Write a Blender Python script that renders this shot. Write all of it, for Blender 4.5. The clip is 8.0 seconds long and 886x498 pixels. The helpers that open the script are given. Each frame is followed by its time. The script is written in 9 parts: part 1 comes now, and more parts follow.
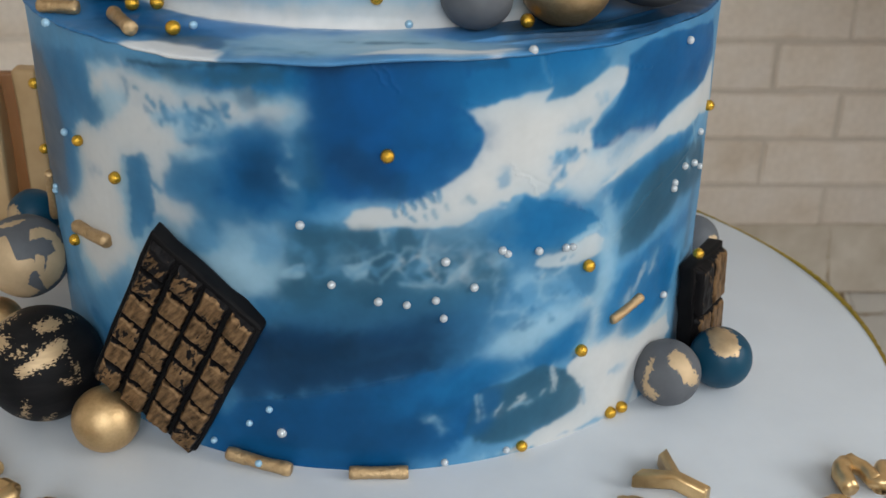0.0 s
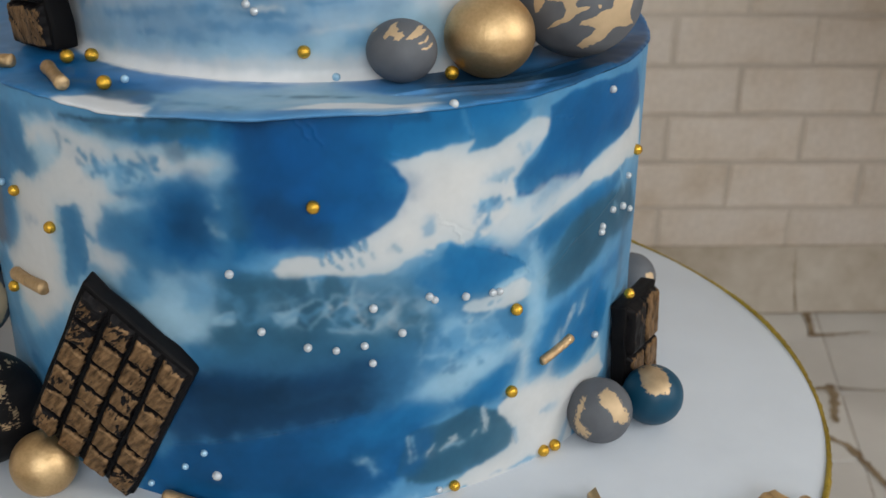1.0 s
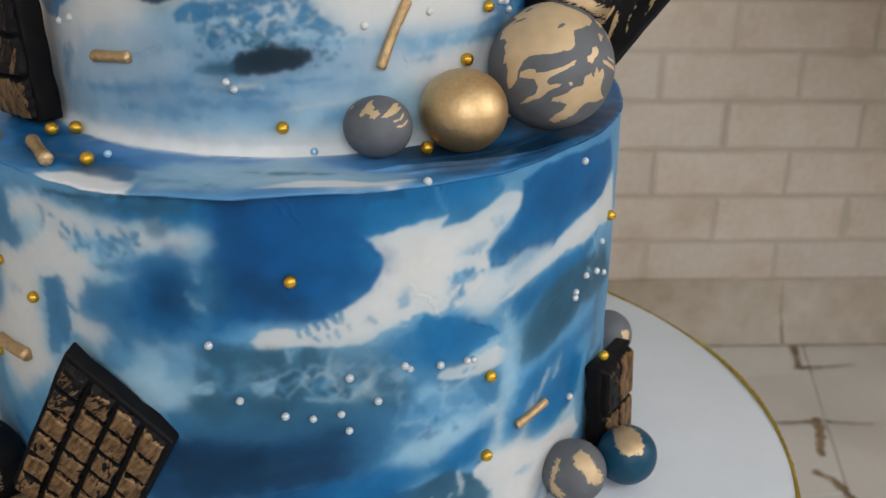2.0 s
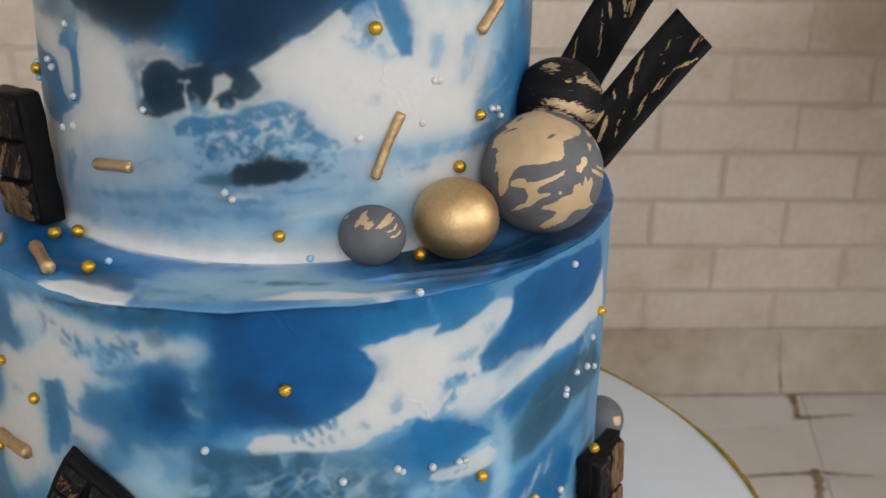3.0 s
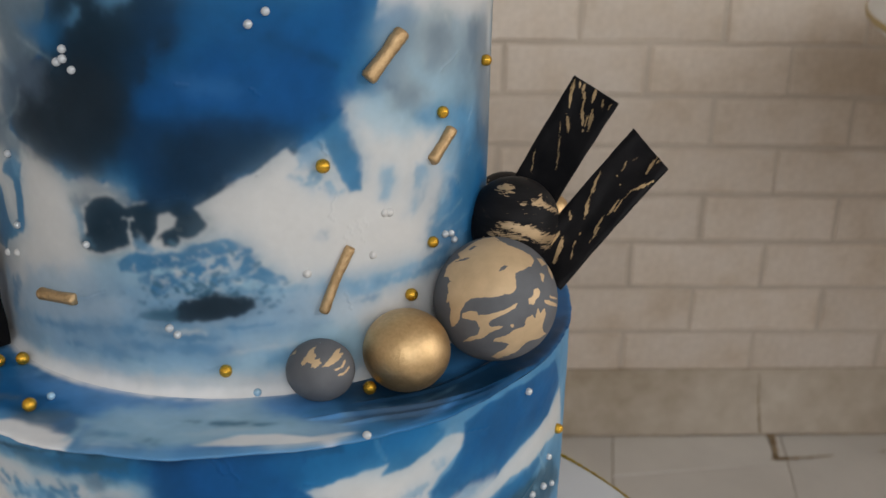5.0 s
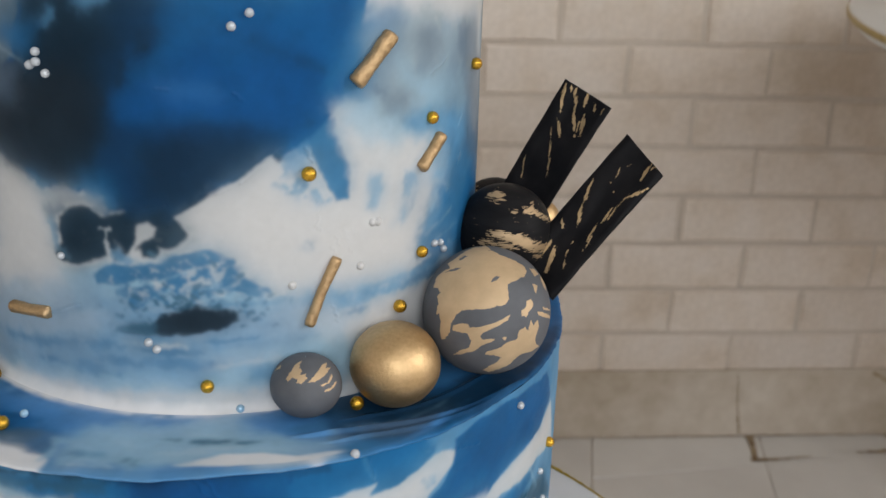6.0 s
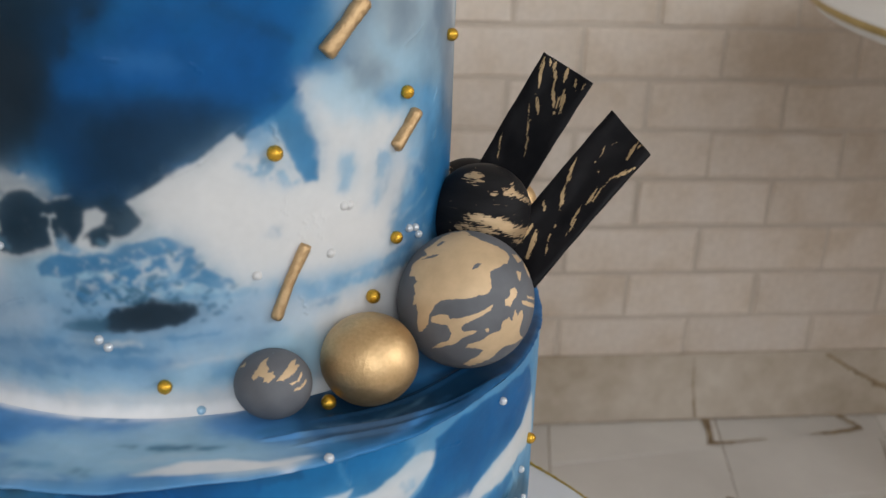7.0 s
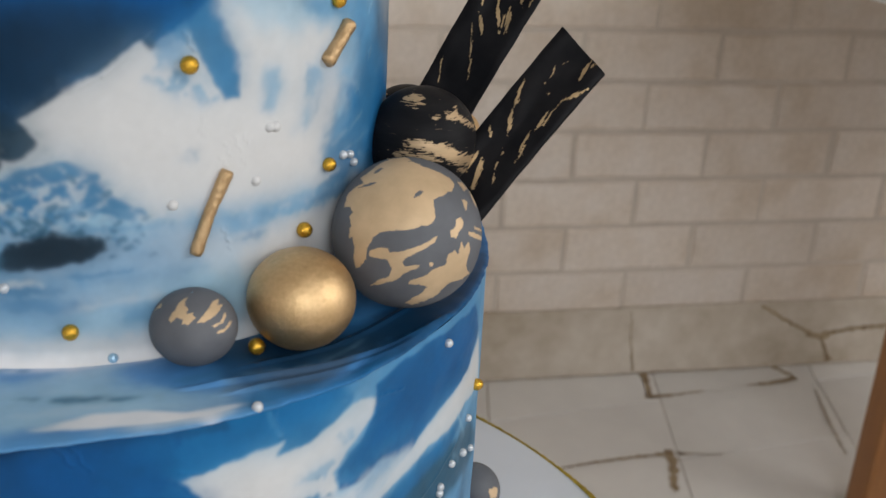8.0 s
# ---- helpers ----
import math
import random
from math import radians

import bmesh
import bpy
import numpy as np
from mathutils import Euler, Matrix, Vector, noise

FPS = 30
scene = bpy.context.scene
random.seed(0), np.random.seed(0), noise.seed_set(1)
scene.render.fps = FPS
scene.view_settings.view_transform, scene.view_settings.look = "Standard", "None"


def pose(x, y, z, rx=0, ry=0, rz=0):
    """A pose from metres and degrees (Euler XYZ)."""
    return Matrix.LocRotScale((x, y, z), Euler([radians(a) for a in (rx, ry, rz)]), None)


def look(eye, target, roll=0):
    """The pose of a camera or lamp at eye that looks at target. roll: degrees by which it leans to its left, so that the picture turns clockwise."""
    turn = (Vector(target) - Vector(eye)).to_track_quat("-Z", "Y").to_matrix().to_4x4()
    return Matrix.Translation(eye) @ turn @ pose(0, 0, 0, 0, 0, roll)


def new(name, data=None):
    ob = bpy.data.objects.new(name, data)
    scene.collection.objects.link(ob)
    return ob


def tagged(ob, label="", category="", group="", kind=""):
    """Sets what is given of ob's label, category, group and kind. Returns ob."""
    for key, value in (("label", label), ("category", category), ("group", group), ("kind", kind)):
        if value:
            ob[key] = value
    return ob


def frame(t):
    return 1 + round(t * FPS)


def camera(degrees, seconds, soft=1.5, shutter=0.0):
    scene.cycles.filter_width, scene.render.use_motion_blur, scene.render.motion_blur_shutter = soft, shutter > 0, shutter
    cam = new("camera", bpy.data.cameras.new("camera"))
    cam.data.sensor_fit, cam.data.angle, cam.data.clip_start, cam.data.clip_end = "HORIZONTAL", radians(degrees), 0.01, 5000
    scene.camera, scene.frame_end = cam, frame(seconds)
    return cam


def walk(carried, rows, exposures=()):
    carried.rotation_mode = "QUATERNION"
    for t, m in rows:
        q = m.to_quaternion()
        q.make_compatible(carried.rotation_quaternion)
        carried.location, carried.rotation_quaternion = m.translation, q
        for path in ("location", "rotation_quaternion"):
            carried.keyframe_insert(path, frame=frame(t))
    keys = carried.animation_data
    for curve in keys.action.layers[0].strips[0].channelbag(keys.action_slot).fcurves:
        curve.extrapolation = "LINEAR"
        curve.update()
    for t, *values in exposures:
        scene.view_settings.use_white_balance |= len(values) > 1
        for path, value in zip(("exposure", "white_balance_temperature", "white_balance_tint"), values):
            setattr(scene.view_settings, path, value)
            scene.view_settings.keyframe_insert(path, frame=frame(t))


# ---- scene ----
cam = camera(43.8, 8.0)
cam.data.dof.use_dof, cam.data.dof.focus_distance, cam.data.dof.aperture_fstop = True, 0.345, 23.0
METRES, EYE, TILT, LEAN, TURN = 0.175, 0.2172, -25.93, -0.558, -1.485
ROWS = [
    (0.0, 0.0, 0.0, 0.0, 0.0, 0.0, -0.0),
    (0.5, 0.0457, -0.0253, 0.0193, -0.52, 0.45, 0.24),
    (1.0, 0.0913, -0.0469, 0.0489, -0.99, 0.92, 0.41),
    (2.5, 0.1269, -0.1267, 0.1909, -1.42, 2.92, 0.36),
    (3.0, 0.1376, -0.1506, 0.2601, -1.31, 3.81, 0.18),
    (3.5, 0.154, -0.1589, 0.3186, -1.41, 4.15, -0.1),
    (4.0, 0.1766, -0.1619, 0.3883, -1.59, 4.25, -0.32),
    (4.5, 0.1946, -0.1546, 0.4406, -1.71, 4.39, -0.22),
    (5.0, 0.2031, -0.1394, 0.4745, -2.02, 4.55, 0.04),
    (6.5, 0.1608, -0.0135, 0.5102, -4.44, 4.36, 0.43),
    (7.0, 0.1421, 0.0721, 0.5096, -5.94, 3.74, 0.93),
    (7.5, 0.1307, 0.158, 0.4911, -7.42, 2.9, 1.33),
    (8.0, 0.1521, 0.2403, 0.4673, -9.31, 1.72, 1.87),
]
walk(cam, [(t, pose(0.0123, -0.4087, EYE, TILT, LEAN, TURN) @ pose(METRES * x, METRES * y, METRES * z, 90 + pitch, roll, yaw)) for t, x, y, z, yaw, pitch, roll in ROWS],
     [(0.0, 0.02, 6300, 6), (1.0, 0.02, 6350, 7), (2.5, 0.02, 6500, 9), (3.5, 0.02, 6600, 10), (4.6, 0.02, 6600, 10), (4.75, -0.03, 6600, 10), (4.9, -0.2, 6600, 10), (5.1, -0.28, 6550, 10), (5.3, -0.27, 6500, 10), (6.0, -0.05, 6400, 10), (6.3, -0.02, 6350, 10), (8.0, -0.02, 6350, 10)])

# ---- world, sun and large lights ----
world = bpy.data.worlds.new("sky")
scene.world = world
world.use_nodes = True
sky = world.node_tree.nodes.new("ShaderNodeTexSky")
sky.sky_type, sky.sun_disc, sky.sun_elevation, sky.sun_rotation = "NISHITA", False, radians(35), radians(120)
world.node_tree.links.new(sky.outputs[0], world.node_tree.nodes["Background"].inputs[0])
world.node_tree.nodes["Background"].inputs[1].default_value = 0.08


def area_lamp(name, eye, target, wide, high, watts, colour):
    lamp = bpy.data.lights.new(name, "AREA")
    lamp.shape, lamp.size, lamp.size_y, lamp.energy, lamp.color = "RECTANGLE", wide, high, watts, colour
    ob = new(name, lamp)
    ob.matrix_world = look(eye, target)
    return ob


area_lamp("daylight_east", (2.38, -1.15, 1.15), (0, -1.15, 0.35), 1.5, 1.3, 32, (1.0, 0.975, 0.94))
# unseen fill lamp, added to brighten the front of the cake and wall
area_lamp("fill_south", (0.22, -2.58, 1.20), (0.15, 0, 0.4), 1.7, 1.2, 33, (0.96, 0.98, 1.0))


# ---- materials ----
def material(name):
    m = bpy.data.materials.new(name)
    m.use_nodes = True
    return m, m.node_tree.nodes, m.node_tree.links, m.node_tree.nodes["Principled BSDF"]


def noise_node(nodes, links, scale, detail=4, rough=0.55, stretch=None, distortion=0.0, space="Object"):
    coord = nodes.new("ShaderNodeTexCoord")
    out = coord.outputs[space]
    if stretch:
        mapping = nodes.new("ShaderNodeMapping")
        mapping.inputs["Scale"].default_value = stretch
        links.new(out, mapping.inputs[0])
        out = mapping.outputs[0]
    tex = nodes.new("ShaderNodeTexNoise")
    tex.inputs["Scale"].default_value, tex.inputs["Detail"].default_value = scale, detail
    tex.inputs["Roughness"].default_value, tex.inputs["Distortion"].default_value = rough, distortion
    links.new(out, tex.inputs["Vector"])
    return tex.outputs["Fac"]


def ramp(nodes, links, source, stops):
    node = nodes.new("ShaderNodeValToRGB")
    while len(node.color_ramp.elements) < len(stops):
        node.color_ramp.elements.new(0.5)
    for e, (at, c) in zip(node.color_ramp.elements, stops):
        e.position, e.color = at, (*c, 1)
    links.new(source, node.inputs[0])
    return node.outputs[0]


def mix(nodes, links, fac, a, b, kind="MIX"):
    node = nodes.new("ShaderNodeMix")
    node.data_type, node.blend_type = "RGBA", kind
    for socket, value in ((node.inputs[0], fac), (node.inputs[6], a), (node.inputs[7], b)):
        if isinstance(value, (int, float)):
            socket.default_value = value
        elif isinstance(value, tuple):
            socket.default_value = (*value, 1)
        else:
            links.new(value, socket)
    return node.outputs[2]


def maths(nodes, links, op, a, b=0.0, c=0.0):
    node = nodes.new("ShaderNodeMath")
    node.operation = op
    for socket, value in zip(node.inputs, (a, b, c)):
        if isinstance(value, (int, float)):
            socket.default_value = value
        else:
            links.new(value, socket)
    return node.outputs[0]


def bump(nodes, links, bsdf, height, strength, distance):
    node = nodes.new("ShaderNodeBump")
    node.inputs["Strength"].default_value, node.inputs["Distance"].default_value = strength, distance
    links.new(height, node.inputs["Height"])
    links.new(node.outputs[0], bsdf.inputs["Normal"])


def plain(name, dark, light, scale, rough, metal=0.0, relief=0.2, depth=0.0005, stretch=None, per_object=0.0, coat=0.0, specular=0.5, rough_spread=0.12):
    """Two tones mixed by grain and by broad stains, with fine relief."""
    m, nodes, links, bsdf = material(name)
    fine = noise_node(nodes, links, scale, 6, 0.6, stretch)
    broad = noise_node(nodes, links, scale * 0.13, 3, 0.5, stretch)
    both = maths(nodes, links, "ADD", maths(nodes, links, "MULTIPLY", fine, 0.5), maths(nodes, links, "MULTIPLY", broad, 0.5))
    colour = ramp(nodes, links, both, [(0.32, dark), (0.68, light)])
    if per_object:
        info = nodes.new("ShaderNodeObjectInfo")
        value = maths(nodes, links, "MULTIPLY_ADD", info.outputs["Random"], per_object, 1 - per_object / 2)
        hue = nodes.new("ShaderNodeHueSaturation")
        links.new(value, hue.inputs["Value"])
        links.new(colour, hue.inputs["Color"])
        colour = hue.outputs[0]
    links.new(colour, bsdf.inputs["Base Color"])
    links.new(maths(nodes, links, "MULTIPLY_ADD", fine, rough_spread * 2, rough - rough_spread), bsdf.inputs["Roughness"])
    bsdf.inputs["Metallic"].default_value, bsdf.inputs["Coat Weight"].default_value = metal, coat
    bsdf.inputs["Specular IOR Level"].default_value = specular
    bump(nodes, links, bsdf, fine, relief, depth)
    return m


def icing():
    """Palette-knifed buttercream: the pigment lies in the colour attribute, grain and knife drag on top."""
    m, nodes, links, bsdf = material("marbled_icing")
    pigment = nodes.new("ShaderNodeAttribute")
    pigment.attribute_name = "pigment"
    drag = noise_node(nodes, links, 45, 4, 0.5, (1, 1, 2.0), 0.8)
    fine = noise_node(nodes, links, 900, 3, 0.6)
    tone = maths(nodes, links, "MULTIPLY_ADD", drag, 0.06, 0.97)
    hue = nodes.new("ShaderNodeHueSaturation")
    links.new(tone, hue.inputs["Value"])
    links.new(pigment.outputs["Color"], hue.inputs["Color"])
    links.new(hue.outputs[0], bsdf.inputs["Base Color"])
    links.new(maths(nodes, links, "MULTIPLY_ADD", drag, 0.25, 0.27), bsdf.inputs["Roughness"])
    bsdf.inputs["Specular IOR Level"].default_value = 0.15
    height = maths(nodes, links, "MULTIPLY_ADD", fine, 0.12, drag)
    bump(nodes, links, bsdf, height, 0.05, 0.0010)
    return m


def leafed(name, base, base2, gold, base_rough, gold_rough=0.46, stretch=(1, 1, 1), edge=800, metal=0.6, specular=0.3, shade=0.62, grain=90):
    """A matt coat with brushed gold leaf wherever the leaf attribute, frayed by grain, rises over nought."""
    m, nodes, links, bsdf = material(name)
    leaf = nodes.new("ShaderNodeAttribute")
    leaf.attribute_name = "leaf"
    fray = noise_node(nodes, links, edge, 6, 0.65, stretch, 0.4)
    broad = noise_node(nodes, links, grain, 4, 0.6, stretch)
    field = maths(nodes, links, "MULTIPLY_ADD", maths(nodes, links, "SUBTRACT", fray, 0.5), 1.1, leaf.outputs["Fac"])
    mask = nodes.new("ShaderNodeMapRange")
    mask.interpolation_type = "SMOOTHSTEP"
    mask.inputs["From Min"].default_value, mask.inputs["From Max"].default_value = -0.03, 0.07
    links.new(field, mask.inputs[0])
    under = ramp(nodes, links, broad, [(0.3, base), (0.7, base2)])
    dark = tuple(c * shade for c in gold)
    over = ramp(nodes, links, broad, [(0.3, dark), (0.65, gold)])
    links.new(mix(nodes, links, mask.outputs[0], under, over), bsdf.inputs["Base Color"])
    links.new(maths(nodes, links, "MULTIPLY", mask.outputs[0], metal), bsdf.inputs["Metallic"])
    links.new(maths(nodes, links, "MULTIPLY_ADD", mask.outputs[0], gold_rough - base_rough, maths(nodes, links, "MULTIPLY_ADD", fray, 0.1, base_rough - 0.05)), bsdf.inputs["Roughness"])
    bsdf.inputs["Specular IOR Level"].default_value = specular
    height = maths(nodes, links, "ADD", maths(nodes, links, "MULTIPLY", mask.outputs[0], 0.5), maths(nodes, links, "MULTIPLY", fray, 0.25))
    bump(nodes, links, bsdf, height, 0.35, 0.0003)
    return m


GOLD = (0.63, 0.455, 0.275)
M_ICING = icing()
M_GREY_BALL = leafed("grey_and_gold_leaf", (0.098, 0.102, 0.113), (0.128, 0.133, 0.146), GOLD, 0.6, 0.5, metal=0.22, shade=0.78)
M_BLACK_BALL = leafed("black_and_gold_leaf", (0.007, 0.007, 0.008), (0.016, 0.015, 0.016), GOLD, 0.5, stretch=(0.5, 0.5, 3.0), specular=0.09)
M_TEAL_BALL = leafed("teal_and_gold_leaf", (0.004, 0.046, 0.086), (0.006, 0.058, 0.108), GOLD, 0.42)
M_CHOCOLATE = leafed("black_chocolate_and_gold_brush", (0.005, 0.005, 0.006), (0.013, 0.011, 0.011), (0.27, 0.160, 0.080), 0.45, 0.46, (2.2, 1, 0.7), 900, 0.45, 0.08, 0.22, 300)
M_BLACK_SUGAR = plain("black_chocolate", (0.004, 0.004, 0.005), (0.011, 0.010, 0.010), 160, 0.45, relief=0.25, specular=0.07)
M_STICK = leafed("black_stick_and_gold_brush", (0.005, 0.005, 0.006), (0.012, 0.011, 0.012), (0.50, 0.35, 0.19), 0.45, 0.45, (1, 1, 1), 1400, 0.6, 0.08)
M_GOLD_BALL = plain("gold_lustre_dust", (0.54, 0.36, 0.175), (0.72, 0.505, 0.275), 900, 0.46, 0.95, 0.4, 0.0004, rough_spread=0.05)
M_GOLD_ROD = plain("gold_rod_lustre", (0.42, 0.27, 0.13), (0.68, 0.48, 0.27), 480, 0.42, 0.75, 1.0, 0.0007)
M_GOLD_PEARL = plain("gold_sugar_pearl", (0.52, 0.28, 0.02), (0.78, 0.47, 0.06), 900, 0.24, 0.8, 0.3, 0.0002)
M_WHITE_PEARL = plain("white_sugar_pearl", (0.42, 0.46, 0.50), (0.60, 0.63, 0.66), 900, 0.18, 0.15, 0.1, 0.0001, coat=0.5)
M_BLUE_PEARL = plain("pale_blue_sugar_pearl", (0.22, 0.42, 0.60), (0.42, 0.62, 0.78), 900, 0.22, 0.15, 0.1, 0.0001, coat=0.5)
M_ICED = plain("iced_over_pearl", (0.54, 0.54, 0.54), (0.64, 0.64, 0.63), 600, 0.3, relief=0.2, specular=0.3)
M_GOLD_BAR = plain("gold_bar_paint", (0.44, 0.28, 0.135), (0.62, 0.43, 0.235), 60, 0.45, 0.35, 0.15)
M_GOLD_LETTER = plain("glossy_gold_letter", (0.50, 0.32, 0.14), (0.74, 0.52, 0.27), 260, 0.32, 0.8, 0.15, 0.0004)
M_BOARD = plain("white_board_paper", (0.540, 0.575, 0.628), (0.608, 0.645, 0.698), 45, 0.35, relief=0.06, depth=0.0004)
M_RIBBON = plain("gold_ribbon", (0.30, 0.21, 0.02), (0.62, 0.46, 0.07), 380, 0.34, 0.85, 0.9, 0.0012)
def brick_paint():
    """Old off-white paint on brick: grain, faint tan stains that run across several bricks, a tone of its own for each brick."""
    m, nodes, links, bsdf = material("painted_brick")
    info, where = nodes.new("ShaderNodeObjectInfo"), nodes.new("ShaderNodeNewGeometry")
    stain = nodes.new("ShaderNodeTexNoise")
    stain.inputs["Scale"].default_value, stain.inputs["Detail"].default_value, stain.inputs["Distortion"].default_value = 4.5, 5, 0.4
    links.new(where.outputs["Position"], stain.inputs["Vector"])
    blot = nodes.new("ShaderNodeTexNoise")
    blot.inputs["Scale"].default_value, blot.inputs["Detail"].default_value = 22, 5
    links.new(where.outputs["Position"], blot.inputs["Vector"])
    fine = noise_node(nodes, links, 120, 5, 0.6)
    paint = ramp(nodes, links, fine, [(0.3, (0.60, 0.525, 0.455)), (0.7, (0.69, 0.61, 0.535))])
    dirt = maths(nodes, links, "ADD", maths(nodes, links, "MULTIPLY", stain.outputs["Fac"], 0.6), maths(nodes, links, "MULTIPLY", blot.outputs["Fac"], 0.4))
    worn = ramp(nodes, links, dirt, [(0.40, (1.0, 1.0, 1.0)), (0.52, (0.955, 0.93, 0.895)), (0.64, (0.82, 0.76, 0.675))])
    colour = mix(nodes, links, 1.0, paint, worn, "MULTIPLY")
    hue = nodes.new("ShaderNodeHueSaturation")
    links.new(maths(nodes, links, "MULTIPLY_ADD", info.outputs["Random"], 0.12, 0.95), hue.inputs["Value"])
    links.new(colour, hue.inputs["Color"])
    links.new(hue.outputs[0], bsdf.inputs["Base Color"])
    links.new(maths(nodes, links, "MULTIPLY_ADD", fine, 0.25, 0.5), bsdf.inputs["Roughness"])
    bump(nodes, links, bsdf, maths(nodes, links, "ADD", fine, blot.outputs["Fac"]), 0.4, 0.0015)
    return m


M_BRICK = brick_paint()
M_TABLE_EDGE = plain("brass_table_edge", (0.36, 0.27, 0.10), (0.56, 0.43, 0.18), 60, 0.42, 0.6, 0.2)
M_MORTAR = plain("brick_joint", (0.48, 0.41, 0.34), (0.58, 0.505, 0.43), 60, 0.8, relief=0.4, depth=0.001)
M_SKIRTING = plain("dusty_skirting", (0.36, 0.29, 0.205), (0.62, 0.555, 0.475), 26, 0.6, relief=0.3, depth=0.001)
M_FLOOR = plain("pale_floor_slab", (0.60, 0.575, 0.545), (0.72, 0.695, 0.66), 12, 0.5, relief=0.2, depth=0.0008, per_object=0.08)
M_GROUT = plain("brown_floor_joint", (0.13, 0.075, 0.035), (0.50, 0.40, 0.26), 55, 0.85, relief=0.5, depth=0.002)
M_PLASTER = plain("cream_plaster", (0.62, 0.60, 0.57), (0.70, 0.68, 0.65), 9, 0.8, relief=0.2, depth=0.001)
M_WOOD = plain("varnished_orange_wood", (0.22, 0.085, 0.022), (0.36, 0.16, 0.05), 40, 0.4, relief=0.2, stretch=(6, 6, 0.6))
M_FRAME = plain("white_window_frame", (0.70, 0.70, 0.69), (0.78, 0.78, 0.77), 30, 0.45)


# ---- mesh helpers ----
def part(name, bm, mat, parent=None, label="", smooth=True):
    me = bpy.data.meshes.new(name)
    bm.to_mesh(me)
    bm.free()
    me.materials.append(mat)
    for p in me.polygons:
        p.use_smooth = smooth
    ob = new(name, me)
    ob.parent = parent
    return tagged(ob, label)


def box(bm, lo, hi, bevel=0.0, segments=2):
    made = bmesh.ops.create_cube(bm, size=1)["verts"]
    for v in made:
        v.co = Vector([l + (h - l) * (c + 0.5) for l, h, c in zip(lo, hi, v.co)])
    if bevel:
        edges = list({e for v in made for e in v.link_edges})
        bmesh.ops.bevel(bm, geom=edges, offset=bevel, segments=segments, affect="EDGES", profile=0.6)
    return bm


def empty(name, place, label, category, group="", kind=""):
    ob = new(name)
    ob.location = place
    ob.empty_display_size = 0.01
    return tagged(ob, label, category, group, kind)


TWIST = np.array(Euler((0.7, 0.4, 1.1)).to_matrix())


def lattice(p, seed):
    """Gradient noise, about -1..1, at an (n, 3) array of places."""
    cell = np.floor(p).astype(np.int64)
    f = p - cell
    w = f * f * f * (f * (f * 6 - 15) + 10)
    total = 0
    for dx in (0, 1):
        for dy in (0, 1):
            for dz in (0, 1):
                h = (cell[:, 0] + dx) * 374761393 + (cell[:, 1] + dy) * 668265263 + (cell[:, 2] + dz) * 2147483647 + seed * 974634777
                h = (h ^ (h >> 13)) * 1274126177
                h = h ^ (h >> 16)
                g = sum((((h >> s) & 255) / 127.5 - 1) * (f[:, a] - d) for s, a, d in ((0, 0, dx), (8, 1, dy), (16, 2, dz)))
                total = total + g * np.abs(1 - dx - w[:, 0]) * np.abs(1 - dy - w[:, 1]) * np.abs(1 - dz - w[:, 2])
    return total * 1.5


def cloud(p, scale, octaves, seed):
    total, size, q = 0, 1.0, p * scale
    for k in range(octaves):
        total = total + size * lattice(q, seed + k)
        size *= 0.55
        q = (q @ TWIST) * 2.03 + 17.3
    return total


def paint_attribute(me, name, values):
    kind = "FLOAT_COLOR" if values.ndim == 2 else "FLOAT"
    layer = me.attributes.new(name, kind, "POINT")
    layer.data.foreach_set("color" if values.ndim == 2 else "value", values.astype(np.float32).ravel())


def sheet(name, points, rows, cols, closed, mat, parent, label=""):
    """One smooth mesh over a grid of rows x cols places, closed round its columns if asked."""
    i = np.arange(rows * cols).reshape(rows, cols)
    a = i if not closed else np.concatenate([i, i[:, :1]], 1)
    quads = np.stack([a[:-1, :-1], a[:-1, 1:], a[1:, 1:], a[1:, :-1]], -1).reshape(-1, 4)
    me = bpy.data.meshes.new(name)
    me.from_pydata(points.tolist(), [], quads.tolist())
    me.materials.append(mat)
    me.polygons.foreach_set("use_smooth", [True] * len(me.polygons))
    ob = new(name, me)
    ob.parent = parent
    return tagged(ob, label)


# ---- the setting ----
FLOOR_Z, WALL_Y, CEILING_Z, WEST_X, EAST_X, SOUTH_Y = -0.553, 1.029, 2.0, -1.9, 2.4, -2.6


def slab_object(name, lo, hi, mat, label):
    return tagged(part(name, box(bmesh.new(), lo, hi), mat, smooth=False), label, kind="structure")


floor = slab_object("floor", (WEST_X, SOUTH_Y, FLOOR_Z - 0.1), (EAST_X, WALL_Y + 0.1, FLOOR_Z - 0.0022), M_GROUT, "floor of pale worn slabs with brown stained joints")
slab_object("ceiling", (WEST_X, SOUTH_Y, CEILING_Z), (EAST_X, WALL_Y + 0.1, CEILING_Z + 0.1), M_PLASTER, "plain cream plaster ceiling")
wall_north = slab_object("wall_north", (WEST_X, WALL_Y + 0.0028, FLOOR_Z), (EAST_X, WALL_Y + 0.34, CEILING_Z), M_MORTAR, "wall of painted off-white bricks in running bond")
slab_object("wall_west", (WEST_X - 0.30, SOUTH_Y, FLOOR_Z), (WEST_X, WALL_Y, CEILING_Z), M_PLASTER, "plain cream plaster wall")


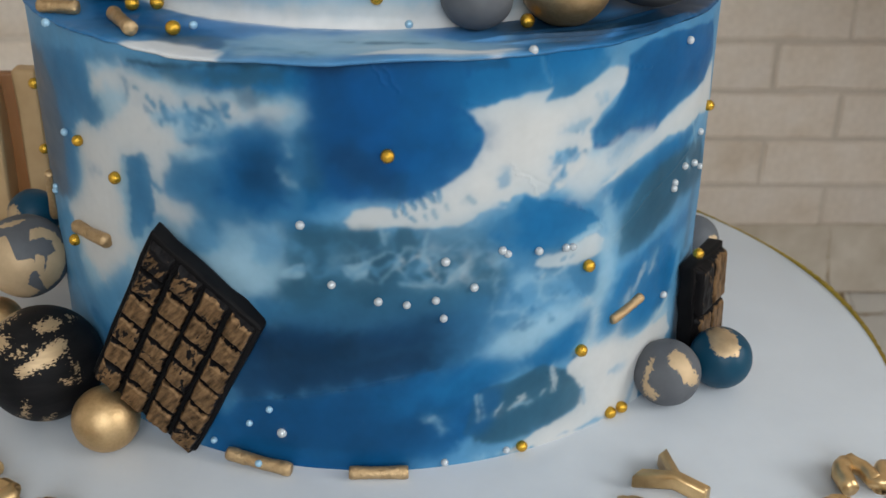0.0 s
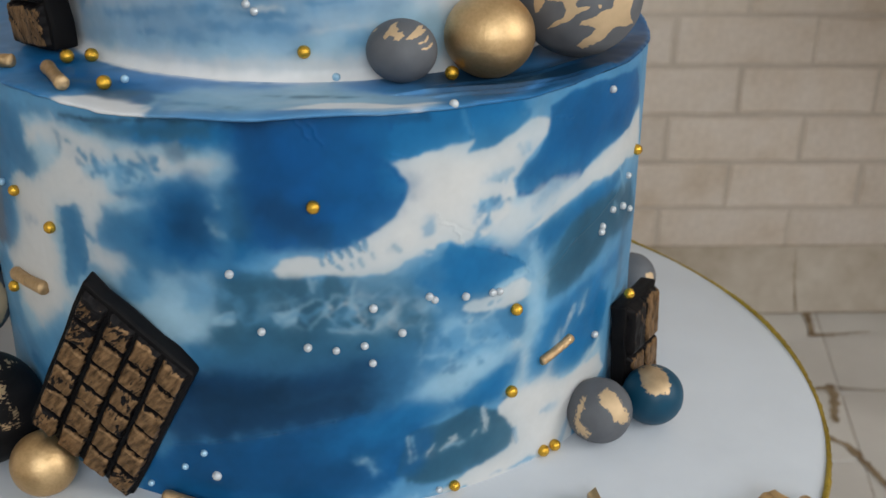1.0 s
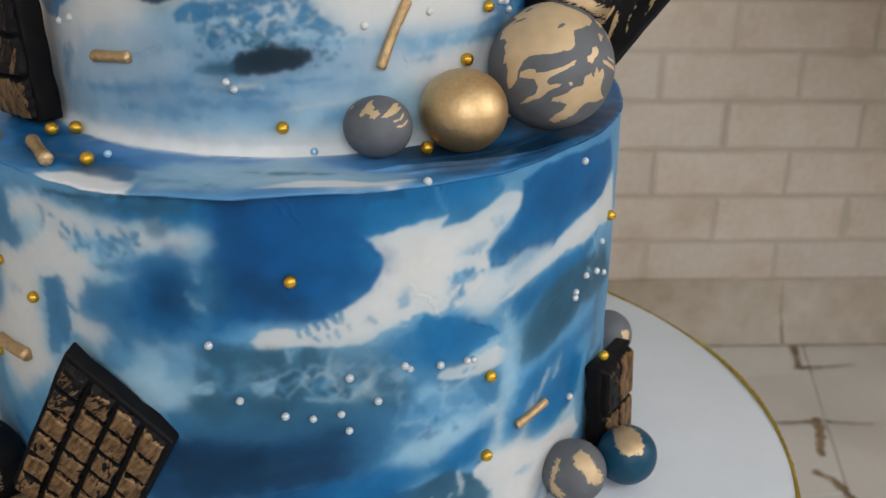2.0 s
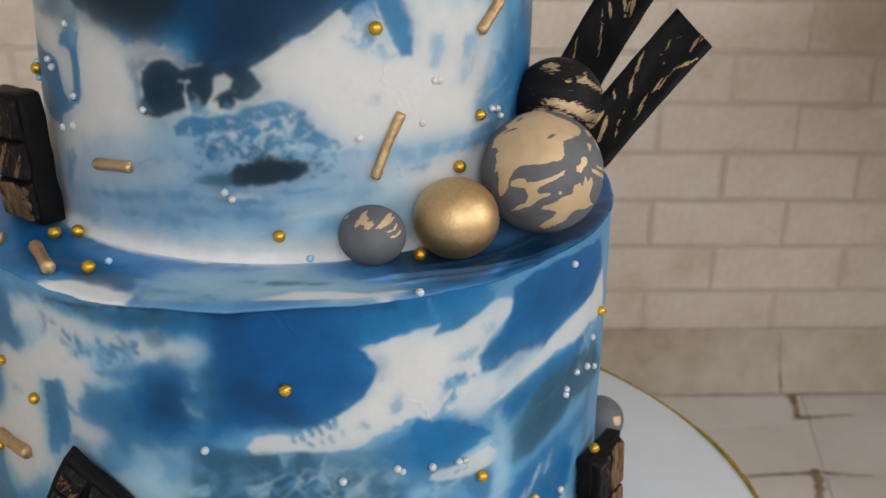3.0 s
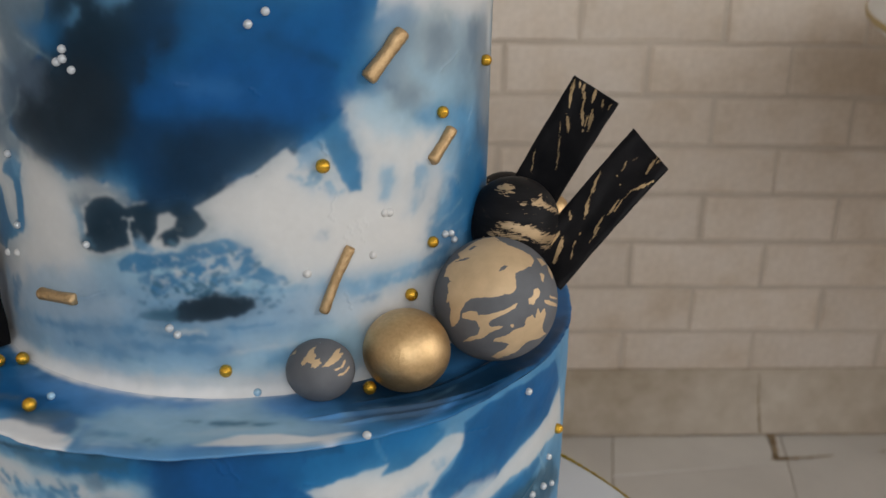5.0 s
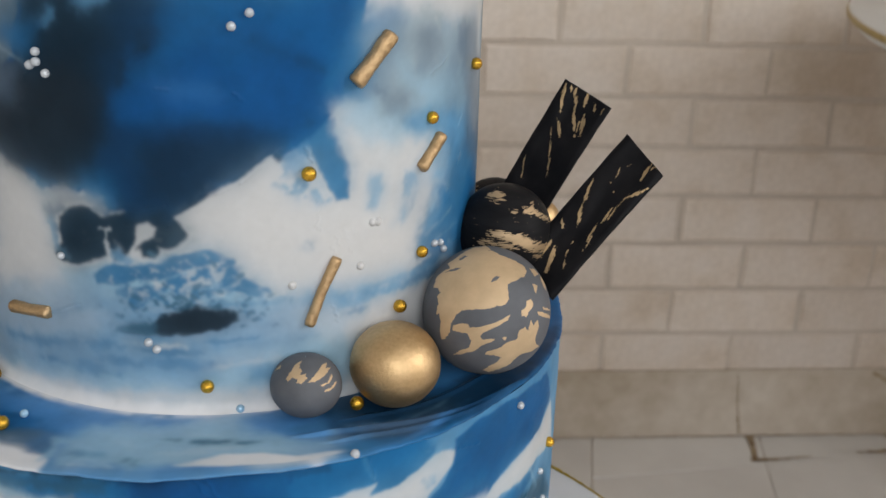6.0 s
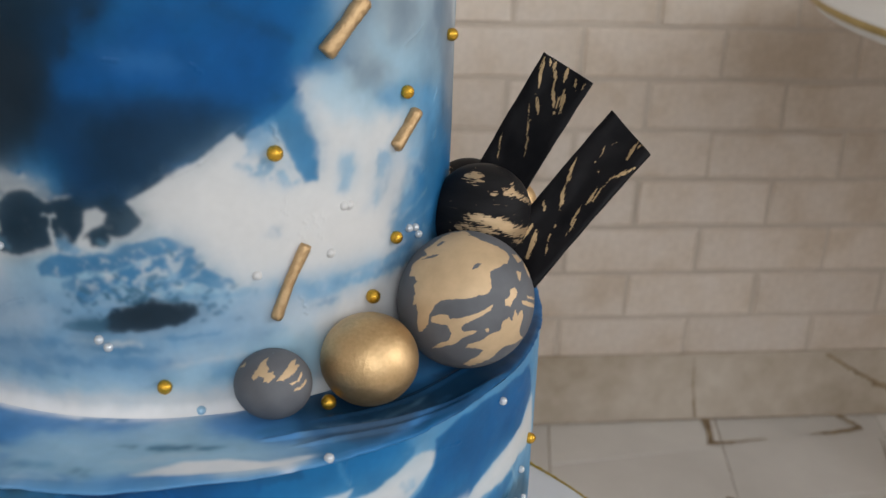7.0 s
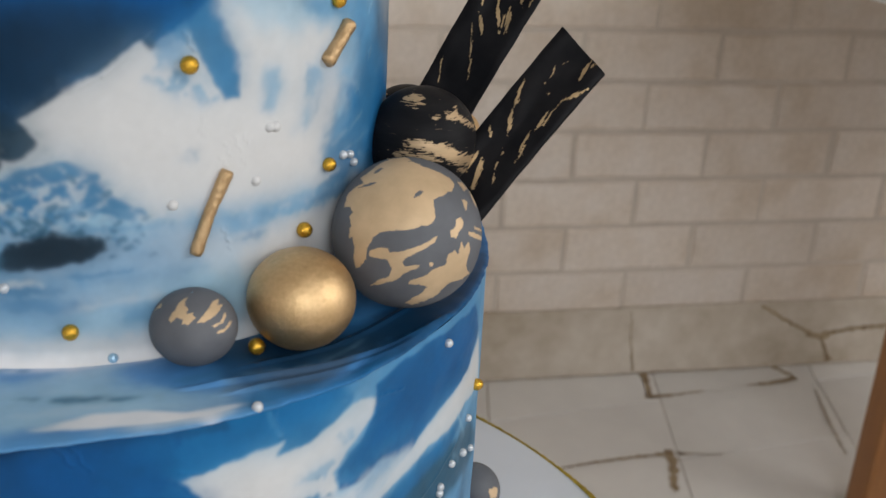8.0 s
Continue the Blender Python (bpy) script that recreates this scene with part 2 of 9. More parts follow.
def wall_with_window(name, axis, at, thick, span, opening, number):
    """A plaster wall across the given axis, with a framed opening (low, high, sill, head)."""
    lo, hi, sill, head = opening
    bm = bmesh.new()
    for a, b, z0, z1 in ((span[0], lo, FLOOR_Z, CEILING_Z), (hi, span[1], FLOOR_Z, CEILING_Z), (lo, hi, FLOOR_Z, sill), (lo, hi, head, CEILING_Z)):
        if axis == "x":
            box(bm, (at, a, z0), (at + thick, b, z1))
        else:
            box(bm, (a, at, z0), (b, at + thick, z1))
    tagged(part(name, bm, M_PLASTER, smooth=False), "plain cream plaster wall with a window opening", kind="structure")
    win = empty("window_%d" % number, (at, (lo + hi) / 2, sill) if axis == "x" else ((lo + hi) / 2, at, sill), "unseen white framed window with an area lamp", "window", kind="structure")
    for a, b, z0, z1 in ((lo, lo + 0.05, sill, head), (hi - 0.05, hi, sill, head), (lo, hi, sill, sill + 0.05), (lo, hi, head - 0.05, head), ((lo + hi) / 2 - 0.02, (lo + hi) / 2 + 0.02, sill, head)):
        bm = box(bmesh.new(), (at + thick * 0.4, a, z0) if axis == "x" else (a, at + thick * 0.4, z0), (at + thick * 0.4 + 0.04, b, z1) if axis == "x" else (b, at + thick * 0.4 + 0.04, z1), 0.004)
        bm.transform(Matrix.Translation(-win.location))
        part("window_frame", bm, M_FRAME, win)


wall_with_window("wall_east", "x", EAST_X, 0.30, (SOUTH_Y, WALL_Y), (-1.9, -0.4, 0.5, 1.8), 1)
# the south window is out of view, added to go with the fill lamp
wall_with_window("wall_south", "y", SOUTH_Y - 0.30, 0.30, (WEST_X, EAST_X), (-0.65, 1.05, 0.6, 1.8), 2)


# ---- cake board and what carries it ----
def turned(profile, steps=64):
    """A solid of revolution from (radius, height) pairs."""
    bm = bmesh.new()
    rings = [[bm.verts.new((r * math.cos(2 * math.pi * k / steps), r * math.sin(2 * math.pi * k / steps), z)) for k in range(steps)] for r, z in profile]
    for a, b in zip(rings, rings[1:]):
        for k in range(steps):
            bm.faces.new((a[k], a[(k + 1) % steps], b[(k + 1) % steps], b[k]))
    bm.faces.new(rings[0][::-1])
    bm.faces.new(rings[-1])
    return bm


def cake_board(place, radius, label, ribbon_label):
    board = empty("cake_board", place, label, "cake board")
    part("drum", turned([(radius - 0.0012, -0.0105), (radius, -0.0100), (radius, -0.0006), (radius - 0.0008, 0.0)], 160), M_BOARD, board, "white paper covered drum")
    # a foil band with crimps round the edge
    steps, bm = 720, bmesh.new()
    rng = random.Random(7)
    rings = []
    for k in range(steps):
        a = 2 * math.pi * k / steps
        crimp = 0.0007 + 0.0005 * math.sin(k * 1.9) * rng.random()
        lift = 0.0006 * math.sin(a * 9) + 0.0003 * rng.random()
        rings.append([bm.verts.new(((radius + d) * math.cos(a), (radius + d) * math.sin(a), z)) for d, z in
                      ((0.0003, -0.011), (crimp + 0.0004, -0.0098), (crimp + 0.0005, -0.0012 + lift), (crimp, 0.0004 + lift), (-0.0006, 0.0005 + lift * 0.5), (-0.001, -0.0004))])
    for a, b in zip(rings, rings[1:] + rings[:1]):
        for k in range(5):
            bm.faces.new((a[k], b[k], b[k + 1], a[k + 1]))
    part("ribbon", bm, M_RIBBON, board, ribbon_label)
    return board


cake_board((0.0055, -0.0362, 0.0), 0.1858, "round white cake board with a gold foil edge under the cake", "crimped gold foil band")

stand = empty("pedestal", (0.0055, -0.0362, FLOOR_Z), "plain round pedestal under the cake board", "pedestal")
part("foot", turned([(0.10, 0.0), (0.10, 0.012), (0.03, 0.03)], 48), M_WOOD, stand)
part("column", turned([(0.03, 0.028), (0.025, 0.2), (0.03, 0.525)], 32), M_WOOD, stand)
part("plate", turned([(0.09, 0.523), (0.095, 0.53), (0.095, 0.5415)], 48), M_WOOD, stand)


# ---- the cake ----
R1, R2, LEDGE, TOP = 0.12325, 0.08927, 0.134, 0.29
# cream is the white icing lifted, with its sheen put into the colour
PIGMENT = {
    "white": (0.580, 0.58, 0.575), "mist": (0.300, 0.475, 0.60), "sky": (0.098, 0.275, 0.47), "steel": (0.036, 0.158, 0.32), "blue": (0.010, 0.124, 0.31), "deep": (0.006, 0.087, 0.245),
    "royal": (0.004, 0.072, 0.235), "navy": (0.005, 0.036, 0.098), "ink": (0.006, 0.021, 0.040), "slate": (0.024, 0.088, 0.150), "grey": (0.28, 0.35, 0.39), "smoke": (0.075, 0.115, 0.17), "veil": (0.235, 0.36, 0.49), "azure": (0.060, 0.215, 0.50), "cream": (0.75, 0.74, 0.745), "gloom": (0.010, 0.021, 0.034),
}
# palette-knife dabs, a few of them painted shade or sheen: colour, then (degrees round from the front, height in mm,
# and the same at the other end, half width in mm, softness)
def smear(store, colour, *strokes):
    store.append((colour, strokes))


def patch(store, colour, soft, cover, *corners):
    store.append((colour, (soft, cover, corners)))


def stipple(store, colour, grain_mm, level, soft, *corners):
    """Islands of colour (grain_mm below nought: veins between round cells) inside an outline."""
    store.append((colour, (grain_mm, level, soft, corners)))


LOWER_DABS = []
patch(LOWER_DABS, "steel", 2.0, 1.00, (-63.2, 120.2), (-42.5, 128.2), (-31.1, 128.3), (-16.5, 130.9), (-9.0, 131.9), (-9.2, 125.3), (-16.7, 123.3), (-24.1, 122.3), (-30.4, 125.3), (-36.6, 125.6), (-41.5, 125.3), (-41.7, 117.5), (-39.3, 109.0), (-40.2, 105.5), (-46.9, 104.3), (-49.7, 99.0), (-50.2, 79.5), (-54.1, 70.7), (-60.5, 78.0), (-70.7, 95.2))
patch(LOWER_DABS, "blue", 4.0, 1.00, (-26.4, 129.5), (-6.1, 133.1), (-6.3, 123.2), (-16.7, 124.1), (-24.1, 122.7))
patch(LOWER_DABS, "smoke", 2.0, 1.00, (-70.4, 119.3), (-58.8, 119.7), (-54.1, 109.4), (-53.7, 92.7), (-54.9, 73.1), (-60.1, 69.1), (-70.5, 70.5), (-70.5, 101.7))
patch(LOWER_DABS, "mist", 5.0, 1.00, (-54.0, 68.7), (-35.8, 79.0), (-26.3, 80.0), (-25.7, 72.8), (-17.7, 74.0), (-12.0, 71.8), (-13.9, 63.9), (-19.2, 56.5), (-31.2, 46.5), (-46.8, 34.8), (-53.0, 46.5))
patch(LOWER_DABS, "white", 3.0, 1.00, (-41.0, 123.8), (-34.8, 127.0), (-31.4, 125.0), (-24.1, 123.2), (-17.5, 123.2), (-15.1, 124.4), (-16.1, 120.2), (-17.8, 116.6), (-13.1, 116.4), (-12.4, 114.9), (-17.1, 113.5), (-20.2, 106.0), (-24.3, 102.2), (-28.2, 97.2), (-29.6, 91.3), (-29.0, 84.3), (-32.3, 80.8), (-32.3, 93.7), (-33.1, 99.5), (-37.4, 95.7), (-37.6, 77.9), (-36.8, 64.9), (-43.3, 52.4), (-50.0, 53.3), (-56.5, 68.9), (-52.9, 72.6), (-49.1, 80.2), (-48.3, 99.8), (-45.3, 103.6), (-39.6, 105.9), (-39.7, 111.5), (-42.4, 117.2))
smear(LOWER_DABS, "sky", (-30.0, 115.5, -28.3, 112.7, 1.4, 0.9), (-24.3, 119.0, -23.3, 113.5, 1.9, 0.9), (-27.3, 113.9, -26.3, 112.1, 0.9, 0.8), (-33.2, 121.0, -32.8, 119.1, 1.6, 0.9), (-19.7, 118.6, -19.3, 107.9, 1.9, 0.9), (-23.0, 111.1, -22.3, 105.9, 2.8, 1.0), (-35.9, 91.9, -35.5, 90.3, 1.2, 1.0), (-35.1, 123.6, -35.1, 114.3, 0.8, 0.9))
smear(LOWER_DABS, "steel", (-29.0, 113.3, -28.3, 111.9, 0.9, 0.7), (-23.9, 118.3, -23.5, 116.8, 1.1, 0.7), (-32.7, 120.9, -32.3, 120.0, 0.8, 0.7), (-19.0, 114.7, -18.8, 109.7, 1.1, 0.9), (-27.0, 102.0, -26.5, 97.9, 1.1, 0.8), (-29.2, 96.8, -28.4, 93.6, 1.2, 0.9))
stipple(LOWER_DABS, "steel", 3.0, 0.35, 4.0, (-31.6, 121.6), (-16.8, 122.5), (-17.1, 112.6), (-20.7, 105.0), (-26.3, 97.9), (-30.7, 104.9), (-33.0, 116.0))
smear(LOWER_DABS, "sky", (-35.8, 93.8, -35.7, 76.2, 2.5, 1.0), (-30.8, 70.3, -26.7, 72.4, 3.1, 1.0))
smear(LOWER_DABS, "blue", (-33.1, 96.8, -33.1, 79.5, 2.0, 0.6))
patch(LOWER_DABS, "blue", 6.0, 1.00, (-27.7, 98.3), (-23.4, 101.6), (-18.7, 112.6), (-12.4, 115.6), (-6.4, 119.2), (-3.6, 112.9), (-3.9, 94.4), (-7.0, 87.1), (-13.2, 87.9), (-19.7, 87.5), (-25.9, 87.1), (-29.5, 88.6))
smear(LOWER_DABS, "navy", (-17.5, 102.5, -13.6, 99.9, 5.6, 1.0), (-10.2, 83.1, -7.1, 81.8, 4.0, 1.0))
smear(LOWER_DABS, "slate", (-7.3, 110.1, -6.8, 101.0, 4.0, 1.0), (-15.9, 121.1, -13.6, 120.5, 2.3, 0.8))
smear(LOWER_DABS, "mist", (-13.2, 120.0, -9.3, 121.8, 1.2, 0.9), (-13.1, 115.9, -10.9, 114.6, 1.6, 1.0), (-11.1, 108.5, -10.2, 106.5, 1.1, 0.9), (-11.4, 102.4, -10.4, 98.5, 1.1, 0.8))
patch(LOWER_DABS, "slate", 8.0, 0.90, (-11.7, 84.6), (-2.5, 85.7), (15.8, 82.6), (17.6, 73.8), (16.2, 53.3), (11.3, 46.9), (-14.4, 46.4), (-15.7, 57.7), (-12.8, 71.7))
patch(LOWER_DABS, "royal", 4.0, 1.00, (-8.3, 133.2), (14.4, 132.6), (14.5, 126.2), (12.3, 121.8), (13.5, 117.5), (15.1, 111.5), (14.9, 107.8), (13.2, 102.5), (11.4, 98.3), (8.7, 95.9), (6.5, 93.8), (2.0, 92.4), (-3.9, 92.3), (-6.4, 97.6), (-7.4, 111.0), (-8.2, 122.3))
patch(LOWER_DABS, "royal", 1.0, 1.00, (3.6, 119.4), (12.7, 119.3), (13.7, 117.3), (15.2, 111.4), (15.0, 107.4), (13.4, 102.2), (11.4, 97.9), (8.7, 95.6), (6.1, 93.5), (2.8, 94.4))
smear(LOWER_DABS, "blue", (10.8, 128.4, 13.9, 122.3, 4.0, 1.0), (12.0, 116.1, 13.5, 109.2, 2.5, 1.0))
# the first navy dab paints the shade under the ledge lip
smear(LOWER_DABS, "navy", (-7.6, 132.4, 7.9, 132.7, 1.1, 1.0), (-3.7, 106.3, 3.5, 97.8, 4.0, 1.2))
patch(LOWER_DABS, "steel", 6.0, 1.00, (19.0, 88.0), (24.1, 89.8), (34.3, 77.6), (35.2, 59.5), (32.4, 45.1), (25.2, 49.4), (18.0, 44.7), (15.4, 53.6), (16.8, 70.3))
patch(LOWER_DABS, "blue", 1.0, 1.00, (13.7, 133.0), (23.0, 132.8), (30.9, 133.6), (35.4, 133.5), (34.0, 126.8), (31.4, 122.4), (27.7, 119.4), (23.8, 118.9), (24.5, 122.4), (20.8, 122.2), (16.9, 120.3), (12.7, 119.1), (11.9, 121.8))
smear(LOWER_DABS, "sky", (34.0, 131.0, 38.4, 128.6, 2.2, 1.0), (22.9, 131.7, 24.1, 124.1, 0.4, 0.9))
patch(LOWER_DABS, "white", 0.9, 1.00, (13.1, 118.6), (16.9, 120.2), (20.8, 122.0), (24.5, 122.2), (23.8, 118.8), (27.7, 119.2), (31.4, 122.2), (34.2, 126.2), (38.3, 124.9), (37.4, 120.4), (34.9, 115.4), (33.0, 111.9), (31.4, 108.5), (32.2, 102.6), (31.4, 97.6), (29.5, 94.8), (27.7, 92.0), (24.1, 89.4), (22.8, 91.2), (21.4, 92.5), (19.4, 91.4), (19.0, 88.0), (15.7, 88.0), (12.6, 86.5), (9.5, 84.9), (6.5, 83.9), (2.7, 85.3), (-2.5, 84.8), (-3.6, 87.1), (-1.0, 90.1), (2.0, 89.6), (4.6, 89.1), (6.1, 93.1), (8.7, 95.2), (11.4, 97.7), (13.4, 102.0), (15.0, 107.3), (15.2, 111.4), (13.7, 117.2))
smear(LOWER_DABS, "sky", (27.1, 109.4, 29.9, 109.6, 1.2, 0.9), (26.1, 100.6, 29.2, 102.4, 2.2, 1.0), (27.1, 95.8, 26.2, 94.7, 1.2, 0.9), (18.2, 98.8, 18.4, 96.6, 1.2, 1.0), (32.5, 118.1, 33.2, 116.1, 0.8, 0.9), (24.1, 89.8, 25.9, 90.9, 1.2, 0.9), (18.2, 89.7, 19.4, 88.6, 0.9, 0.8), (-2.5, 90.6, 3.5, 91.6, 1.2, 1.0), (14.2, 85.7, 19.0, 86.2, 2.2, 1.0))
smear(LOWER_DABS, "steel", (27.1, 109.8, 29.0, 108.7, 0.8, 0.8), (27.9, 101.7, 29.2, 102.9, 1.1, 0.8), (26.6, 99.2, 26.1, 98.3, 0.9, 0.8), (4.7, 91.5, 5.0, 90.4, 0.5, 0.5), (6.3, 92.8, 6.5, 91.3, 0.5, 0.5), (7.7, 94.0, 8.1, 92.2, 0.6, 0.5), (8.7, 94.9, 8.9, 94.0, 0.4, 0.5), (3.8, 88.4, 4.1, 87.7, 0.5, 0.6), (9.7, 88.4, 10.0, 87.0, 0.5, 0.7), (5.7, 88.1, 6.1, 86.8, 0.5, 0.8), (30.7, 102.8, 31.3, 100.3, 0.6, 0.8))
patch(LOWER_DABS, "mist", 4.0, 1.00, (31.7, 102.4), (41.2, 102.8), (45.7, 97.6), (38.1, 94.0), (32.8, 88.7), (29.3, 87.2), (27.8, 90.5), (30.5, 95.3))
smear(LOWER_DABS, "sky", (35.0, 97.7, 40.4, 99.5, 1.4, 0.8))
patch(LOWER_DABS, "deep", 1.3, 1.00, (37.9, 128.3), (43.2, 131.0), (63.7, 129.0), (67.7, 115.5), (61.3, 109.4), (52.0, 105.8), (47.1, 103.3), (44.9, 100.6), (38.9, 104.1), (36.1, 101.5), (32.4, 102.1), (31.9, 108.6), (35.4, 114.4), (37.6, 120.2))
smear(LOWER_DABS, "blue", (38.5, 107.7, 43.4, 109.8, 2.2, 1.0), (33.1, 104.8, 36.3, 105.2, 1.6, 1.0))
patch(LOWER_DABS, "white", 1.0, 1.00, (68.6, 113.0), (72.6, 92.1), (61.3, 97.2), (55.9, 96.0), (49.0, 96.4), (43.1, 94.2), (37.3, 90.7), (33.4, 88.2), (38.1, 94.0), (42.8, 98.8), (45.5, 100.3), (47.7, 103.4), (52.8, 105.6), (61.6, 109.2))
patch(LOWER_DABS, "blue", 2.5, 1.00, (61.5, 96.3), (54.9, 94.7), (47.5, 95.2), (39.4, 91.4), (35.0, 87.2), (34.3, 82.9), (37.9, 79.0), (41.5, 82.6), (46.9, 87.0), (55.3, 88.1))
patch(LOWER_DABS, "slate", 2.5, 1.00, (66.4, 85.6), (56.8, 89.3), (47.2, 88.7), (41.9, 82.4), (38.6, 73.2), (38.9, 62.7), (44.0, 61.1), (49.2, 65.4), (55.6, 70.8), (74.1, 67.1))
smear(LOWER_DABS, "blue", (48.9, 58.8, 61.5, 59.1, 2.8, 1.0))
smear(LOWER_DABS, "smoke", (63.8, 71.2, 63.8, 47.1, 1.9, 1.0))
smear(LOWER_DABS, "mist", (58.2, 96.7, 62.4, 84.8, 0.6, 0.8), (57.5, 84.2, 60.4, 78.0, 0.6, 0.9), (35.7, 84.4, 37.6, 69.9, 1.9, 1.2))
patch(LOWER_DABS, "blue", 1.2, 1.00, (21.3, 91.7), (23.7, 88.9), (28.3, 87.9), (33.1, 81.5), (34.6, 77.5), (32.5, 75.8), (29.5, 73.3), (27.4, 71.7), (22.8, 71.9), (18.4, 75.4), (15.9, 79.9), (17.4, 84.5), (20.3, 86.1))
smear(LOWER_DABS, "steel", (15.8, 82.6, 19.1, 82.5, 3.4, 1.1), (16.7, 75.9, 21.9, 71.3, 2.2, 1.1))
smear(LOWER_DABS, "mist", (29.3, 72.3, 34.7, 75.1, 0.9, 0.7), (32.8, 76.6, 34.4, 76.2, 0.6, 0.5), (18.4, 72.6, 19.8, 69.3, 0.9, 0.9))
patch(LOWER_DABS, "white", 1.0, 1.00, (23.6, 69.3), (27.0, 70.0), (29.4, 71.3), (35.5, 71.1), (36.2, 66.8), (32.9, 64.9), (28.6, 65.3), (24.7, 66.7))
patch(LOWER_DABS, "mist", 5.0, 0.85, (34.7, 75.1), (38.3, 67.0), (38.1, 53.5), (36.0, 46.8), (34.8, 35.1), (34.5, 26.7), (31.7, 28.7), (32.1, 45.3), (33.4, 52.6), (35.9, 59.1))
patch(LOWER_DABS, "blue", 5.0, 1.00, (40.8, 57.8), (52.5, 60.8), (58.8, 47.2), (56.4, 36.1), (48.0, 28.3), (40.3, 30.7), (36.5, 35.9), (36.6, 46.3), (38.2, 51.4))
patch(LOWER_DABS, "mist", 4.0, 1.00, (55.9, 34.4), (57.0, 14.7), (47.0, 19.9), (37.3, 19.7), (34.7, 24.0), (35.5, 32.0), (41.8, 29.0), (49.8, 28.5))
smear(LOWER_DABS, "steel", (-2.6, 80.0, -1.1, 77.5, 4.0, 0.6), (3.4, 73.4, 3.8, 72.2, 3.1, 0.6), (5.1, 80.5, 5.7, 78.3, 2.8, 0.7), (-7.3, 72.7, -4.2, 71.1, 4.7, 1.0))
smear(LOWER_DABS, "slate", (-2.7, 80.3, -2.0, 78.6, 2.8, 0.9), (8.4, 69.1, 9.2, 69.7, 2.6, 0.7), (15.2, 70.8, 16.2, 57.2, 4.7, 1.0), (-1.2, 67.6, 6.5, 63.4, 2.8, 1.0), (6.5, 70.8, 8.0, 72.5, 1.2, 0.8))
smear(LOWER_DABS, "sky", (-3.3, 69.9, -0.0, 72.8, 1.4, 0.8), (2.1, 77.4, 0.5, 73.1, 0.9, 0.8), (6.8, 75.9, 10.3, 76.5, 1.2, 0.8), (-1.0, 83.6, 3.5, 83.8, 1.1, 0.9), (-13.7, 75.1, -12.2, 69.9, 1.9, 1.0), (3.4, 82.1, 2.7, 78.5, 0.8, 0.9), (-0.3, 78.6, 0.8, 80.4, 0.8, 0.9))
patch(LOWER_DABS, "steel", 5.0, 0.80, (-12.5, 82.7), (-3.3, 85.7), (3.5, 84.7), (15.0, 81.0), (15.2, 69.0), (11.2, 62.5), (3.4, 64.6), (-7.4, 65.2), (-12.0, 71.8))
patch(LOWER_DABS, "slate", 1.3, 0.85, (-0.0, 77.4), (-1.4, 74.9), (-2.9, 73.7), (-4.5, 74.3), (-5.4, 77.5), (-4.4, 80.5), (-3.8, 84.4), (-2.1, 82.9), (-1.0, 80.7))
patch(LOWER_DABS, "slate", 1.3, 0.85, (-5.9, 79.7), (-5.8, 75.3), (-7.1, 72.6), (-8.4, 74.3), (-9.3, 77.2), (-9.5, 81.8), (-8.2, 84.5), (-7.0, 85.3), (-5.4, 85.0))
patch(LOWER_DABS, "slate", 1.3, 0.85, (1.7, 80.2), (1.1, 79.2), (0.1, 78.8), (-0.9, 80.2), (-1.0, 81.9), (-1.5, 84.0), (-0.2, 83.6), (0.8, 83.3), (1.8, 81.8))
patch(LOWER_DABS, "slate", 1.3, 0.85, (7.1, 78.8), (6.0, 75.7), (5.1, 73.7), (3.7, 73.0), (3.4, 77.6), (3.1, 81.2), (3.8, 84.5), (5.1, 84.6), (6.0, 82.1))
patch(LOWER_DABS, "slate", 1.3, 0.85, (3.2, 73.4), (3.1, 70.3), (1.5, 70.2), (0.2, 69.9), (-0.7, 72.0), (-0.5, 74.8), (0.5, 76.5), (1.7, 78.4), (2.6, 75.6))
patch(LOWER_DABS, "slate", 1.3, 0.85, (5.6, 72.8), (5.7, 70.9), (4.8, 69.8), (3.8, 70.8), (3.1, 72.1), (2.9, 74.1), (3.8, 75.2), (4.7, 75.2), (6.0, 75.0))
patch(LOWER_DABS, "slate", 1.3, 0.85, (10.7, 68.2), (11.2, 66.6), (9.4, 66.2), (8.0, 65.9), (6.8, 66.5), (6.8, 68.0), (7.9, 69.1), (9.2, 70.3), (10.5, 69.5))
patch(LOWER_DABS, "slate", 1.3, 0.85, (15.5, 80.2), (15.8, 78.2), (14.5, 77.5), (13.4, 76.4), (12.4, 77.3), (12.6, 79.2), (12.6, 81.2), (13.8, 82.0), (14.9, 81.4))
patch(LOWER_DABS, "slate", 1.3, 0.85, (13.0, 71.4), (12.6, 69.9), (11.8, 69.4), (10.9, 69.2), (10.5, 71.2), (10.5, 72.8), (10.8, 74.7), (11.8, 73.7), (12.6, 73.3))
patch(LOWER_DABS, "slate", 1.3, 0.85, (-3.2, 69.0), (-4.9, 67.3), (-6.9, 66.4), (-9.3, 65.8), (-10.7, 67.1), (-10.2, 68.9), (-9.1, 70.7), (-6.6, 71.6), (-5.4, 70.0))
smear(LOWER_DABS, "slate", (-10.6, 65.6, -1.2, 64.8, 2.8, 1.1), (15.2, 69.0, 15.3, 61.4, 2.8, 1.0))
patch(LOWER_DABS, "sky", 1.3, 0.80, (-11.3, 80.4), (-11.6, 76.2), (-12.3, 73.0), (-13.0, 74.6), (-13.2, 78.1), (-13.5, 82.7), (-12.6, 84.5), (-11.9, 86.8), (-11.2, 85.1))
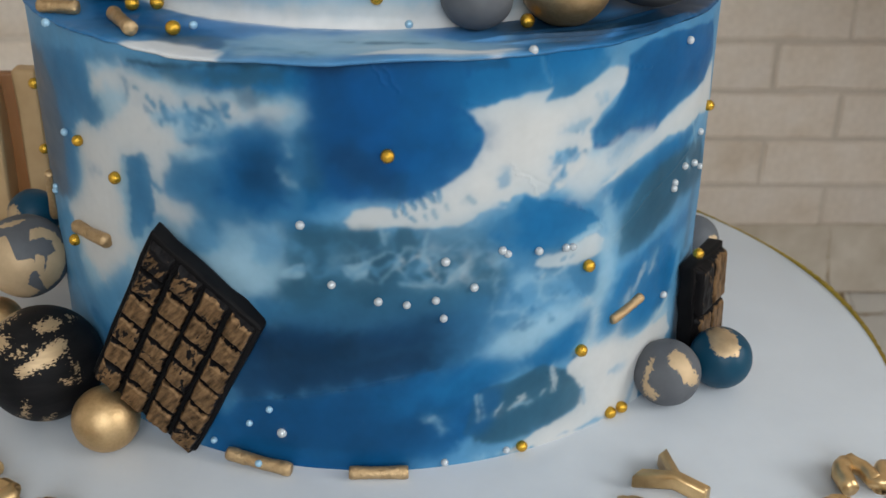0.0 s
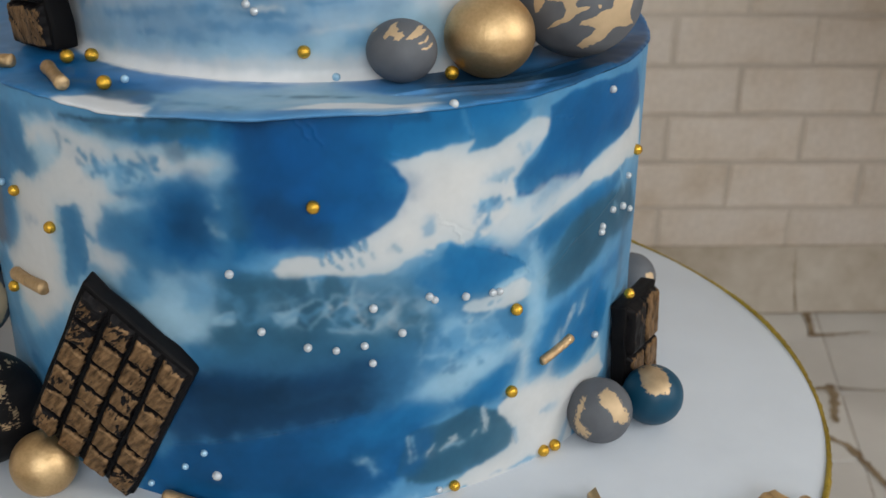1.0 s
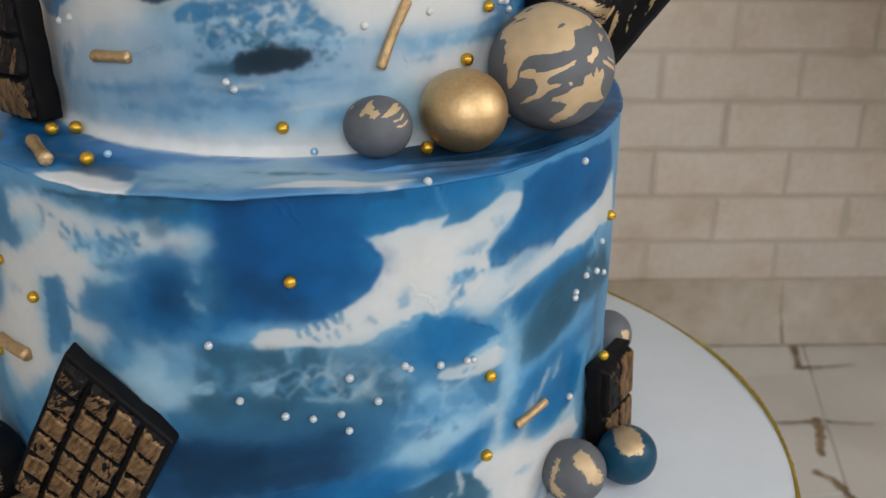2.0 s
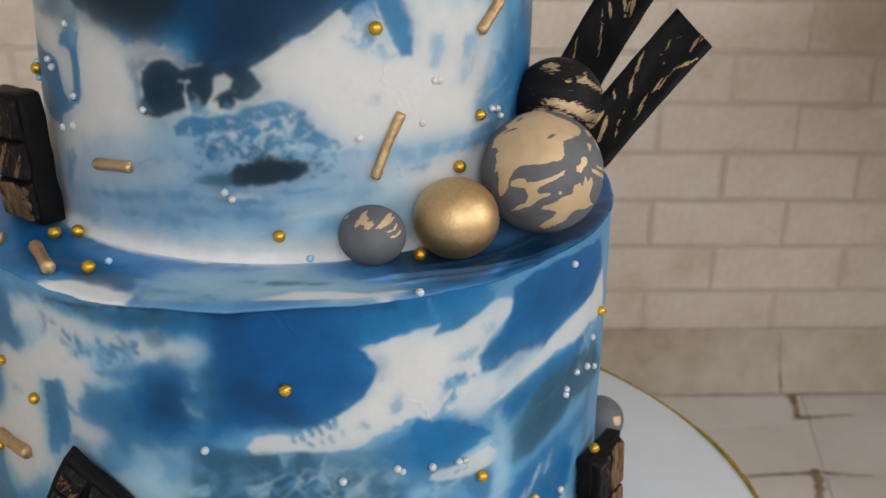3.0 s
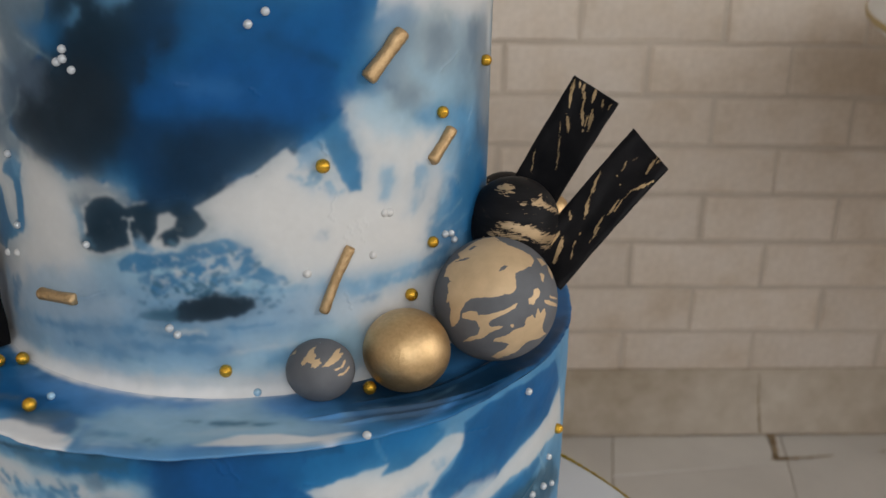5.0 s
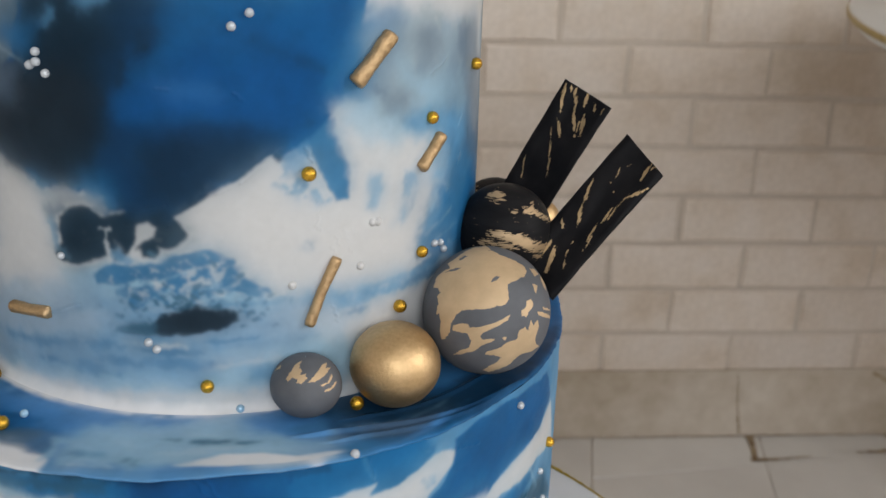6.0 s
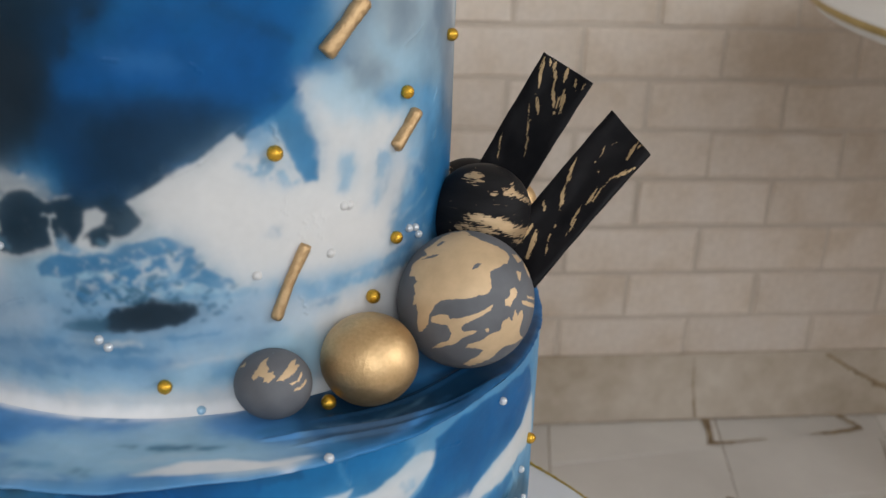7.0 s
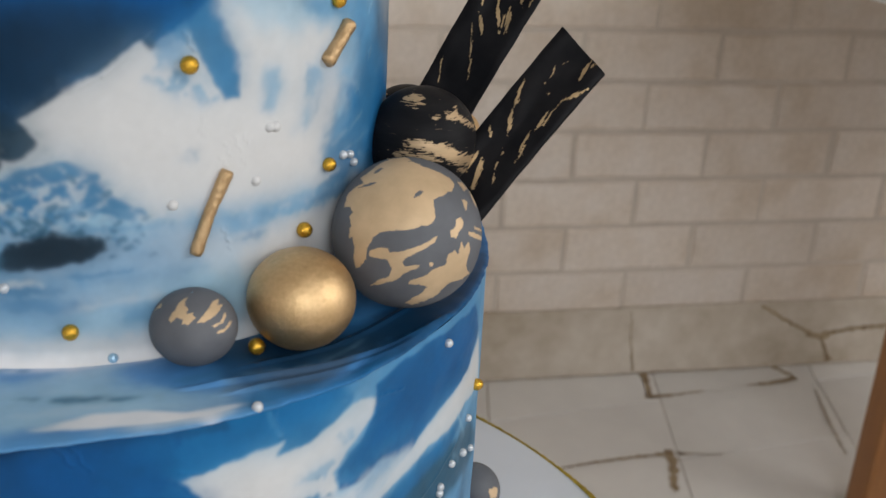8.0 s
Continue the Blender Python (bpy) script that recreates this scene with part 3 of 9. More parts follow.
patch(LOWER_DABS, "sky", 1.3, 0.80, (-8.7, 70.3), (-9.0, 68.6), (-10.3, 67.6), (-11.4, 69.2), (-12.9, 70.1), (-12.3, 72.0), (-11.1, 72.8), (-9.8, 73.3), (-8.7, 72.1))
patch(LOWER_DABS, "sky", 1.3, 0.80, (-0.4, 72.4), (0.2, 70.6), (-1.6, 69.3), (-2.8, 67.8), (-4.1, 67.9), (-3.9, 70.1), (-3.4, 72.0), (-2.1, 73.9), (-0.8, 73.7))
smear(LOWER_DABS, "sky", (-0.5, 76.4, 3.4, 83.5, 0.9, 0.8), (-1.2, 69.4, 2.6, 67.9, 0.9, 0.8), (6.3, 80.9, 7.1, 72.6, 1.2, 0.8), (3.1, 76.3, 2.6, 69.0, 0.8, 0.9), (8.0, 78.0, 15.0, 80.1, 1.9, 0.9), (2.6, 69.0, 6.9, 70.0, 0.9, 0.8), (-1.0, 84.8, -4.1, 83.5, 0.9, 0.9))
patch(LOWER_DABS, "slate", 1.3, 0.55, (-0.3, 75.3), (-0.2, 74.0), (-1.0, 73.7), (-1.6, 74.1), (-2.3, 74.6), (-1.9, 75.8), (-1.6, 76.7), (-0.9, 77.0), (-0.3, 76.4))
patch(LOWER_DABS, "slate", 1.3, 0.55, (3.2, 76.7), (3.4, 74.3), (2.8, 74.0), (2.3, 74.4), (1.9, 75.7), (1.9, 77.8), (2.4, 78.7), (2.8, 79.9), (3.3, 78.6))
patch(LOWER_DABS, "slate", 1.3, 0.55, (7.4, 76.2), (7.3, 74.6), (7.0, 73.6), (6.5, 74.1), (6.4, 75.6), (6.1, 77.5), (6.6, 78.3), (6.9, 78.5), (7.4, 78.2))
patch(LOWER_DABS, "slate", 1.3, 0.55, (-4.1, 75.7), (-4.2, 73.0), (-4.8, 72.4), (-5.4, 72.6), (-5.9, 74.2), (-5.8, 76.9), (-5.3, 78.1), (-4.7, 80.2), (-4.3, 77.7))
patch(LOWER_DABS, "slate", 1.3, 0.55, (12.5, 78.3), (12.0, 77.0), (11.6, 75.9), (10.7, 75.5), (10.1, 76.2), (10.0, 77.2), (10.1, 78.6), (11.1, 78.8), (11.8, 79.0))
patch(LOWER_DABS, "mist", 1.3, 0.80, (-8.7, 70.0), (-9.2, 69.4), (-10.0, 68.6), (-10.9, 69.3), (-11.2, 70.2), (-11.7, 71.4), (-10.6, 71.6), (-9.7, 71.8), (-8.8, 71.1))
patch(LOWER_DABS, "mist", 1.3, 0.80, (-1.3, 72.7), (-1.5, 71.6), (-2.2, 70.7), (-2.9, 70.2), (-3.8, 69.8), (-3.4, 71.2), (-3.3, 72.1), (-2.5, 73.2), (-1.9, 72.9))
patch(LOWER_DABS, "mist", 1.3, 0.80, (11.7, 74.3), (12.0, 73.1), (10.4, 72.4), (9.1, 71.7), (8.0, 72.1), (8.1, 73.3), (9.0, 74.4), (10.1, 75.7), (11.2, 75.1))
patch(LOWER_DABS, "mist", 1.3, 0.80, (8.5, 71.9), (8.5, 71.0), (7.9, 69.8), (7.0, 69.9), (6.1, 69.6), (6.0, 70.6), (6.7, 71.6), (7.4, 72.5), (8.4, 72.8))
patch(LOWER_DABS, "mist", 1.3, 0.80, (12.9, 68.7), (12.0, 66.4), (11.2, 65.4), (11.2, 67.4), (11.4, 69.5), (12.1, 72.5), (12.9, 72.4), (13.8, 73.7), (13.6, 71.3))
smear(LOWER_DABS, "mist", (-11.7, 70.1, -9.3, 70.9, 1.6, 0.8), (-3.3, 72.7, -1.2, 71.3, 1.1, 0.8), (3.8, 66.5, 10.4, 64.4, 0.7, 0.7), (6.5, 70.5, 9.2, 73.6, 1.2, 0.8), (8.8, 73.1, 11.1, 74.1, 1.4, 0.8), (10.9, 65.2, 13.9, 73.8, 1.2, 0.6), (6.1, 80.9, 6.6, 75.4, 0.6, 0.9), (-12.8, 84.0, -12.1, 76.4, 1.1, 1.0), (1.6, 80.4, 2.7, 83.0, 0.6, 0.9))
stipple(LOWER_DABS, "sky", -9.0, 0.07, 5.0, (16.8, 74.1), (24.7, 67.2), (34.2, 56.1), (32.4, 45.1), (19.8, 43.9), (16.2, 53.3))
patch(LOWER_DABS, "slate", 5.0, 0.60, (-14.7, 64.7), (-7.4, 67.1), (8.0, 64.1), (16.2, 54.3), (12.9, 46.5), (-1.4, 47.5), (-15.9, 50.8))
patch(LOWER_DABS, "navy", 5.0, 0.88, (-17.7, 49.2), (-10.9, 54.1), (-4.5, 55.1), (1.8, 58.5), (11.2, 56.3), (15.4, 47.7), (13.8, 38.6), (11.4, 34.4), (3.2, 32.7), (-4.8, 30.2), (-15.0, 25.4), (-22.2, 24.8), (-19.9, 36.3))
smear(LOWER_DABS, "steel", (-7.7, 50.8, 1.8, 54.3, 1.2, 1.1), (-4.7, 40.4, 8.1, 45.7, 1.1, 1.2), (-18.2, 35.0, -11.2, 39.3, 1.2, 1.2))
# the two hairlines of ink paint the dark of a crease
smear(LOWER_DABS, "ink", (-15.0, 25.4, -3.2, 30.3, 0.2, 0.9), (-3.2, 30.3, 6.9, 36.9, 0.2, 0.9), (-12.8, 42.9, -4.6, 46.3, 4.0, 1.2), (6.5, 38.0, 11.4, 37.9, 2.2, 1.1))
smear(LOWER_DABS, "steel", (-11.6, 54.9, -2.9, 57.1, 2.2, 1.2), (14.6, 49.9, 15.4, 47.7, 1.6, 1.0))
patch(LOWER_DABS, "deep", 3.5, 1.00, (-25.6, 15.4), (-18.6, 22.7), (-4.9, 28.8), (4.8, 33.3), (13.0, 38.0), (18.1, 42.3), (20.4, 35.5), (17.4, 28.1), (15.6, 20.9), (14.5, 11.6), (11.6, 4.0), (4.8, 0.1), (-14.1, -6.5), (-27.6, -4.9))
smear(LOWER_DABS, "blue", (-1.8, 15.8, 9.7, 29.1, 4.7, 1.2), (-21.0, 8.2, -5.2, 9.1, 4.0, 1.2))
smear(LOWER_DABS, "navy", (11.5, 22.4, 14.4, 22.4, 3.4, 1.1), (3.2, 17.7, 8.1, 14.7, 1.9, 1.1))
patch(LOWER_DABS, "sky", 6.0, 0.90, (19.4, 65.7), (23.8, 66.1), (33.1, 56.9), (32.3, 49.3), (25.2, 49.4), (18.9, 46.3), (16.4, 51.3), (19.5, 59.9))
patch(LOWER_DABS, "mist", 5.0, 1.00, (17.2, 46.6), (25.2, 49.0), (29.2, 46.7), (25.5, 38.6), (20.0, 35.3), (16.9, 39.9))
smear(LOWER_DABS, "blue", (26.1, 32.4, 31.2, 42.8, 3.7, 0.9), (27.5, 54.1, 33.0, 58.9, 2.2, 1.1), (15.6, 33.4, 22.7, 34.3, 2.5, 1.1))
smear(LOWER_DABS, "mist", (19.5, 59.9, 24.8, 65.3, 0.8, 1.0), (27.2, 63.1, 28.6, 64.3, 0.6, 0.6), (29.4, 55.0, 34.6, 46.7, 0.9, 1.0), (17.1, 48.0, 19.7, 52.0, 1.2, 1.1))
patch(LOWER_DABS, "slate", 2.0, 1.00, (15.3, 24.8), (20.2, 25.2), (25.7, 31.2), (31.0, 25.8), (33.1, 16.8), (32.8, 10.4), (28.9, 7.6), (23.4, 5.8), (18.7, 4.9), (14.9, 5.6), (15.4, 14.5))
smear(LOWER_DABS, "steel", (17.6, 13.5, 26.0, 19.7, 2.2, 1.2), (24.3, 8.7, 30.4, 11.1, 1.6, 1.0))
smear(LOWER_DABS, "white", (27.7, 28.9, 28.4, 19.8, 0.9, 0.5), (20.8, 18.0, 23.1, 19.8, 0.8, 0.5), (18.9, 15.5, 19.5, 20.4, 0.7, 0.5), (15.7, 24.6, 15.9, 15.4, 0.7, 0.5), (25.8, 19.8, 26.2, 20.5, 0.5, 0.6), (8.5, 18.1, 9.0, 17.1, 0.8, 0.7), (-13.6, 13.6, -13.4, 11.0, 1.1, 0.4))
smear(LOWER_DABS, "sky", (13.3, 5.6, 18.7, 2.0, 2.2, 1.1), (9.4, 16.6, 10.7, 13.0, 1.6, 1.1), (4.9, 2.3, 11.6, 1.7, 1.6, 0.9))
smear(LOWER_DABS, "mist", (16.0, 0.6, 23.5, 1.0, 1.2, 0.9))
patch(LOWER_DABS, "white", 0.9, 1.00, (30.7, 26.9), (34.5, 23.0), (42.3, 20.1), (48.1, 10.0), (47.1, -0.0), (37.9, 2.2), (30.7, 1.4), (24.5, 1.0), (19.7, 0.1), (24.4, 5.6), (29.5, 7.2), (33.0, 9.8), (33.5, 16.6), (31.3, 23.2))
smear(LOWER_DABS, "sky", (39.2, 26.8, 46.6, 24.7, 1.6, 1.2), (45.0, 6.1, 46.4, 14.0, 1.4, 1.2))
smear(LOWER_DABS, "white", (35.1, 34.8, 36.9, 22.6, 1.6, 1.2), (40.8, 21.5, 43.4, 25.8, 1.2, 1.2))
patch(LOWER_DABS, "white", 2.0, 1.00, (34.1, 31.3), (39.5, 33.1), (44.9, 26.8), (48.1, 10.0), (43.5, 0.6), (35.3, 2.6), (33.7, 14.2))
smear(LOWER_DABS, "white", (42.4, 46.1, 40.0, 31.0, 1.4, 0.9), (46.4, 53.5, 43.6, 45.2, 1.1, 0.9), (50.0, 56.9, 48.0, 50.1, 0.8, 0.9))
patch(LOWER_DABS, "sky", 4.0, 1.00, (-54.7, 36.3), (-38.5, 59.9), (-37.5, 56.5), (-45.9, 26.8), (-52.1, 23.2))
smear(LOWER_DABS, "blue", (-51.0, 30.9, -45.9, 26.8, 2.5, 1.0))
smear(LOWER_DABS, "white", (-51.6, 56.2, -45.9, 50.4, 2.2, 1.0))
# ink and navy lines: the lip's shadow painted along the top edge
smear(LOWER_DABS, "ink", (-33.7, 128.5, -21.3, 131.0, 0.6, 0.8), (-21.3, 131.0, -9.6, 133.0, 0.6, 0.8))
smear(LOWER_DABS, "navy", (-10.4, 131.7, 2.4, 132.3, 1.2, 1.0), (2.4, 132.7, 17.7, 131.1, 1.1, 1.0))
smear(LOWER_DABS, "slate", (-27.3, 126.6, -11.3, 129.4, 1.9, 1.1), (-16.5, 123.1, -12.4, 122.1, 2.2, 1.0), (-34.1, 123.1, -29.4, 125.3, 0.9, 1.0))
# over these, the finer touches of the lower tier
patch(LOWER_DABS, "mist", 4.7, 0.90, (-42.3, 124.5), (-35.3, 126.5), (-25.5, 124.0), (-17.1, 123.7), (-11.7, 123.0), (-8.0, 121.8), (-8.9, 115.9), (-10.7, 109.0), (-17.9, 105.0), (-26.1, 99.8), (-30.6, 97.9), (-39.7, 105.9), (-42.5, 117.4))
patch(LOWER_DABS, "white", 2.2, 1.00, (-42.9, 123.3), (-40.3, 122.2), (-35.3, 126.0), (-33.3, 124.4), (-30.7, 124.0), (-28.2, 123.2), (-26.0, 122.5), (-25.0, 121.2), (-21.7, 122.4), (-18.4, 121.9), (-17.1, 120.5), (-16.2, 118.7), (-13.7, 120.0), (-11.0, 121.3), (-9.2, 120.9), (-10.0, 118.1), (-12.6, 116.1), (-15.0, 116.3), (-17.0, 115.2), (-18.3, 113.9), (-19.3, 115.4), (-19.0, 118.1), (-21.5, 118.1), (-24.8, 118.2), (-25.9, 118.5), (-27.0, 115.1), (-28.9, 115.1), (-32.0, 113.9), (-33.5, 115.8), (-34.9, 118.1), (-35.9, 120.3), (-41.1, 114.5), (-42.0, 116.7), (-41.8, 119.8))
patch(LOWER_DABS, "white", 2.0, 1.00, (-48.9, 102.7), (-40.0, 105.6), (-37.7, 110.2), (-34.7, 114.6), (-30.7, 118.2), (-30.5, 112.1), (-28.6, 110.7), (-26.9, 110.3), (-26.6, 106.3), (-23.7, 106.6), (-26.7, 104.1), (-27.8, 102.3), (-28.5, 97.9), (-30.7, 95.7), (-31.2, 99.1), (-32.2, 100.4), (-35.9, 98.9), (-37.8, 96.3), (-39.1, 90.7), (-38.8, 86.0), (-40.2, 79.8), (-40.2, 73.9), (-39.7, 67.9), (-50.7, 61.2), (-53.3, 66.6), (-50.8, 75.8), (-48.2, 85.6), (-48.8, 93.7))
patch(LOWER_DABS, "white", 3.5, 0.90, (-31.7, 96.4), (-28.4, 99.2), (-29.5, 94.4), (-29.4, 89.7), (-27.8, 87.5), (-25.3, 87.8), (-24.5, 84.4), (-25.7, 80.6), (-28.9, 79.1), (-31.0, 82.7), (-31.7, 89.7))
patch(LOWER_DABS, "steel", 1.5, 1.00, (-37.0, 97.4), (-32.4, 100.3), (-32.0, 96.6), (-32.1, 89.9), (-31.4, 82.8), (-32.9, 79.4), (-34.7, 71.5), (-37.8, 69.2), (-37.5, 77.5), (-37.2, 87.3), (-37.7, 92.6))
smear(LOWER_DABS, "mist", (-37.2, 94.7, -38.2, 70.3, 1.8, 1.2))
smear(LOWER_DABS, "steel", (-32.5, 98.8, -32.6, 84.1, 1.2, 1.0))
patch(LOWER_DABS, "steel", 3.5, 1.00, (-27.8, 102.3), (-25.8, 101.3), (-22.2, 103.2), (-18.4, 105.4), (-19.1, 107.2), (-22.5, 105.9), (-25.4, 107.4), (-23.3, 109.8), (-20.3, 111.7), (-18.0, 114.0), (-14.2, 114.8), (-11.1, 113.1), (-8.4, 109.3), (-8.3, 84.8), (-16.5, 80.4), (-22.5, 81.1), (-24.1, 85.1), (-25.2, 88.6), (-28.1, 88.4), (-29.8, 90.6), (-28.3, 97.1))
patch(LOWER_DABS, "deep", 6.8, 0.95, (-17.6, 112.4), (-12.8, 115.1), (-10.9, 111.5), (-10.2, 103.9), (-11.2, 91.5), (-14.6, 86.3), (-18.6, 88.9), (-21.0, 92.6), (-19.7, 101.9))
patch(LOWER_DABS, "navy", 8.1, 0.75, (-16.1, 106.3), (-12.2, 108.7), (-11.2, 102.1), (-11.9, 94.1), (-15.2, 91.6), (-16.9, 97.4))
smear(LOWER_DABS, "steel", (-34.7, 122.8, -34.7, 117.7, 1, 0.9), (-33.0, 120.4, -32.6, 120.2, 0.8, 0.7), (-31.0, 118.8, -29.7, 117.2, 0.9, 0.8), (-28.5, 118.3, -27.8, 113.8, 0.9, 0.8), (-24.7, 119.6, -24.3, 116.6, 1, 0.7), (-22.3, 117.9, -21.2, 117.2, 1, 0.8), (-18.7, 120.5, -18.4, 116.6, 1.1, 0.7), (-21.0, 121.6, -20.1, 118.5, 0.6, 0.8), (-28.7, 112.1, -28.6, 110.7, 0.5, 0.7), (-46.5, 87.8, -42.9, 88.5, 0.8, 1.0), (-27.1, 98.3, -26.0, 96.9, 1.2, 0.9), (-28.6, 92.6, -26.9, 91.9, 1.1, 0.9), (-31.2, 91.1, -30.2, 90.4, 0.7, 0.8))
smear(LOWER_DABS, "sky", (-27.0, 115.1, -22.5, 114.8, 1.6, 1.1), (-24.4, 112.2, -20.1, 111.1, 1.8, 1.1), (-20.2, 117.1, -19.2, 113.7, 1.4, 1.0), (-32.0, 126.9, -28.6, 126.0, 0.9, 1.0), (-37.6, 126.4, -35.3, 126.3, 0.7, 1.0))
stipple(LOWER_DABS, "steel", 3.0, 0.22, 4.0, (-31.6, 119.4), (-25.7, 120.2), (-18.2, 117.6), (-18.0, 113.5), (-21.9, 109.0), (-28.2, 110.9), (-31.4, 113.5))
patch(LOWER_DABS, "smoke", 3.4, 0.75, (-17.0, 123.2), (-15.0, 124.2), (-13.7, 122.5), (-14.0, 119.8), (-15.7, 118.5), (-17.1, 120.2))
smear(LOWER_DABS, "mist", (-10.9, 110.3, -10.0, 107.0, 0.8, 0.8), (-11.6, 102.3, -10.7, 98.7, 0.8, 0.7), (-11.0, 99.3, -9.5, 97.8, 0.8, 0.9), (-9.7, 121.6, -9.1, 119.5, 0.8, 1.0))
smear(LOWER_DABS, "white", (-10.9, 100.4, -10.5, 98.0, 0.4, 0.7), (-10.3, 107.3, -9.8, 106.0, 0.35, 0.7))
patch(LOWER_DABS, "deep", 12.2, 0.55, (4.4, 130.9), (13.0, 133.2), (13.1, 121.0), (14.6, 114.5), (14.8, 108.0), (12.3, 100.2), (8.5, 97.0), (4.0, 95.8))
patch(LOWER_DABS, "navy", 12.2, 0.35, (-7.0, 132.3), (-1.3, 132.6), (-2.0, 92.4), (-8.9, 91.9))
patch(LOWER_DABS, "white", 1.4, 1.00, (-3.3, 87.4), (-2.4, 90.3), (0.9, 91.0), (3.3, 90.2), (4.0, 92.2), (4.9, 92.9), (5.8, 91.4), (6.7, 93.4), (7.7, 93.6), (8.5, 94.9), (9.7, 96.5), (13.1, 99.7), (14.7, 101.1), (16.3, 90.0), (13.9, 86.1), (12.0, 84.2), (8.5, 83.4), (4.6, 85.0), (1.8, 84.1), (-2.5, 84.5))
smear(LOWER_DABS, "steel", (4.3, 91.9, 4.7, 89.0, 0.45, 0.5), (5.6, 93.2, 6.1, 90.3, 0.5, 0.5), (6.7, 93.7, 7.3, 90.5, 0.5, 0.5), (7.8, 95.0, 8.5, 92.1, 0.6, 0.5), (8.8, 95.6, 9.4, 92.3, 0.5, 0.5), (2.9, 90.2, 3.5, 88.0, 0.4, 0.6), (8.5, 89.9, 8.9, 87.3, 0.35, 0.6), (10.2, 91.8, 10.5, 89.6, 0.35, 0.6), (5.4, 87.8, 6.0, 86.3, 0.35, 0.6), (7.3, 88.3, 7.7, 86.4, 0.35, 0.6), (13.1, 93.0, 14.1, 90.9, 0.5, 0.7))
smear(LOWER_DABS, "blue", (7.9, 94.6, 8.2, 93.2, 0.45, 0.5), (9.1, 95.2, 9.3, 93.7, 0.4, 0.5), (5.8, 92.4, 6.1, 91.3, 0.4, 0.5))
patch(LOWER_DABS, "slate", 6.8, 0.70, (-12.2, 84.1), (-3.3, 84.1), (8.5, 83.0), (15.6, 80.7), (16.5, 71.4), (15.7, 60.1), (10.0, 57.8), (-5.8, 58.9), (-13.0, 61.5), (-15.1, 72.4))
patch(LOWER_DABS, "mist", 5.4, 0.75, (-20.2, 82.7), (-11.4, 84.3), (-11.3, 73.3), (-13.0, 61.5), (-17.3, 60.2), (-21.0, 66.6))
patch(LOWER_DABS, "slate", 2.0, 0.95, (-10.5, 83.4), (-5.2, 84.8), (-2.2, 84.2), (-0.7, 81.3), (-0.8, 77.6), (-2.2, 74.3), (-4.7, 73.6), (-5.7, 75.2), (-7.0, 73.9), (-7.8, 68.2), (-9.7, 62.2), (-11.7, 61.8), (-10.9, 69.6), (-11.7, 75.0))
patch(LOWER_DABS, "slate", 1.4, 0.90, (-0.2, 82.4), (1.1, 82.7), (1.5, 79.8), (0.6, 78.0), (-0.6, 79.1))
patch(LOWER_DABS, "slate", 1.6, 0.90, (3.6, 82.9), (5.7, 83.8), (6.9, 79.6), (6.9, 75.2), (5.5, 73.5), (4.1, 76.6))
patch(LOWER_DABS, "slate", 1.6, 0.90, (0.9, 75.7), (2.9, 76.4), (4.5, 72.5), (4.0, 68.0), (1.0, 65.6), (-0.6, 68.3), (0.1, 72.4))
patch(LOWER_DABS, "slate", 1.3, 0.95, (5.6, 68.6), (7.8, 70.2), (10.1, 70.8), (10.9, 68.8), (9.5, 65.3), (7.6, 65.6))
patch(LOWER_DABS, "slate", 1.3, 0.85, (8.4, 74.2), (11.9, 73.8), (11.7, 70.5), (9.7, 71.7))
patch(LOWER_DABS, "slate", 4.1, 0.95, (13.2, 74.3), (16.4, 74.0), (19.5, 68.4), (19.1, 61.7), (15.7, 58.1), (12.0, 61.2), (11.7, 67.0))
patch(LOWER_DABS, "mist", 1.6, 0.85, (-3.9, 73.1), (-1.9, 73.9), (0.1, 73.9), (-0.6, 69.8), (-2.3, 67.9), (-3.5, 69.7))
patch(LOWER_DABS, "mist", 1.6, 0.85, (-12.2, 70.8), (-10.4, 71.9), (-9.1, 72.9), (-8.9, 69.2), (-11.0, 67.7), (-12.5, 67.7))
patch(LOWER_DABS, "sky", 3.4, 0.80, (-15.9, 81.1), (-12.3, 83.0), (-11.1, 78.9), (-12.1, 73.8), (-15.4, 72.3))
stipple(LOWER_DABS, "sky", -8.0, 0.14, 8.0, (-12.3, 82.3), (-2.2, 84.2), (7.7, 82.4), (15.6, 80.7), (20.7, 73.6), (19.1, 61.7), (13.2, 61.6), (3.7, 62.7), (-5.7, 64.6), (-12.0, 66.5))
stipple(LOWER_DABS, "mist", -9.5, 0.09, 8.0, (-6.9, 79.5), (7.7, 82.4), (15.6, 80.7), (20.7, 73.6), (19.1, 61.7), (11.6, 62.1), (3.7, 63.5), (-5.7, 65.6))
stipple(LOWER_DABS, "white", -9.5, 0.04, 8.0, (0.7, 76.1), (8.5, 81.8), (14.8, 77.6), (20.7, 73.6), (19.1, 64.7), (11.6, 62.9), (4.5, 64.6), (2.2, 70.4))
smear(LOWER_DABS, "mist", (4.2, 66.5, 7.6, 64.9, 0.5, 1.2), (7.6, 64.9, 10.1, 65.1, 0.7, 1.1), (10.1, 65.1, 11.4, 68.7, 0.8, 1.0), (11.4, 68.7, 13.3, 72.3, 0.7, 1.1), (17.4, 74.1, 19.8, 72.5, 0.6, 1.0), (1.3, 84.9, 2.0, 79.7, 0.6, 1.2), (1.7, 76.8, -0.8, 73.5, 0.6, 1.2), (7.2, 73.6, 7.7, 81.7, 0.6, 1.2))
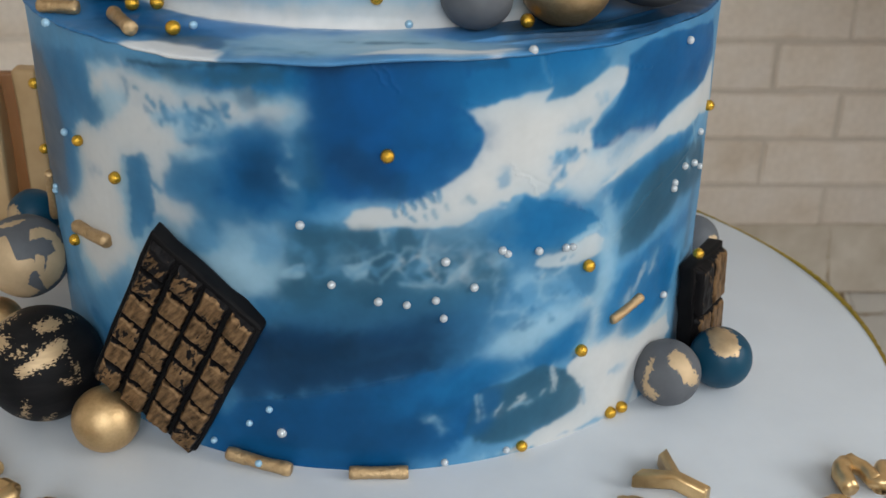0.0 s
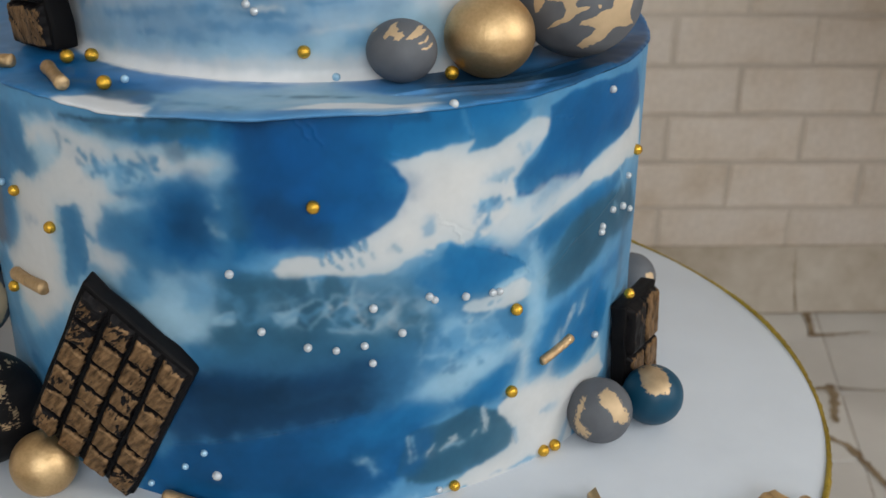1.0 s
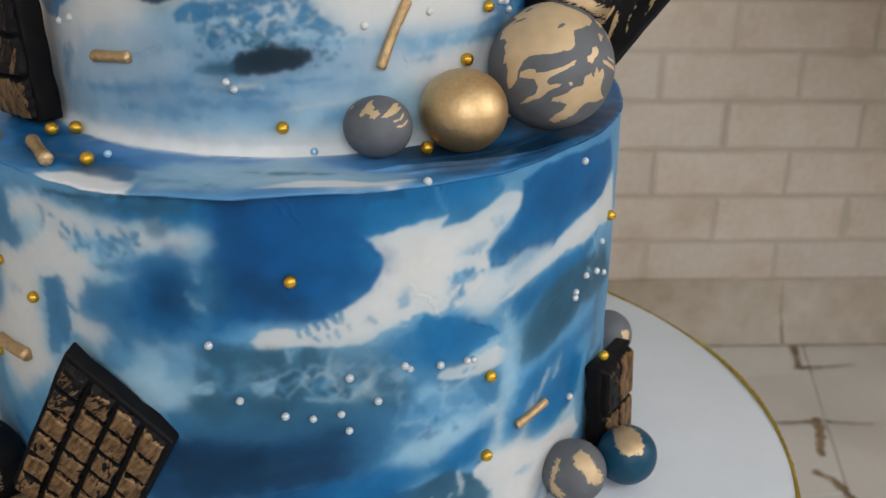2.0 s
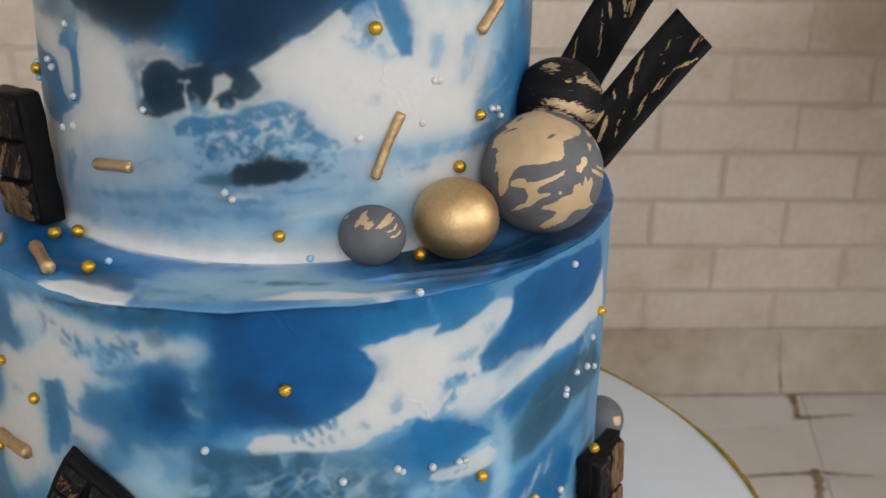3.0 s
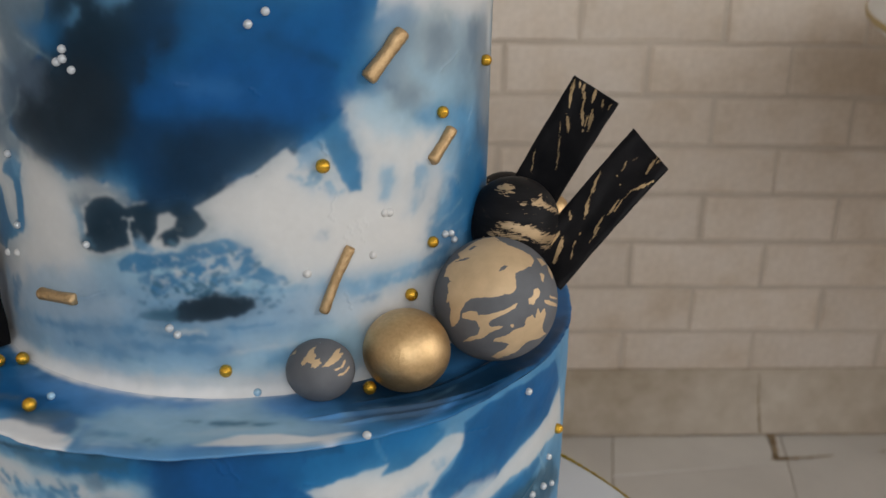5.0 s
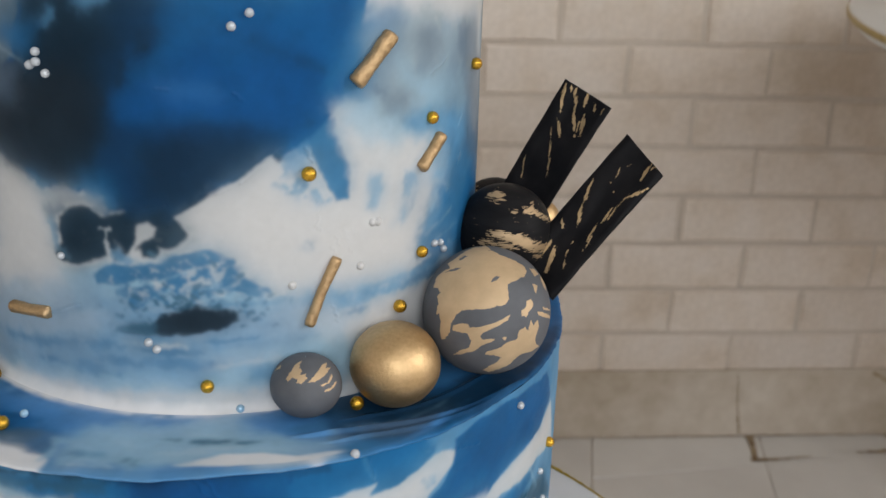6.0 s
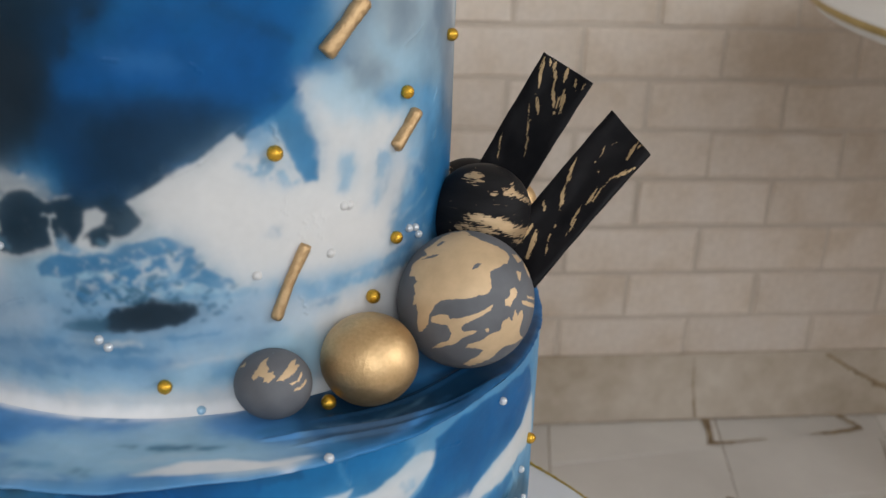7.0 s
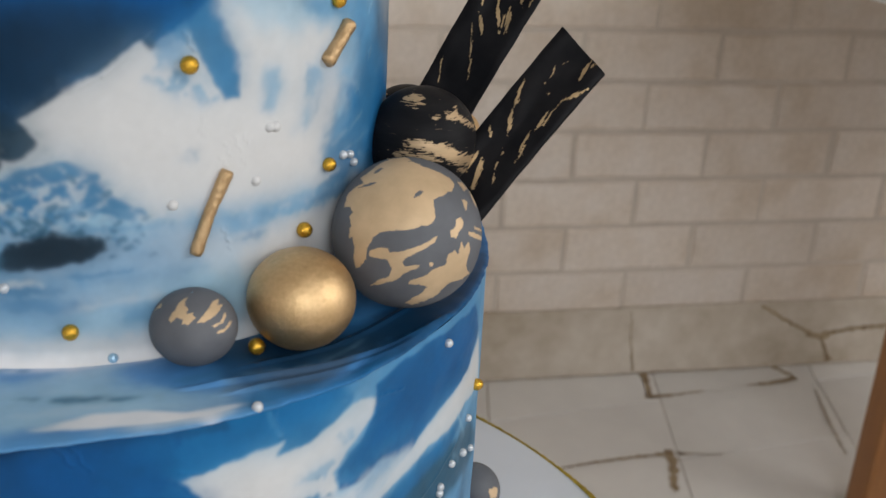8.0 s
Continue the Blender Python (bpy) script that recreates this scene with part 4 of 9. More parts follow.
smear(LOWER_DABS, "white", (10.1, 65.1, 11.4, 68.7, 0.35, 1.0), (11.4, 68.7, 13.3, 72.3, 0.3, 1.0), (5.2, 65.4, 8.4, 64.9, 0.25, 1.0))
patch(LOWER_DABS, "steel", 8.1, 0.85, (-17.3, 60.2), (-5.7, 61.6), (3.7, 62.7), (13.2, 60.9), (16.6, 51.8), (8.3, 50.3), (-5.9, 52.6), (-15.9, 51.6))
patch(LOWER_DABS, "slate", 8.1, 0.60, (-12.0, 65.5), (-2.5, 65.2), (8.4, 63.6), (16.5, 60.6), (16.6, 51.8), (8.3, 50.3), (-6.0, 51.0), (-13.3, 53.6))
patch(LOWER_DABS, "navy", 6.1, 0.80, (-17.8, 47.2), (-10.0, 50.8), (-2.8, 50.9), (3.6, 55.0), (11.6, 56.2), (17.6, 55.4), (15.8, 47.1), (12.0, 40.5), (8.3, 37.4), (4.2, 35.2), (-4.0, 31.7), (-12.4, 26.9), (-21.7, 21.6), (-21.3, 30.3), (-18.7, 41.8))
patch(LOWER_DABS, "ink", 8.1, 0.35, (-16.2, 42.7), (-2.9, 47.3), (7.5, 46.5), (13.2, 47.0), (8.3, 38.2), (-3.1, 34.1), (-15.0, 28.2))
patch(LOWER_DABS, "deep", 2.0, 0.90, (-21.7, 21.1), (-12.5, 26.1), (-4.0, 30.5), (4.2, 34.4), (9.9, 37.0), (14.1, 34.4), (15.9, 23.1), (15.1, 10.4), (-0.2, 7.4), (-15.8, 6.3), (-23.3, 7.5))
patch(LOWER_DABS, "navy", 12.2, 0.45, (-21.8, 19.3), (-8.2, 27.3), (4.2, 31.7), (11.6, 24.7), (10.7, 5.4), (-17.6, 4.6))
patch(LOWER_DABS, "blue", 9.5, 0.60, (0.0, 26.4), (8.3, 33.0), (14.1, 34.4), (16.7, 35.5), (15.0, 22.4), (3.2, 20.2))
patch(LOWER_DABS, "sky", 9.5, 0.80, (19.1, 59.6), (22.6, 65.1), (25.3, 65.8), (30.3, 62.1), (34.3, 53.5), (31.7, 49.0), (25.6, 49.6), (21.1, 43.8), (16.7, 38.6))
patch(LOWER_DABS, "steel", 12.2, 0.65, (10.8, 53.7), (15.7, 60.9), (21.8, 58.4), (21.0, 45.9), (15.8, 37.5), (10.3, 35.2))
patch(LOWER_DABS, "mist", 4.7, 0.85, (15.4, 40.1), (17.7, 44.1), (21.0, 49.2), (25.2, 50.7), (30.6, 50.4), (34.5, 49.0), (33.5, 44.7), (27.7, 43.0), (25.8, 39.2), (21.1, 36.7), (17.6, 36.8))
patch(LOWER_DABS, "steel", 1.4, 0.90, (29.2, 63.3), (31.4, 65.6), (35.0, 62.2), (35.9, 57.1), (34.3, 52.9), (32.2, 52.6), (30.4, 57.0))
patch(LOWER_DABS, "white", 0.9, 1.00, (23.3, 67.9), (24.3, 70.2), (27.9, 70.3), (30.8, 72.3), (34.2, 73.5), (35.9, 70.5), (34.4, 67.0), (31.4, 66.8), (30.2, 65.9), (28.6, 65.7), (26.6, 65.9), (24.7, 66.1))
smear(LOWER_DABS, "white", (26.9, 63.0, 27.8, 64.1, 0.4, 0.6), (25.3, 64.6, 24.4, 62.3, 0.4, 0.7), (28.4, 64.6, 29.2, 65.7, 0.35, 0.6), (32.9, 50.9, 34.6, 48.1, 0.9, 0.8))
smear(LOWER_DABS, "steel", (28.0, 67.6, 28.7, 68.3, 0.4, 0.6), (29.5, 67.5, 30.1, 68.4, 0.4, 0.6), (28.8, 55.9, 29.8, 56.6, 0.6, 0.8), (23.7, 52.3, 24.6, 52.2, 0.8, 0.9), (21.0, 50.0, 21.9, 50.4, 0.5, 0.9))
patch(LOWER_DABS, "blue", 3.4, 0.95, (22.9, 34.1), (25.8, 39.2), (30.8, 43.6), (34.7, 46.4), (35.1, 38.8), (32.3, 36.2), (31.1, 33.7), (32.5, 28.7), (28.0, 31.9), (25.6, 28.7))
patch(LOWER_DABS, "blue", 5.4, 0.90, (8.2, 29.1), (15.8, 39.1), (21.2, 34.2), (20.3, 30.4), (15.0, 28.6), (9.9, 25.2))
patch(LOWER_DABS, "slate", 1.6, 0.95, (14.7, 23.6), (16.7, 27.9), (21.2, 28.6), (26.0, 31.5), (29.9, 27.1), (32.3, 21.4), (33.3, 16.1), (33.7, 11.7), (31.7, 10.2), (27.4, 8.5), (22.5, 7.3), (16.9, 7.8), (13.3, 11.1))
patch(LOWER_DABS, "deep", 5.4, 0.70, (14.7, 23.2), (16.8, 27.0), (19.4, 26.6), (19.1, 19.4), (16.9, 9.6), (13.7, 11.0))
smear(LOWER_DABS, "white", (15.2, 25.1, 15.6, 15.4, 0.55, 0.6), (19.3, 20.2, 18.4, 16.3, 0.5, 0.6), (20.6, 17.3, 23.1, 20.3, 0.55, 0.6), (22.1, 20.9, 22.9, 21.3, 0.5, 0.6), (26.4, 21.3, 25.8, 19.4, 0.45, 0.6), (27.4, 29.7, 28.2, 23.6, 0.7, 0.5), (28.3, 24.7, 28.0, 20.1, 0.7, 0.5), (8.2, 18.0, 8.9, 18.7, 0.5, 0.7))
smear(LOWER_DABS, "mist", (16.1, 24.8, 16.3, 16.4, 0.5, 0.8), (9.2, 16.9, 9.9, 13.2, 1.2, 1.0), (21.4, 18.2, 24.2, 18.2, 0.6, 0.9))
patch(LOWER_DABS, "white", 1.3, 1.00, (30.1, 28.3), (32.2, 30.7), (33.8, 33.8), (36.9, 28.7), (42.3, 26.8), (48.4, 27.8), (55.7, 26.4), (58.7, 17.3), (47.7, 12.4), (48.1, -5.3), (38.0, 1.9), (31.9, 1.3), (25.5, 3.5), (24.5, 5.6), (31.7, 9.3), (34.4, 10.7), (33.3, 17.0), (32.3, 21.4), (30.6, 24.8))
patch(LOWER_DABS, "mist", 4.1, 0.85, (35.0, 69.8), (36.7, 67.2), (36.8, 52.8), (36.0, 40.7), (35.1, 32.8), (33.5, 31.8), (33.7, 42.5), (34.8, 54.2))
smear(LOWER_DABS, "white", (35.4, 45.4, 34.4, 34.7, 0.7, 1.0), (49.6, 26.7, 55.1, 32.7, 0.8, 1.0))
stipple(LOWER_DABS, "mist", -9.0, 0.10, 8.0, (15.6, 71.6), (23.5, 66.7), (31.4, 60.5), (34.4, 50.3), (25.7, 45.5), (18.4, 38.9), (14.9, 52.4))
stipple(LOWER_DABS, "steel", 5.0, 0.30, 6.0, (16.5, 63.7), (23.5, 65.7), (31.4, 59.4), (32.7, 51.5), (25.7, 47.6), (18.4, 43.0))
smear(LOWER_DABS, "sky", (39.4, 18.1, 42.7, 18.3, 0.8, 1.2), (44.5, 1.1, 46.6, 8.9, 0.9, 1.2), (33.6, 16.4, 34.7, 10.9, 0.6, 0.9))
patch(LOWER_DABS, "white", 1.0, 1.00, (24.5, 2.4), (33.1, 0.7), (39.3, 0.1), (48.4, -4.7), (51.4, -15.0), (39.7, -7.8), (32.1, -5.4), (25.6, -3.9))
patch(LOWER_DABS, "white", 5.4, 0.75, (30.0, 100.8), (34.3, 100.7), (39.8, 104.2), (44.4, 101.3), (40.2, 96.1), (35.1, 91.0), (31.9, 85.2), (28.6, 87.5), (28.1, 94.8))
smear(LOWER_DABS, "sky", (35.3, 97.6, 38.1, 99.9, 1.1, 1.0), (38.8, 101.0, 40.7, 101.1, 0.9, 1.0), (25.3, 96.7, 26.1, 101.8, 0.9, 0.9), (26.0, 102.5, 27.3, 103.1, 0.9, 0.8), (27.2, 100.6, 27.7, 95.7, 0.8, 0.9), (25.9, 108.5, 29.0, 110.2, 0.9, 0.9), (29.6, 111.0, 31.1, 111.5, 0.7, 0.9), (29.3, 99.7, 30.0, 101.9, 0.6, 0.9), (25.4, 90.8, 26.1, 92.0, 0.5, 0.9), (33.5, 118.6, 33.9, 116.6, 0.6, 1.0))
smear(LOWER_DABS, "steel", (25.6, 98.0, 26.4, 101.3, 0.5, 0.8), (27.1, 95.9, 27.6, 97.9, 0.4, 0.8), (27.5, 102.6, 28.0, 103.5, 0.4, 0.8))
UPPER_DABS = []
patch(UPPER_DABS, "grey", 5.0, 1.00, (-60.7, 226.7), (-35.8, 231.1), (-40.2, 213.6), (-42.2, 204.4), (-54.8, 202.9), (-72.1, 205.5))
smear(UPPER_DABS, "mist", (-45.1, 222.0, -42.7, 216.5, 2.2, 1.0), (-56.8, 209.7, -54.0, 206.8, 1.6, 1.0))
smear(UPPER_DABS, "slate", (-53.6, 208.7, -50.0, 213.1, 2.2, 1.1))
patch(UPPER_DABS, "steel", 1.3, 1.00, (-71.8, 199.8), (-71.8, 192.0), (-60.8, 191.7), (-52.8, 190.1), (-51.8, 186.0), (-50.6, 179.6), (-48.7, 177.9), (-46.4, 182.3), (-45.8, 189.0), (-46.4, 194.7), (-51.2, 196.2), (-48.9, 200.1), (-45.3, 202.5), (-42.1, 201.9), (-42.4, 199.4), (-43.7, 196.5), (-42.8, 188.9), (-42.7, 182.5), (-44.5, 178.2), (-48.7, 174.9), (-52.1, 172.1), (-53.8, 168.1), (-59.9, 168.2), (-72.0, 171.7), (-71.8, 180.0), (-71.6, 186.2), (-71.6, 193.2))
smear(UPPER_DABS, "blue", (-63.2, 171.3, -54.1, 169.8, 1.0, 0.9), (-46.1, 179.6, -47.4, 177.3, 1.0, 0.9), (-72.0, 185.9, -65.8, 182.2, 1.0, 0.9), (-71.8, 197.9, -71.8, 192.0, 0.6, 0.9))
smear(UPPER_DABS, "mist", (-62.9, 178.9, -62.4, 173.6, 0.6, 0.7))
smear(UPPER_DABS, "sky", (-54.7, 159.8, -55.9, 151.8, 2.4, 0.9), (-44.8, 202.8, -44.3, 200.3, 2.2, 0.9), (-71.5, 188.3, -71.4, 174.4, 2.2, 1.0), (-53.5, 141.0, -52.0, 135.6, 1.6, 1.1), (-27.7, 194.4, -27.4, 184.7, 1.4, 1.0), (-25.4, 199.2, -23.5, 198.7, 1.4, 1.0))
patch(UPPER_DABS, "mist", 8.0, 1.00, (-57.0, 141.4), (-18.7, 158.1), (2.1, 157.2), (22.8, 156.6), (33.5, 149.8), (28.0, 137.6), (4.0, 140.0), (-19.7, 137.7), (-43.9, 135.3))
patch(UPPER_DABS, "mist", 5.0, 1.00, (-25.5, 176.1), (-3.8, 184.3), (11.2, 171.5), (20.4, 167.5), (11.1, 166.0), (-6.5, 168.0), (-23.6, 163.6))
smear(UPPER_DABS, "sky", (-50.6, 140.4, -19.3, 147.2, 2.2, 1.1), (-24.5, 147.8, 1.8, 145.8, 2.6, 1.1), (-1.3, 155.7, 20.4, 156.7, 1.6, 1.2), (-17.5, 157.0, -4.6, 159.3, 1.3, 1.1), (2.4, 169.2, 20.4, 168.4, 1.0, 1.1), (25.3, 168.9, 37.7, 168.3, 1.0, 1.1), (36.2, 166.1, 52.2, 168.4, 1.1, 1.1), (-14.8, 163.4, -6.6, 165.3, 1.4, 1.1), (10.9, 145.2, 15.5, 148.4, 1.6, 1.2), (-37.5, 159.7, -14.5, 169.0, 0.8, 1.2))
smear(UPPER_DABS, "sky", (-52.6, 146.6, -15.0, 157.8, 1.9, 1.2), (-42.6, 147.0, -4.7, 154.2, 2.2, 1.2), (-19.1, 151.4, 10.9, 149.1, 2.2, 1.2), (11.0, 154.8, 20.3, 156.2, 1.3, 1.2))
smear(UPPER_DABS, "steel", (-50.5, 141.5, -19.1, 149.5, 1.1, 1.2), (-27.4, 168.3, -23.1, 167.5, 0.5, 1.0))
smear(UPPER_DABS, "white", (-37.9, 135.8, -5.1, 139.9, 1.1, 1.1), (-5.1, 139.9, 17.8, 138.2, 1.3, 1.1), (-4.8, 152.4, 6.4, 151.4, 0.6, 1.0), (6.6, 158.9, 18.0, 159.4, 1.0, 1.2))
patch(UPPER_DABS, "veil", 9.0, 0.80, (-44.6, 166.8), (-17.8, 175.8), (-4.2, 170.0), (20.4, 166.5), (20.3, 153.3), (1.8, 145.8), (-26.2, 143.9), (-55.9, 137.8))
patch(UPPER_DABS, "sky", 8.0, 0.40, (-18.1, 170.3), (-4.2, 170.9), (15.7, 168.2), (15.6, 157.9), (2.0, 155.3), (-19.0, 153.3))
patch(UPPER_DABS, "veil", 8.0, 0.50, (18.1, 179.7), (36.1, 172.2), (52.2, 166.8), (27.9, 155.3), (17.9, 153.7))
patch(UPPER_DABS, "veil", 8.0, 0.35, (-39.7, 192.5), (-27.6, 197.1), (-28.3, 175.5), (-42.2, 169.5))
smear(UPPER_DABS, "steel", (-42.4, 149.0, -16.4, 155.3, 1.0, 1.2), (-15.2, 154.0, 0.9, 153.4, 0.8, 1.2), (-33.6, 145.4, -19.3, 147.2, 0.8, 1.2))
smear(UPPER_DABS, "white", (-13.9, 155.7, -2.4, 155.3, 0.6, 1.1), (0.8, 148.7, 15.6, 150.3, 0.8, 1.1), (-51.8, 133.2, -25.0, 139.3, 1.0, 1.0))
smear(UPPER_DABS, "steel", (-26.1, 144.9, -15.6, 145.2, 0.6, 1.0), (1.0, 156.8, 11.0, 157.6, 0.5, 1.0), (-19.1, 149.5, 1.9, 149.6, 1.1, 1.2), (46.0, 169.1, 54.4, 170.0, 0.8, 1.1))
patch(UPPER_DABS, "steel", 1.3, 1.00, (-18.8, 177.1), (-14.6, 181.3), (-10.3, 181.0), (-5.8, 182.5), (-1.6, 185.1), (2.7, 186.2), (5.4, 185.1), (6.1, 182.6), (1.5, 180.9), (-0.6, 180.2), (-2.9, 178.7), (-6.2, 176.7), (-9.4, 176.8), (-14.3, 173.8), (-18.4, 174.2))
stipple(UPPER_DABS, "steel", 3.0, 0.05, 3.0, (-14.3, 174.5), (-6.2, 177.1), (2.7, 182.7), (8.1, 182.5), (14.0, 172.1), (2.4, 171.0), (-6.4, 171.7), (-13.3, 171.0))
stipple(UPPER_DABS, "slate", 2.2, 0.42, 3.0, (-15.6, 171.6), (2.4, 172.8), (14.6, 170.2), (15.7, 161.7), (8.8, 159.7), (-14.8, 163.4))
patch(UPPER_DABS, "steel", 1.2, 1.00, (3.2, 179.5), (4.6, 181.6), (7.0, 181.5), (7.7, 179.3), (7.6, 177.5), (10.2, 176.3), (11.9, 174.7), (12.6, 172.1), (9.6, 171.2), (5.9, 172.9), (3.8, 174.4))
patch(UPPER_DABS, "steel", 1.2, 1.00, (-4.9, 177.2), (-3.5, 178.3), (-1.2, 177.3), (-0.6, 174.1), (-2.4, 171.2), (-4.2, 172.2))
patch(UPPER_DABS, "steel", 1.2, 1.00, (-12.5, 173.3), (-9.5, 174.0), (-6.3, 174.9), (-6.8, 172.4), (-9.1, 170.7), (-11.9, 171.5))
smear(UPPER_DABS, "steel", (-14.4, 171.6, -12.6, 172.2, 0.8, 0.7), (-0.2, 176.4, 2.3, 178.0, 1.3, 0.5), (0.3, 173.7, 2.7, 172.6, 1.0, 0.5), (7.0, 184.0, 6.1, 182.9, 1.3, 0.5))
smear(UPPER_DABS, "blue", (-15.4, 176.5, -8.4, 178.7, 1.1, 0.6), (-2.9, 175.8, -1.3, 176.9, 1.1, 0.6), (6.9, 176.3, 10.1, 173.7, 1.3, 0.6), (-6.1, 181.0, -1.7, 181.6, 1.0, 0.6))
smear(UPPER_DABS, "steel", (-12.7, 170.2, -11.1, 167.6, 0.6, 0.8), (-6.6, 171.3, -5.4, 169.6, 0.6, 0.7), (-4.8, 169.0, -4.3, 168.2, 0.5, 0.6), (-0.9, 170.1, 0.4, 171.0, 0.6, 0.7), (-2.1, 168.3, -1.6, 167.9, 0.4, 0.6), (8.4, 168.9, 8.9, 168.0, 0.4, 0.6), (8.9, 166.2, 9.6, 164.6, 0.5, 0.6), (2.4, 171.0, 3.5, 170.1, 0.5, 0.6), (11.1, 164.1, 11.8, 163.3, 0.3, 0.6), (12.9, 173.1, 13.7, 171.9, 0.6, 0.6))
patch(UPPER_DABS, "ink", 1.3, 1.00, (-6.6, 165.8), (-2.1, 167.7), (6.9, 167.4), (7.5, 165.2), (5.7, 161.5), (-0.1, 159.8), (-4.6, 159.1), (-8.0, 159.3), (-13.8, 158.6), (-14.9, 160.3), (-7.8, 162.4))
smear(UPPER_DABS, "slate", (-15.0, 159.3, -6.7, 161.6, 1.0, 1.0), (4.5, 166.0, 7.5, 166.3, 0.6, 0.8), (-4.3, 167.8, 4.5, 168.2, 0.5, 0.9))
patch(UPPER_DABS, "steel", 1.3, 1.00, (21.5, 217.6), (26.4, 222.9), (27.9, 215.2), (30.1, 208.0), (29.4, 196.6), (26.5, 197.0), (24.8, 203.2), (22.9, 208.6))
stipple(UPPER_DABS, "sky", 2.6, 0.30, 3.0, (15.0, 208.0), (21.7, 206.6), (26.5, 196.3), (20.5, 196.3), (14.9, 200.4))
smear(UPPER_DABS, "sky", (17.2, 209.2, 21.7, 212.2, 2.6, 1.1), (18.2, 204.0, 20.8, 205.5, 1.0, 0.9), (21.9, 198.8, 22.8, 197.6, 1.0, 0.9), (35.7, 201.4, 35.1, 193.8, 1.6, 0.4), (43.1, 200.2, 42.9, 195.5, 1.4, 0.9), (21.4, 184.7, 22.0, 183.1, 1.4, 0.7), (14.9, 204.6, 16.0, 202.8, 0.8, 1.0), (19.3, 184.1, 20.5, 184.8, 1.0, 1.0))
smear(UPPER_DABS, "steel", (35.7, 200.0, 35.4, 194.7, 0.8, 0.7), (17.3, 203.1, 18.0, 202.0, 0.5, 0.7), (19.6, 202.1, 20.5, 204.1, 0.5, 0.8), (22.3, 198.4, 23.3, 197.2, 0.5, 0.7), (22.0, 184.2, 22.2, 183.1, 0.6, 0.8), (42.8, 199.3, 42.7, 197.5, 0.6, 0.8))
patch(UPPER_DABS, "steel", 5.0, 0.85, (54.1, 215.9), (69.1, 212.4), (82.8, 153.1), (52.2, 168.4), (44.4, 175.8), (50.0, 180.2), (48.5, 188.3), (53.7, 195.5), (50.3, 203.6))
patch(UPPER_DABS, "blue", 3.0, 1.00, (55.9, 198.7), (65.1, 209.5), (79.6, 199.5), (82.8, 166.4), (61.0, 173.5), (51.7, 179.2), (54.8, 187.6), (51.1, 194.4))
smear(UPPER_DABS, "sky", (47.7, 176.3, 53.7, 186.0, 1.3, 1.0), (49.7, 204.1, 57.3, 211.5, 1.6, 1.1), (20.4, 167.5, 36.2, 167.4, 1.4, 1.2), (27.9, 164.9, 54.6, 165.9, 1.3, 1.1), (38.9, 185.6, 42.0, 189.4, 1.0, 1.0))
smear(UPPER_DABS, "steel", (42.6, 164.4, 60.0, 165.7, 1.1, 1.1), (27.9, 161.1, 33.3, 161.5, 0.8, 1.1))
smear(UPPER_DABS, "mist", (53.6, 197.5, 55.1, 195.5, 0.6, 0.6), (66.1, 198.6, 70.3, 190.3, 0.5, 0.7), (51.9, 174.9, 56.4, 179.2, 0.8, 0.9), (56.6, 215.4, 63.4, 208.1, 1.0, 0.9), (53.0, 192.0, 51.4, 186.7, 0.8, 0.8))
smear(UPPER_DABS, "blue", (54.3, 172.0, 68.9, 171.3, 1.4, 1.1))
smear(UPPER_DABS, "grey", (38.9, 224.8, 41.3, 219.2, 3.5, 1.1), (28.2, 223.6, 30.1, 220.0, 2.2, 1.2))
smear(UPPER_DABS, "steel", (49.2, 219.6, 57.3, 211.5, 1.6, 1.1))
patch(UPPER_DABS, "sky", 5.0, 0.70, (29.6, 243.9), (42.0, 248.3), (60.8, 244.9), (65.3, 226.6), (60.0, 214.1), (47.4, 213.0), (36.9, 219.2), (29.6, 222.3))
patch(UPPER_DABS, "white", 4.0, 0.90, (26.3, 219.7), (29.6, 225.5), (36.9, 221.6), (45.8, 213.5), (49.4, 205.4), (41.4, 197.7), (30.8, 200.9), (28.5, 211.3))
patch(UPPER_DABS, "mist", 6.0, 0.70, (29.6, 223.9), (42.4, 226.0), (62.0, 227.6), (65.6, 243.8), (71.1, 191.1), (53.7, 194.9), (45.9, 208.3), (34.4, 214.9))
patch(UPPER_DABS, "smoke", 3.5, 0.55, (45.4, 241.5), (49.7, 241.4), (52.9, 237.0), (50.7, 233.9), (46.5, 233.5), (44.6, 230.4), (46.0, 228.4), (44.2, 227.2), (42.5, 234.1))
smear(UPPER_DABS, "grey", (47.3, 249.0, 51.7, 246.7, 2.3, 0.9), (38.2, 223.7, 41.6, 227.0, 1.9, 0.9))
smear(UPPER_DABS, "smoke", (58.6, 214.9, 59.5, 213.4, 0.9, 0.7), (38.2, 222.1, 38.9, 221.1, 1.2, 1.1))
# smoke painted down the right edge, as shading where the side turns away
smear(UPPER_DABS, "smoke", (62.6, 244.5, 69.4, 191.9, 1.0, 1.1))
smear(UPPER_DABS, "sky", (42.5, 221.1, 52.9, 216.4, 2.3, 1.0), (55.3, 210.4, 64.1, 198.0, 2.0, 1.0))
smear(UPPER_DABS, "white", (64.4, 216.2, 64.9, 214.2, 0.4, 0.8), (67.0, 198.6, 69.3, 192.9, 0.4, 0.8), (50.8, 246.8, 52.3, 242.5, 0.6, 0.9))
patch(UPPER_DABS, "grey", 3.0, 1.00, (39.9, 245.5), (44.9, 247.8), (53.0, 239.9), (48.9, 232.3), (42.3, 230.6), (41.0, 237.2))
